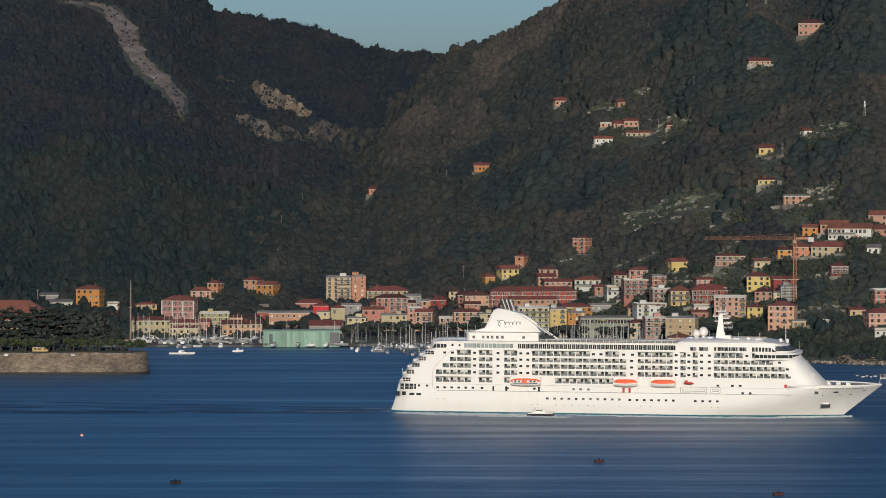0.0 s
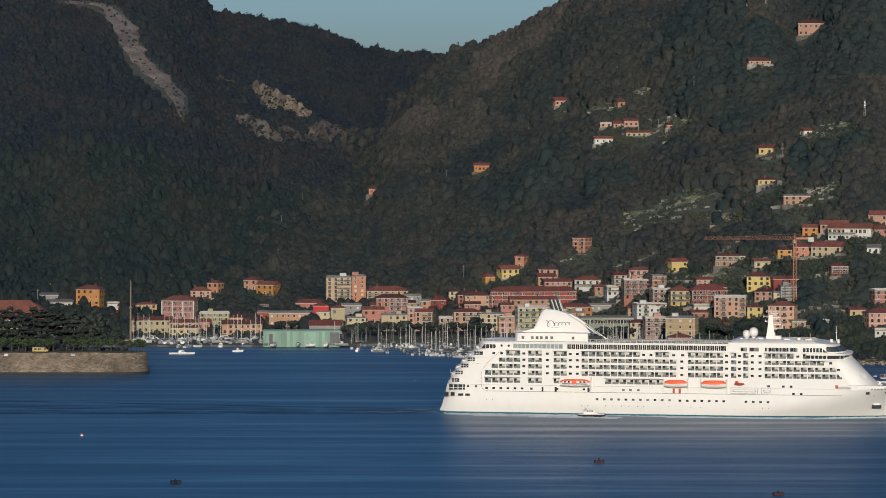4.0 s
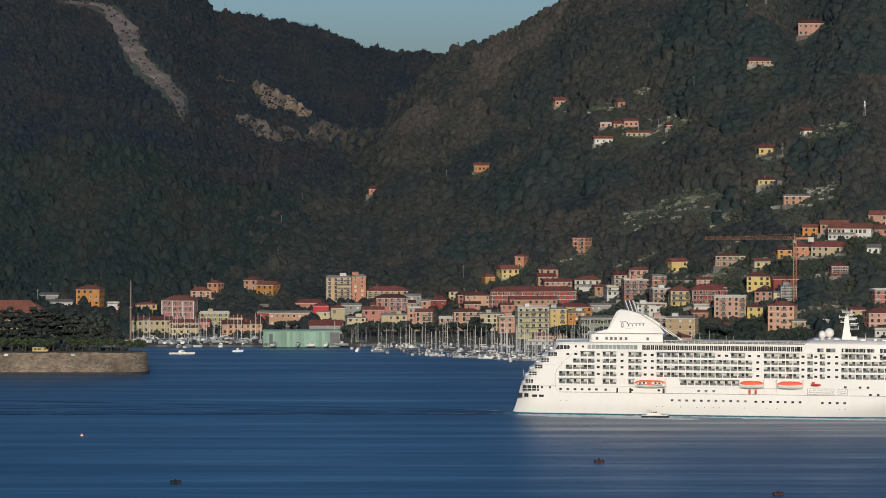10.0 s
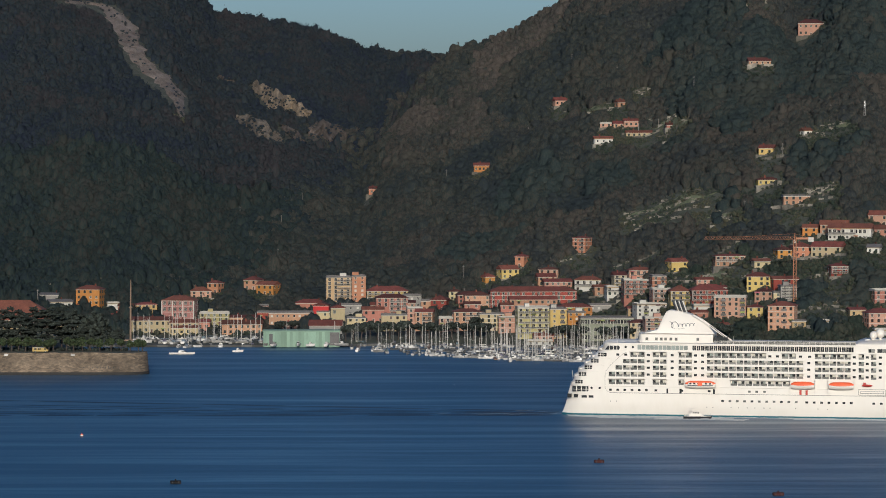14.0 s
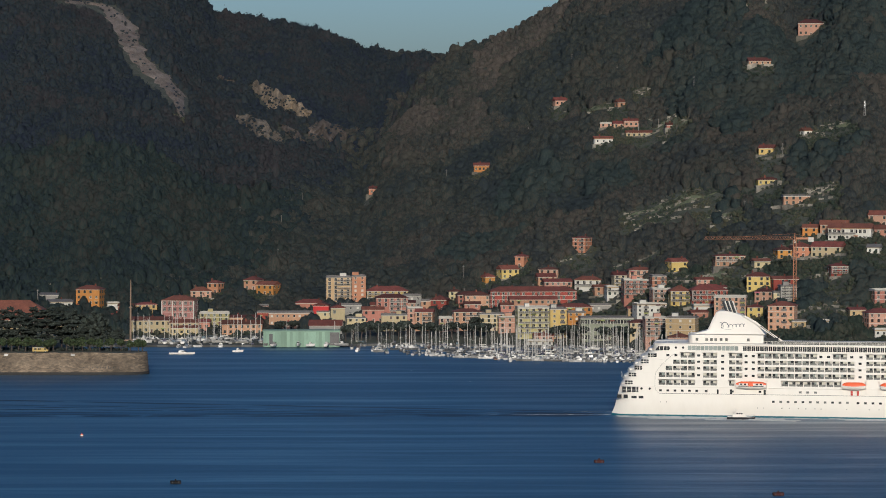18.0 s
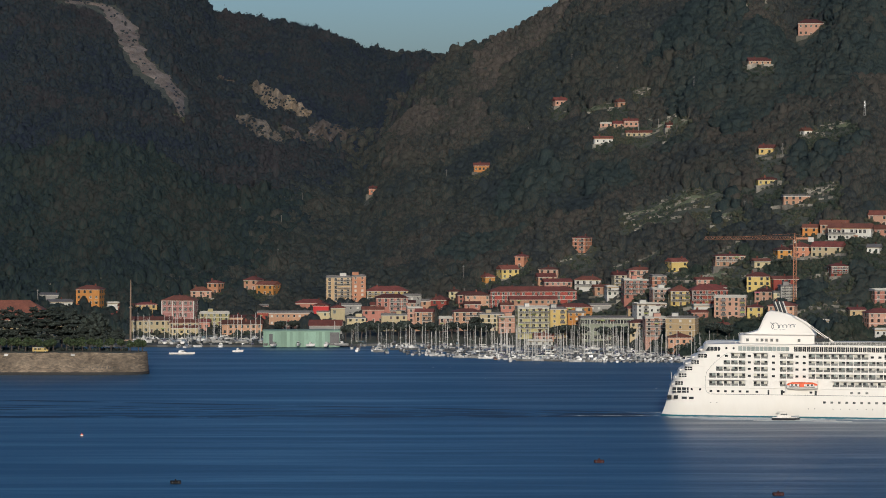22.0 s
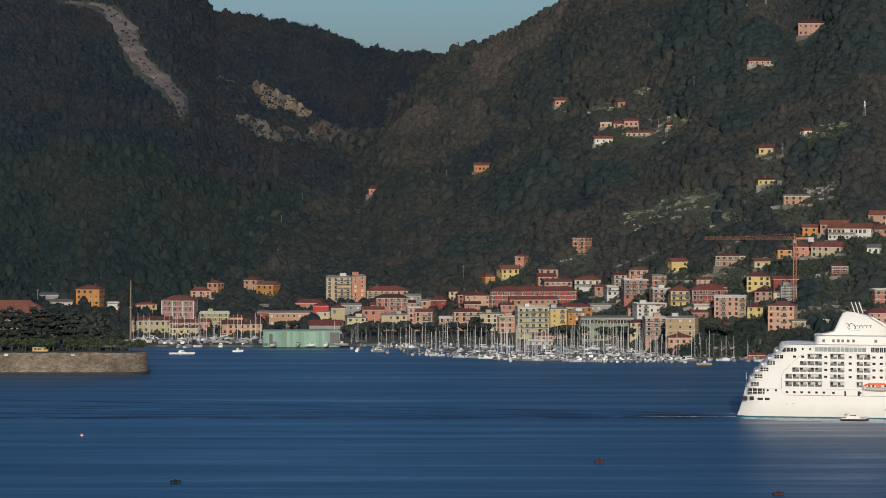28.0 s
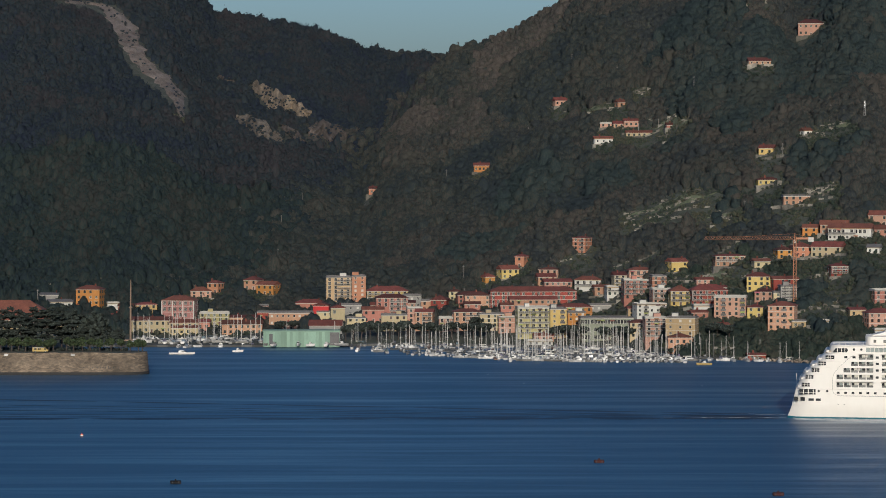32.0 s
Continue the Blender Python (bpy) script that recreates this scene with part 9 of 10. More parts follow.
sailboat(-105.1, 1628.1, 1.5, -93, 11.0, 16.0, 0)
motorboat(-105.6, 1655.3, 1.5, 77, 5.0)
motorboat(-150.3, 1604.3, 0.0, -102, 8.0)
sailboat(-145.1, 1606.1, 0.0, 67, 9.0, 13.5, 0)
motorboat(-138.5, 1610.4, 0.0, 194, 8.0)
motorboat(-132.9, 1613.2, 0.0, 167, 6.5)
sailboat(-127.1, 1614.7, 0.0, 92, 11.0, 16.0, 1)
motorboat(-124.2, 1620.5, 0.0, -66, 5.0)
motorboat(-114.4, 1614.3, 0.0, 1, 6.5)
sailboat(-109.4, 1616.1, 0.0, 103, 9.0, 13.5, 0)
motorboat(-104.1, 1618.2, 0.0, -100, 6.5)
motorboat(-99.9, 1609.8, 1.5, 74, 8.0)
motorboat(-95.8, 1602.4, 1.5, 68, 6.5)
sailboat(-89.8, 1609.7, 1.5, 10, 9.0, 13.5, 1)
sailboat(-84.1, 1613.7, 1.5, 8, 7.5, 11.0, 0)
motorboat(-82.3, 1603.9, 1.5, -97, 6.5)
motorboat(-75.2, 1600.3, 1.5, 8, 5.0)
motorboat(-71.0, 1621.2, 1.5, -108, 6.5)
motorboat(-66.1, 1602.0, 1.5, 84, 8.0)
sailboat(-62.5, 1608.8, 1.5, 12, 9.0, 13.5, 1)
motorboat(-57.8, 1606.0, 1.5, 175, 8.0)
sailboat(-57.8, 1637.5, 0.0, -110, 9.0, 13.5, 1)
sailboat(-51.5, 1595.3, 0.0, 91, 7.5, 11.0, 0)
sailboat(-49.6, 1627.7, 0.0, 184, 7.5, 11.0, 1)
sailboat(-48.1, 1626.0, 0.0, 190, 11.0, 16.0, 0)
sailboat(-44.3, 1620.0, 0.0, 83, 7.5, 11.0, 0)
motorboat(-39.2, 1587.0, 0.0, -79, 6.5)
sailboat(-36.6, 1612.7, 0.0, -97, 9.0, 13.5, 1)
motorboat(-34.4, 1594.6, 0.0, -103, 6.5)
motorboat(-31.0, 1604.3, 0.0, -90, 5.0)
sailboat(-28.6, 1631.3, 0.0, -106, 11.0, 16.0, 0)
motorboat(-25.4, 1609.7, 0.0, -80, 6.5)
sailboat(-21.1, 1606.3, 0.0, -95, 7.5, 11.0, 1)
sailboat(-19.7, 1601.4, 0.0, 5, 9.0, 13.5, 1)
motorboat(-16.2, 1634.4, 0.0, -90, 8.0)
sailboat(-11.7, 1625.7, 0.0, -106, 7.5, 11.0, 0)
sailboat(-10.1, 1608.8, 0.0, -91, 9.0, 13.5, 0)
motorboat(-37.7, 1572.2, 0.0, 187, 5.0)
sailboat(-35.0, 1569.9, 0.0, -13, 7.5, 11.0, 1)
motorboat(-33.2, 1596.7, 0.0, 68, 6.5)
sailboat(-31.3, 1560.6, 0.0, 97, 9.0, 13.5, 0)
motorboat(-29.7, 1613.9, 0.0, 98, 5.0)
motorboat(-26.4, 1603.0, 0.0, 86, 5.0)
sailboat(-23.5, 1575.6, 0.0, -93, 9.0, 13.5, 0)
motorboat(-22.8, 1600.0, 0.0, 61, 6.5)
sailboat(-20.8, 1598.4, 0.0, -95, 9.0, 13.5, 1)
sailboat(-18.4, 1605.3, 0.0, -4, 7.5, 11.0, 0)
sailboat(-15.6, 1597.0, 0.0, -113, 7.5, 11.0, 0)
motorboat(-13.4, 1571.3, 0.0, -80, 6.5)
motorboat(-10.4, 1615.7, 0.0, 188, 5.0)
sailboat(-8.4, 1556.5, 0.0, -80, 7.5, 11.0, 1)
sailboat(-6.5, 1574.8, 0.0, -75, 7.5, 11.0, 0)
sailboat(-3.6, 1573.6, 0.0, -109, 9.0, 13.5, 0)
motorboat(-1.5, 1594.9, 0.0, 3, 6.5)
sailboat(1.1, 1613.0, 0.0, -82, 11.0, 16.0, 1)
sailboat(-3.2, 1536.3, 0.0, 173, 9.0, 13.5, 0)
sailboat(-2.0, 1542.6, 0.0, -72, 9.0, 13.5, 0)
sailboat(-0.2, 1578.3, 0.0, 80, 11.0, 16.0, 0)
sailboat(1.5, 1594.1, 0.0, -12, 11.0, 16.0, 0)
sailboat(2.5, 1578.7, 0.0, -94, 9.0, 13.5, 0)
motorboat(4.7, 1612.5, 0.0, 86, 6.5)
motorboat(5.7, 1535.2, 0.0, 77, 8.0)
sailboat(8.2, 1620.1, 0.0, 93, 9.0, 13.5, 0)
sailboat(8.2, 1530.5, 0.0, 79, 11.0, 16.0, 1)
motorboat(10.2, 1571.0, 0.0, 67, 8.0)
sailboat(12.4, 1602.5, 0.0, -86, 7.5, 11.0, 0)
sailboat(13.9, 1582.5, 0.0, -106, 11.0, 16.0, 1)
sailboat(14.8, 1559.5, 0.0, -77, 9.0, 13.5, 0)
sailboat(17.1, 1551.7, 0.0, -92, 9.0, 13.5, 1)
sailboat(18.5, 1590.1, 0.0, -99, 9.0, 13.5, 1)
sailboat(19.6, 1522.1, 0.0, -89, 7.5, 11.0, 0)
sailboat(21.1, 1569.0, 0.0, 68, 9.0, 13.5, 0)
sailboat(23.6, 1593.9, 0.0, -1, 9.0, 13.5, 1)
motorboat(23.9, 1538.0, 0.0, -76, 8.0)
sailboat(25.9, 1558.6, 0.0, -3, 9.0, 13.5, 0)
sailboat(28.8, 1591.4, 0.0, 74, 7.5, 11.0, 1)
motorboat(30.5, 1610.9, 0.0, -84, 8.0)
motorboat(31.0, 1602.0, 0.0, 61, 8.0)
sailboat(32.6, 1572.5, 0.0, -84, 7.5, 11.0, 0)
sailboat(35.1, 1607.3, 0.0, -11, 11.0, 16.0, 0)
sailboat(34.7, 1528.6, 0.0, -84, 11.0, 16.0, 0)
sailboat(28.0, 1593.8, 0.0, -102, 11.0, 16.0, 1)
sailboat(28.2, 1549.6, 0.0, -92, 7.5, 11.0, 1)
sailboat(29.3, 1512.0, 0.0, 94, 7.5, 11.0, 1)
sailboat(32.7, 1606.8, 0.0, -88, 7.5, 11.0, 1)
sailboat(32.6, 1542.0, 0.0, 185, 11.0, 16.0, 0)
sailboat(34.9, 1600.6, 0.0, -88, 11.0, 16.0, 1)
sailboat(34.7, 1517.8, 0.0, 87, 9.0, 13.5, 1)
sailboat(35.7, 1517.5, 0.0, 69, 7.5, 11.0, 1)
sailboat(37.8, 1537.5, 0.0, -90, 7.5, 11.0, 1)
sailboat(40.2, 1560.0, 0.0, -83, 11.0, 16.0, 0)
sailboat(40.0, 1527.3, 0.0, -98, 11.0, 16.0, 0)
sailboat(42.8, 1553.6, 0.0, -102, 11.0, 16.0, 0)
sailboat(43.0, 1512.6, 0.0, -3, 9.0, 13.5, 1)
sailboat(46.0, 1591.6, 0.0, -112, 7.5, 11.0, 1)
sailboat(46.3, 1563.7, 0.0, -99, 9.0, 13.5, 1)
motorboat(47.4, 1558.9, 0.0, -74, 8.0)
sailboat(47.6, 1497.2, 0.0, -99, 7.5, 11.0, 1)
sailboat(49.9, 1539.8, 0.0, -94, 9.0, 13.5, 1)
sailboat(49.9, 1497.7, 0.0, 180, 11.0, 16.0, 0)
sailboat(50.9, 1503.8, 0.0, 182, 11.0, 16.0, 1)
sailboat(54.7, 1562.6, 0.0, -76, 7.5, 11.0, 1)
motorboat(57.5, 1600.0, 0.0, 91, 8.0)
sailboat(54.9, 1506.6, 0.0, -110, 11.0, 16.0, 1)
sailboat(59.9, 1597.3, 0.0, -101, 9.0, 13.5, 1)
sailboat(58.9, 1522.0, 0.0, 185, 9.0, 13.5, 1)
sailboat(62.2, 1567.3, 0.0, 87, 11.0, 16.0, 1)
sailboat(64.6, 1601.4, 0.0, 71, 9.0, 13.5, 0)
sailboat(62.4, 1517.5, 0.0, -8, 9.0, 13.5, 0)
sailboat(63.9, 1514.4, 0.0, 8, 9.0, 13.5, 1)
sailboat(64.2, 1493.6, 0.0, -107, 9.0, 13.5, 0)
sailboat(65.5, 1499.5, 0.0, -92, 9.0, 13.5, 1)
motorboat(69.0, 1552.6, 0.0, 166, 6.5)
sailboat(73.1, 1602.2, 0.0, -79, 11.0, 16.0, 0)
motorboat(73.6, 1590.2, 0.0, -92, 8.0)
motorboat(73.6, 1562.5, 0.0, -10, 5.0)
sailboat(71.9, 1503.2, 0.0, 93, 11.0, 16.0, 1)
sailboat(78.4, 1593.1, 0.0, 77, 11.0, 16.0, 0)
sailboat(75.3, 1521.0, 0.0, -86, 7.5, 11.0, 0)
sailboat(79.8, 1585.9, 0.0, 97, 11.0, 16.0, 0)
sailboat(83.1, 1605.3, 0.0, -69, 11.0, 16.0, 0)
sailboat(79.2, 1512.0, 0.0, 91, 11.0, 16.0, 1)
sailboat(84.6, 1589.7, 0.0, 188, 7.5, 11.0, 1)
sailboat(83.8, 1543.7, 0.0, 1, 9.0, 13.5, 0)
sailboat(84.4, 1543.2, 0.0, 84, 7.5, 11.0, 0)
motorboat(85.0, 1519.8, 0.0, -105, 8.0)
sailboat(86.7, 1527.6, 0.0, 76, 9.0, 13.5, 0)
sailboat(87.0, 1506.4, 0.0, 86, 9.0, 13.5, 1)
sailboat(91.3, 1563.6, 0.0, -85, 9.0, 13.5, 1)
sailboat(94.5, 1597.4, 0.0, 4, 7.5, 11.0, 1)
sailboat(93.2, 1554.4, 0.0, -93, 11.0, 16.0, 0)
sailboat(97.6, 1592.4, 0.0, 72, 9.0, 13.5, 1)
sailboat(96.6, 1566.8, 0.0, 74, 9.0, 13.5, 1)
sailboat(99.0, 1575.5, 0.0, -76, 7.5, 11.0, 0)
sailboat(100.1, 1579.3, 0.0, 171, 7.5, 11.0, 0)
motorboat(99.1, 1529.5, 0.0, -110, 8.0)
sailboat(102.8, 1571.6, 0.0, -82, 9.0, 13.5, 0)
sailboat(106.5, 1611.0, 0.0, 173, 7.5, 11.0, 1)
sailboat(107.0, 1597.5, 0.0, -66, 7.5, 11.0, 0)
motorboat(109.5, 1607.6, 0.0, 102, 6.5)
sailboat(108.8, 1587.3, 0.0, -5, 9.0, 13.5, 1)
sailboat(35.3, 1491.2, 0.0, 96, 7.5, 11.0, 1)
sailboat(41.0, 1555.2, 0.0, -91, 11.0, 16.0, 1)
sailboat(40.5, 1502.0, 0.0, -107, 7.5, 11.0, 1)
sailboat(43.2, 1496.2, 0.0, -11, 9.0, 13.5, 0)
sailboat(45.7, 1519.6, 0.0, -85, 9.0, 13.5, 0)
sailboat(49.0, 1517.2, 0.0, 84, 7.5, 11.0, 0)
motorboat(50.5, 1512.8, 0.0, 182, 6.5)
sailboat(54.5, 1542.3, 0.0, 80, 9.0, 13.5, 0)
sailboat(57.1, 1542.3, 0.0, 180, 11.0, 16.0, 1)
motorboat(60.0, 1548.6, 0.0, -81, 8.0)
sailboat(62.7, 1543.4, 0.0, -84, 7.5, 11.0, 1)
sailboat(63.1, 1501.7, 0.0, 94, 9.0, 13.5, 0)
motorboat(69.7, 1571.7, 0.0, -91, 6.5)
sailboat(70.6, 1558.7, 0.0, 80, 9.0, 13.5, 1)
sailboat(73.1, 1567.7, 0.0, -103, 11.0, 16.0, 0)
motorboat(76.2, 1560.2, 0.0, -94, 5.0)
sailboat(74.8, 1495.3, 0.0, -96, 9.0, 13.5, 1)
sailboat(80.0, 1541.5, 0.0, 180, 11.0, 16.0, 0)
motorboat(81.3, 1498.9, 0.0, 81, 6.5)
motorboat(85.4, 1556.0, 0.0, -91, 6.5)
sailboat(86.1, 1523.0, 0.0, -10, 9.0, 13.5, 0)
sailboat(90.4, 1532.4, 0.0, 176, 9.0, 13.5, 1)
sailboat(94.3, 1564.3, 0.0, -84, 11.0, 16.0, 1)
sailboat(94.9, 1535.7, 0.0, 7, 7.5, 11.0, 0)
sailboat(98.3, 1553.5, 0.0, -93, 11.0, 16.0, 1)
motorboat(97.9, 1495.6, 0.0, -68, 5.0)
motorboat(105.2, 1566.8, 0.0, -4, 6.5)
sailboat(104.3, 1519.2, 0.0, 191, 9.0, 13.5, 1)
sailboat(108.2, 1540.4, 0.0, 192, 11.0, 16.0, 1)
motorboat(107.3, 1494.8, 0.0, 6, 8.0)
sailboat(111.6, 1515.2, 0.0, -91, 7.5, 11.0, 1)
sailboat(114.4, 1530.0, 0.0, -92, 9.0, 13.5, 0)
motorboat(120.1, 1549.5, 0.0, -86, 6.5)
sailboat(121.3, 1552.0, 0.0, 180, 7.5, 11.0, 1)
sailboat(99.7, 1512.7, 0.0, 100, 7.5, 11.0, 0)
motorboat(103.1, 1524.4, 0.0, 81, 5.0)
sailboat(103.7, 1509.5, 0.0, -110, 11.0, 16.0, 1)
sailboat(104.0, 1491.1, 0.0, -82, 11.0, 16.0, 0)
sailboat(107.1, 1515.9, 0.0, 96, 11.0, 16.0, 1)
sailboat(109.5, 1519.2, 0.0, -71, 9.0, 13.5, 0)
sailboat(112.8, 1525.4, 0.0, 180, 9.0, 13.5, 1)
sailboat(114.7, 1523.1, 0.0, -101, 11.0, 16.0, 0)
sailboat(115.8, 1527.3, 0.0, 91, 7.5, 11.0, 1)
sailboat(115.4, 1491.2, 0.0, -93, 9.0, 13.5, 1)
sailboat(119.8, 1520.7, 0.0, 13, 11.0, 16.0, 0)
motorboat(121.8, 1521.6, 0.0, 14, 5.0)
sailboat(123.4, 1511.5, 0.0, 93, 7.5, 11.0, 1)
sailboat(124.4, 1504.1, 0.0, -80, 11.0, 16.0, 0)
sailboat(127.1, 1519.2, 0.0, 82, 7.5, 11.0, 0)
motorboat(128.8, 1523.1, 0.0, -106, 6.5)
sailboat(131.7, 1523.5, 0.0, -93, 7.5, 11.0, 1)
sailboat(130.9, 1496.8, 0.0, -12, 11.0, 16.0, 1)
sailboat(134.4, 1507.3, 0.0, -90, 11.0, 16.0, 0)
motorboat(138.2, 1526.4, 0.0, -67, 8.0)
sailboat(139.0, 1525.7, 0.0, 98, 9.0, 13.5, 1)
motorboat(141.0, 1516.2, 0.0, 69, 8.0)
sailboat(31.6, 1521.2, 0.0, 78, 11.0, 16.0, 0)
sailboat(33.9, 1508.3, 0.0, 83, 11.0, 16.0, 0)
sailboat(39.6, 1527.5, 0.0, -87, 11.0, 16.0, 1)
sailboat(41.9, 1547.4, 0.0, -80, 11.0, 16.0, 1)
sailboat(44.6, 1498.1, 0.0, -8, 11.0, 16.0, 1)
sailboat(51.5, 1516.3, 0.0, 192, 11.0, 16.0, 0)
sailboat(53.0, 1520.6, 0.0, 89, 11.0, 16.0, 0)
sailboat(56.1, 1513.6, 0.0, 77, 11.0, 16.0, 0)
sailboat(63.7, 1544.5, 0.0, -90, 9.0, 13.5, 1)
sailboat(69.5, 1586.8, 0.0, 82, 9.0, 13.5, 0)
sailboat(68.5, 1515.1, 0.0, -76, 11.0, 16.0, 0)
sailboat(76.7, 1584.5, 0.0, -106, 11.0, 16.0, 1)
sailboat(75.3, 1503.4, 0.0, 76, 11.0, 16.0, 1)
sailboat(82.7, 1554.2, 0.0, -74, 9.0, 13.5, 1)
sailboat(84.0, 1516.9, 0.0, -99, 11.0, 16.0, 1)
sailboat(89.8, 1573.1, 0.0, 104, 11.0, 16.0, 0)
sailboat(97.1, 1586.6, 0.0, 78, 9.0, 13.5, 1)
sailboat(97.9, 1530.8, 0.0, -97, 11.0, 16.0, 1)
sailboat(103.8, 1576.2, 0.0, -108, 11.0, 16.0, 0)
sailboat(105.4, 1540.3, 0.0, 6, 9.0, 13.5, 0)
sailboat(112.8, 1580.0, 0.0, 78, 11.0, 16.0, 1)
sailboat(114.8, 1579.9, 0.0, -94, 11.0, 16.0, 0)
sailboat(113.8, 1496.6, 0.0, -88, 9.0, 13.5, 0)
sailboat(120.6, 1531.1, 0.0, -68, 9.0, 13.5, 0)
motorboat(136.1, 1493.7, 0.0, -98, 6.5)
sailboat(141.6, 1498.3, 0.0, -105, 11.0, 16.0, 0)
sailboat(147.8, 1500.3, 0.0, 71, 7.5, 11.0, 0)
sailboat(149.6, 1498.1, 0.0, -4, 9.0, 13.5, 0)
sailboat(153.8, 1493.5, 0.0, -88, 9.0, 13.5, 1)
sailboat(160.9, 1491.8, 0.0, -75, 7.5, 11.0, 1)
motorboat(165.0, 1495.5, 0.0, 100, 5.0)
motorboat(167.1, 1492.5, 0.0, -12, 5.0)
motorboat(172.1, 1491.3, 0.0, 65, 5.0)
sailboat(177.1, 1484.2, 0.0, -82, 7.5, 11.0, 1)
sailboat(181.9, 1490.4, 0.0, 169, 7.5, 11.0, 1)
sailboat(187.7, 1486.9, 0.0, -92, 7.5, 11.0, 1)
motorboat(9.4, 1523.1, 0, -8, 8.0)
motorboat(12.8, 1523.0, 0, 175, 6.5)
motorboat(16.1, 1522.5, 0, 10, 9.5)
motorboat(19.3, 1519.3, 0, 181, 8.0)
motorboat(23.1, 1515.5, 0, -3, 8.0)
motorboat(27.5, 1517.1, 0, 1, 6.5)
motorboat(29.9, 1517.9, 0, -7, 9.5)
motorboat(33.7, 1512.7, 0, 10, 8.0)
motorboat(38.0, 1508.2, 0, 186, 8.0)
motorboat(40.8, 1505.4, 0, 173, 8.0)
motorboat(45.1, 1506.4, 0, -0, 8.0)
motorboat(48.1, 1501.3, 0, 183, 8.0)
motorboat(52.5, 1502.1, 0, 180, 6.5)
motorboat(56.0, 1496.9, 0, 8, 9.5)
motorboat(58.3, 1494.7, 0, 176, 9.5)
motorboat(62.9, 1495.0, 0, 176, 6.5)
motorboat(65.9, 1495.0, 0, 6, 8.0)
motorboat(69.6, 1489.0, 0, 10, 6.5)
motorboat(72.1, 1491.1, 0, 182, 9.5)
motorboat(77.4, 1495.8, 0, 7, 6.5)
motorboat(80.5, 1488.6, 0, -2, 9.5)
motorboat(84.4, 1496.3, 0, 173, 9.5)
motorboat(86.6, 1495.8, 0, -9, 9.5)
motorboat(91.7, 1493.5, 0, 6, 6.5)
motorboat(94.9, 1492.2, 0, -2, 6.5)
motorboat(98.7, 1494.6, 0, -10, 9.5)
motorboat(101.7, 1490.3, 0, 177, 6.5)
motorboat(104.9, 1492.0, 0, 8, 8.0)
motorboat(109.3, 1490.7, 0, 189, 6.5)
motorboat(112.8, 1494.0, 0, -10, 6.5)
motorboat(115.8, 1490.0, 0, 180, 6.5)
motorboat(120.4, 1493.8, 0, 182, 8.0)
motorboat(123.3, 1490.7, 0, 3, 8.0)
motorboat(126.2, 1495.4, 0, -1, 6.5)
motorboat(-143.5, 1550.5, 0, 3, 14.0, colour='bright')
motorboat(-114.1, 1569.3, 0, 10, 6.0, colour='bright')
motorboat(-47.6, 1574.0, 0, 80, 6.0, colour='bright')
motorboat(135.8, 1467.1, 0, 185, 8.0, colour='yellow')
motorboat(185.7, 1492.4, 0, 0, 8.0)
buoy(-138.5, 1081.2, 'small')
buoy(-87.3, 919.7, 'dark')
buoy(54.5, 984.5, 'float')
buoy(105.5, 886.6, 'float')
tree(-219.9, 1404.0, 10.9, 7.1)
tree(-215.2, 1406.5, 10.9, 7.8)
tree(-212.0, 1409.0, 10.9, 7.7)
tree(-207.8, 1404.0, 10.9, 7.8)
tree(-204.5, 1406.5, 10.9, 6.6)
tree(-202.6, 1409.0, 10.9, 7.0)
tree(-196.3, 1404.0, 10.9, 6.7)
tree(-194.1, 1406.5, 10.9, 7.2)
tree(-188.0, 1409.0, 10.9, 7.2)
tree(-183.6, 1404.0, 10.9, 7.5)
tree(-179.7, 1406.5, 10.9, 7.4)
tree(-176.1, 1409.0, 10.9, 6.7)
tree(-170.7, 1404.0, 10.9, 6.9)
tree(-165.4, 1406.5, 10.9, 7.1)
tree(-160.9, 1409.0, 10.9, 6.3)
tree(-155.8, 1404.0, 10.9, 6.4)
tree(-151.9, 1406.5, 10.9, 6.9)
tree(-150.1, 1409.0, 10.9, 6.5)
tree(-227.5, 1424.0, 10.9, 20.2, 'cedar')
tree(-220.0, 1428.0, 10.9, 21.0, 'cedar')
tree(-212.6, 1422.0, 10.9, 20.0, 'cedar')
tree(-206.4, 1430.0, 10.9, 21.0, 'cedar')
tree(-199.8, 1424.0, 10.9, 21.6, 'cedar')
tree(-193.6, 1432.0, 10.9, 22.0, 'cedar')
tree(-187.4, 1425.0, 10.9, 20.4, 'cedar')
tree(-179.6, 1428.0, 10.9, 20.6, 'holm')
tree(-172.8, 1424.0, 10.9, 20.0, 'holm')
tree(-167.4, 1429.0, 10.9, 12.0, 'holm')
tree(-56.2, 1631.5, 2.4, 9.2, 'pine')
tree(-52.0, 1634.0, 2.6, 10.2, 'pine')
tree(-47.1, 1633.0, 2.3, 9.7, 'pine')
tree(-42.4, 1640.5, 2.8, 10.2, 'pine')
tree(-38.0, 1637.0, 2.4, 9.2, 'pine')
tree(-30.9, 1640.5, 2.5, 10.2, 'pine')
tree(-25.9, 1640.0, 2.2, 10.2, 'pine')
tree(-20.4, 1645.0, 2.6, 10.7, 'pine')
tree(-12.8, 1640.5, 2.5, 9.7, 'pine')
tree(-7.9, 1640.5, 2.8, 10.2, 'pine')
tree(-1.3, 1633.0, 2.3, 9.2, 'pine')
tree(5.2, 1634.0, 2.9, 10.2, 'pine')
tree(12.4, 1628.5, 2.6, 10.2, 'pine')
tree(21.5, 1623.5, 2.6, 11.2, 'pine')
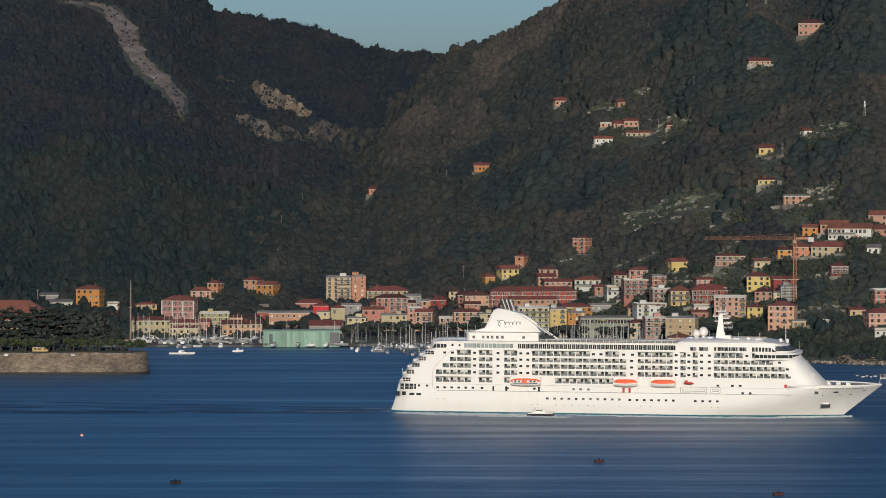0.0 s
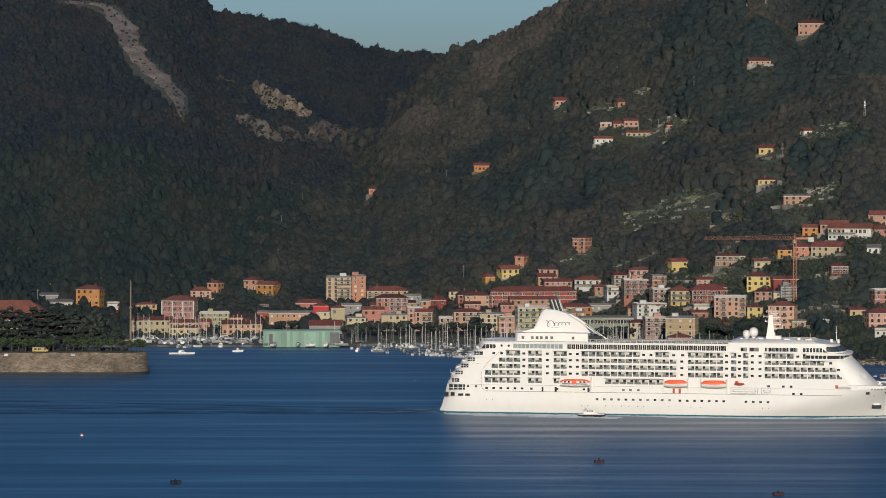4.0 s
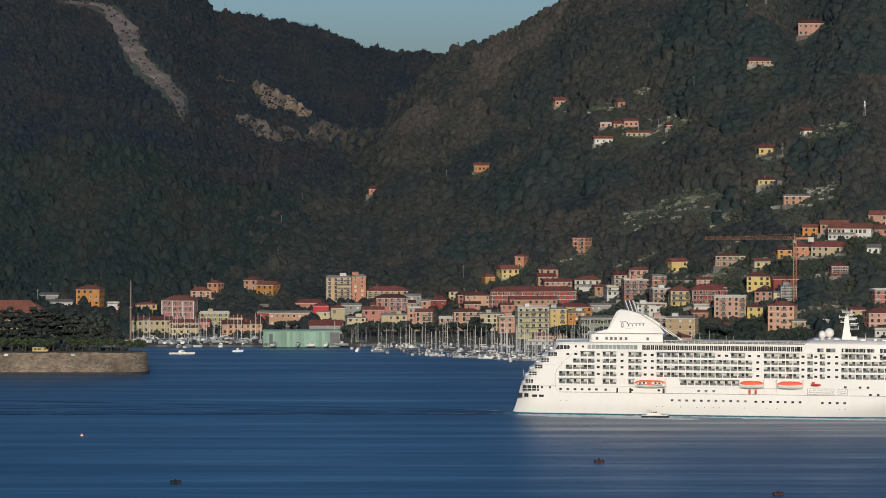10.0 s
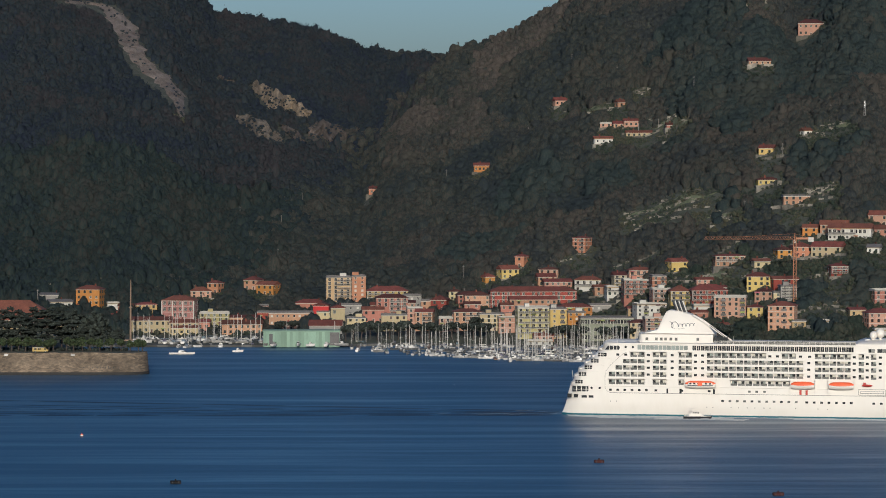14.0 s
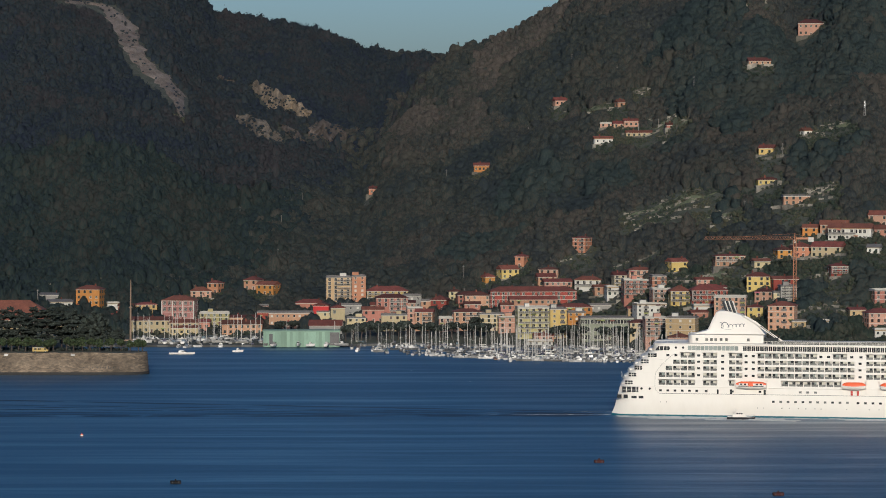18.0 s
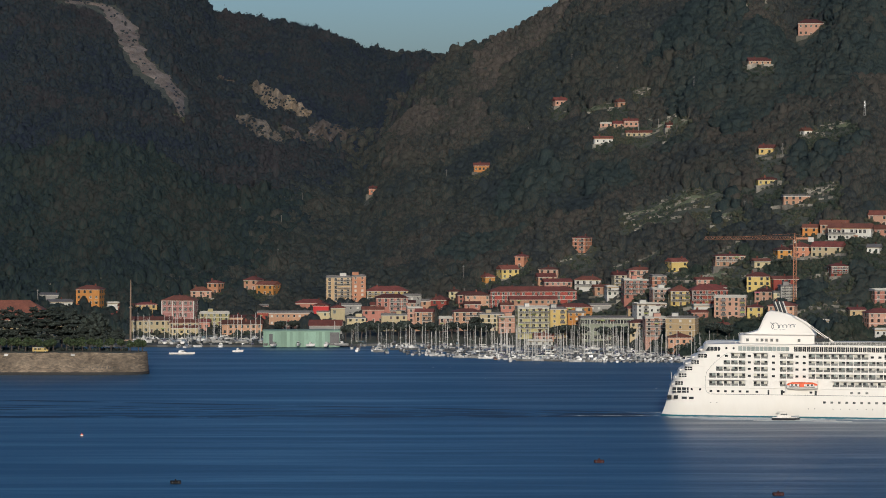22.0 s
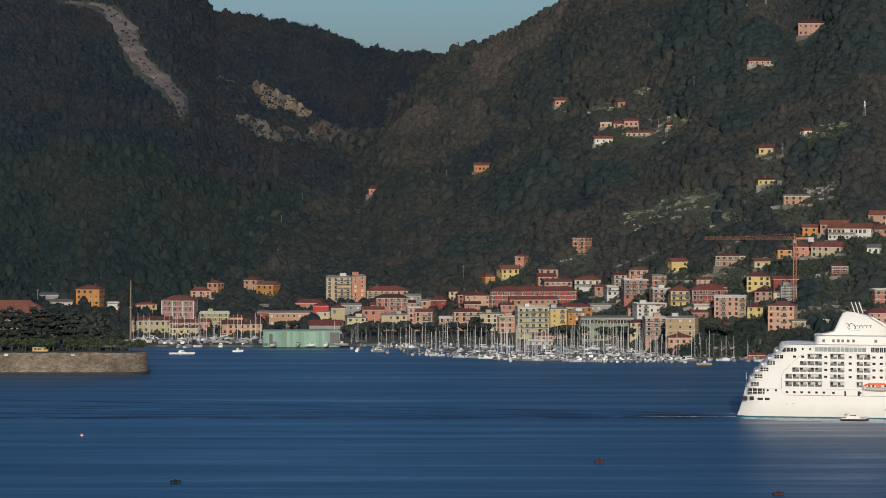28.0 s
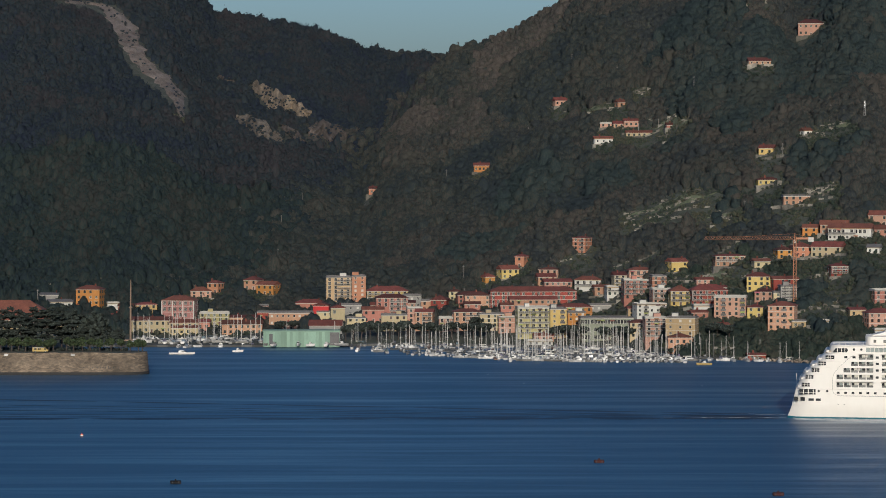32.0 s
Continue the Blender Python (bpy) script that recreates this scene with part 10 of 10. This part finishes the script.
tree(17.6, 1628.0, 3.0, 10.2, 'pine')
tree(64.9, 1613.0, 2.3, 10.0, 'pine')
tree(69.8, 1614.0, 2.5, 10.0, 'pine')
tree(74.6, 1613.0, 2.6, 10.0, 'pine')
tree(79.4, 1612.5, 2.6, 9.5, 'pine')
tree(92.9, 1610.5, 2.8, 9.0, 'pine')
tree(97.8, 1605.5, 3.1, 9.0, 'pine')
tree(101.8, 1598.0, 3.5, 9.5, 'pine')
tree(104.7, 1593.0, 3.9, 9.0, 'pine')
tree(-94.7, 1665.5, 4.0, 8.0, 'pine')
tree(-88.2, 1667.5, 4.5, 8.0, 'pine')
tree(150.2, 1543.5, 8.8, 9.0, 'pine')
tree(155.8, 1537.5, 8.0, 9.0, 'pine')
tree(24.8, 1629.0, 3.6, 9.0, 'pine')
tree(19.1, 1647.0, 6.4, 9.0, 'pine')
camper(-200.1, 1401.0, 10.95)
motorboat(-83.9, 1622.5, 1.5, 4, 11.0, colour='yellow')
shed(-80.8, 1614.1, 1.2, 43.4, 14, 8.2)
tall_spar(-182.6, 1649.0, 1.5, 35.3)
tower_crane(196.3, 1576.0, 27.0, 35.3, 50.4, 10.7)
lattice_mast(266.4, 1787.0, 131.1, 13.6)
pole(-251.6, 1753.0, 15.2, 11.6, 'pale')
pole(-239.2, 1772.5, 20.3, 6.4)
pole(176.3, 1987.5, 154.4, 11.9)
pole(99.1, 2177.0, 182.2, 7.4)
pole(46.7, 2341.5, 207.7, 5.6)
pole(129.9, 2111.0, 172.3, 5.1)
pole(136.5, 1974.0, 124.5, 8.7, 'pale')
pole(63.2, 2093.5, 125.7, 6.3)
pole(129.9, 2161.0, 197.6, 6.5, 'pale')
pole(213.9, 1780.5, 110.0, 7.8)
pole(150.3, 1974.5, 129.2, 7.1)
pole(-147.3, 2051.0, 65.9, 7.8)
pole(-115.7, 2022.0, 60.3, 8.1)
pole(-104.1, 2090.0, 73.5, 10.4)
pole(-111.0, 1900.0, 39.4, 8.4)
pole(171.9, 2044.5, 170.9, 7.4)
pole(185.3, 1735.0, 76.9, 5.2)
pole(249.3, 1819.0, 137.4, 5.5)
pole(99.9, 1877.5, 84.1, 5.6)
pole(2.4, 2032.0, 88.6, 12.2)
pole(67.3, 1762.0, 41.3, 5.3)
pole(12.7, 1764.5, 30.6, 10.6)
pole(-46.0, 1780.5, 21.0, 7.1)
pole(216.7, 1496.5, 7.2, 5.1, 'pale')
pole(170.4, 1516.5, 5.0, 5.5)
pole(-70.3, 1810.0, 21.4, 5.4)
pole(-108.5, 1771.5, 16.1, 7.1)
pole(140.8, 1508.5, -1.1, 12.1)
pole(144.7, 1507.5, -1.0, 15.1)
pole(137.9, 1509.5, -1.2, 12.7)
retaining_wall(137.9, 1798.5, 79.5, 12.6, 1.2, -35)
retaining_wall(154.1, 1777.0, 81.6, 16.0, 1.1, -35)
retaining_wall(132.9, 1790.5, 74.3, 10.7, 1.1, -35)
retaining_wall(149.9, 1769.5, 75.7, 12.4, 1.1, -35)
retaining_wall(161.4, 1764.0, 77.2, 11.6, 1.2, -30)
retaining_wall(122.3, 1792.5, 70.7, 10.8, 1.1, -35)
retaining_wall(146.7, 1763.0, 70.9, 10.6, 1.1, -35)
retaining_wall(188.3, 1758.5, 89.6, 11.6, 1.8, -35)
retaining_wall(201.7, 1745.0, 89.7, 16.8, 2.7, -35)
retaining_wall(203.7, 1709.0, 77.7, 13.7, 2.0, -35)
retaining_wall(227.2, 1712.5, 89.3, 18.8, 1.1, -35)
retaining_wall(226.5, 1707.0, 85.9, 15.4, 1.1, -35)
retaining_wall(228.9, 1698.5, 83.3, 12.2, 1.1, -35)
retaining_wall(216.4, 1701.5, 78.8, 13.6, 1.4, -35)
retaining_wall(217.5, 1973.0, 172.5, 12.6, 2.0, -34)
retaining_wall(113.1, 2032.0, 141.3, 10.2, 1.1, -35)
retaining_wall(118.3, 2035.5, 144.6, 12.2, 1.1, -35)
retaining_wall(153.3, 1975.0, 131.6, 17.8, 1.4, -35)
retaining_wall(139.2, 1971.0, 123.3, 29.6, 1.4, -16)
retaining_wall(165.5, 1944.0, 132.7, 11.7, 1.1, -35)
retaining_wall(89.9, 2107.5, 142.7, 10.5, 0.9, -35)
retaining_wall(141.7, 2050.5, 156.0, 8.2, 1.1, -35)
retaining_wall(165.7, 2131.0, 197.6, 7.2, 1.3, -35)
retaining_wall(221.0, 2085.0, 220.5, 12.5, 1.4, -35)
retaining_wall(237.1, 2086.0, 223.8, 7.1, 1.4, 34)
retaining_wall(286.4, 2032.5, 213.5, 8.1, 1.1, -35)
retaining_wall(207.8, 1781.5, 107.6, 16.0, 1.8, -35)
retaining_wall(147.7, 1524.0, 4.2, 19.5, 1.6, -22)
retaining_wall(143.7, 1628.0, 29.7, 16.3, 1.4, -27)
retaining_wall(166.0, 1647.5, 42.7, 21.4, 1.6, -35)
retaining_wall(223.3, 1627.0, 51.0, 19.5, 1.4, -35)
retaining_wall(208.0, 1634.5, 49.1, 13.1, 1.3, -31)
retaining_wall(162.9, 1641.0, 39.0, 13.1, 1.1, -35)
retaining_wall(171.5, 1598.5, 27.9, 6.4, 1.4, -35)
retaining_wall(221.4, 1555.5, 25.2, 15.6, 1.4, -31)
retaining_wall(208.1, 1560.5, 24.0, 12.5, 1.3, -32)
retaining_wall(190.0, 1540.5, 15.2, 24.6, 1.8, -35)
retaining_wall(101.4, 1682.5, 23.9, 16.8, 1.3, -35)
retaining_wall(138.9, 1648.5, 35.4, 16.5, 1.3, -27)
retaining_wall(-136.3, 2024.5, 61.1, 26.3, 0.9, 0)
retaining_wall(219.9, 1786.0, 114.7, 14.3, 1.1, -35)
retaining_wall(-221.2, 1814.5, 30.7, 18.1, 0.9, -8)
retaining_wall(-187.0, 1800.0, 27.3, 18.0, 1.1, 18)
retaining_wall(-252.2, 1802.5, 27.2, 18.0, 1.1, -5)
retaining_wall(193.2, 1642.0, 49.6, 19.7, 1.4, -8)
retaining_wall(208.0, 1634.5, 49.1, 14.4, 1.6, 6)
retaining_wall(141.1, 1655.5, 37.8, 13.2, 1.3, -14)
retaining_wall(143.5, 1600.5, 22.8, 15.4, 1.6, 10)
retaining_wall(167.1, 1586.5, 22.6, 12.7, 1.4, 0)
retaining_wall(214.1, 1601.5, 40.7, 10.9, 1.6, -8)
retaining_wall(206.6, 1561.5, 24.2, 28.1, 1.8, 6)
retaining_wall(223.6, 1549.5, 23.5, 15.5, 1.6, -14)
retaining_wall(102.4, 1672.0, 21.7, 16.7, 1.5, 10)
retaining_wall(93.9, 1699.0, 24.2, 12.2, 1.3, 0)
retaining_wall(86.7, 1659.5, 13.4, 10.0, 1.2, -8)
retaining_wall(177.9, 1628.0, 41.3, 11.7, 1.3, 6)
retaining_wall(157.1, 1649.0, 39.5, 16.5, 1.4, -14)
retaining_wall(170.3, 1682.5, 54.3, 13.5, 1.2, 10)
retaining_wall(202.7, 1658.0, 56.1, 13.3, 1.2, 0)
retaining_wall(-8.3, 1725.5, 18.4, 10.4, 1.2, -8)
retaining_wall(76.3, 1765.0, 44.0, 8.5, 1.0, 6)
retaining_wall(126.7, 1730.0, 47.7, 13.8, 1.2, -14)
retaining_wall(109.8, 1736.5, 42.3, 10.4, 1.1, 10)
# growth that half covers the terrace walls
wall_green = np.array(WALL_GREEN)
green_r = np.random.default_rng(41).uniform(0.7, 1.6, len(wall_green))
scatter("wall_shrubs", wall_green, green_r, green_r * 1.7, M_GARDEN, 78, "low green shrubs growing against the terrace walls", sink=0.3, tufts=6)["category"] = "shrubs"
# rows of small boats along the outer added pontoons
row_rng = random.Random(77)
for i in range(84):
    u = i / 83
    x = -22 + 150 * u + row_rng.uniform(-0.8, 0.8)
    y = float(np.interp(x, [-25, 0, 40, 80, 128], [1551, 1533, 1513, 1489, 1483])) + (0 if i % 2 else 14) + row_rng.uniform(-2, 2)
    motorboat(x, y, 0.0, row_rng.choice((-90, 90)) + row_rng.uniform(-14, 14), row_rng.choice((5.0, 6.5, 6.5, 8.0)), row_rng.random() < 0.35)
farm_float(203.9, 1388.5)
farm_float(205.6, 1381.1)
farm_float(208.4, 1386.6)
farm_float(209.5, 1381.1)
farm_float(212.0, 1384.8)
beacon_raft(215.2, 1373.8)


def motions():
    # the ship holds a steady course across the bay
    v, course = 5.195, -10.0
    d = Vector((math.cos(radians(course)), math.sin(radians(course)), 0))
    start = Vector((-19.95, 1198.3, 0))
    rows = [(t, pose(*(start + d * v * t), 0, 0, course)) for t in (0.0, 8.0, 16.0, 24.0, 32.0)]
    walk(SHIP, [(t, Matrix.Translation((0, 0, 0.55)) @ m) for t, m in rows])
    walk(WAKE, rows)
    # the pilot boat runs alongside and drops slowly back
    walk(PILOT, [(0, pose(40.5, 1167.8, 0, 0, 0, -8)), (3, pose(56.5, 1165.2, 0, 0, 0, -8)), (6, pose(70.6, 1162.6, 0, 0, 0, -8)), (9, pose(83.2, 1160, 0, 0, 0, -8)), (12, pose(95.8, 1157.5, 0, 0, 0, -8)), (14.5, pose(106.5, 1155.4, 0, 0, 0, -8)), (17, pose(117.4, 1153.3, 0, 0, 0, -8)), (20, pose(130.8, 1150.7, 0, 0, 0, -8)), (23, pose(144.1, 1148.2, 0, 0, 0, -8)), (25.5, pose(155.3, 1146.1, 0, 0, 0, -8)), (28, pose(167, 1144.1, 0, 0, 0, -8)), (30, pose(176.3, 1142.4, 0, 0, 0, -8)), (32, pose(185.9, 1140.8, 0, 0, 0, -8))])

    # gulls glide low over the bay
    for g, (x, y, z, vx, vy, h) in zip(GULLS, ((-62, 1380, 6, 2.6, -1.5, 0.5), (-20, 1290, 4, 1.8, 0.6, 1.0), (30, 1330, 5, -1.2, 1.4, 2.0), (48, 1250, 3, 2.2, 1.2, 3.0))):
        turn = math.degrees(math.atan2(vy, vx))
        walk(g, [(t, pose(x + vx * t, y + vy * t, z + 1.5 * math.sin(h + t * 0.3), 8 * math.sin(h + t), 0, turn)) for t in (0.0, 4.0, 8.0, 12.0, 16.0, 20.0, 24.0, 28.0, 32.0)])


motions()
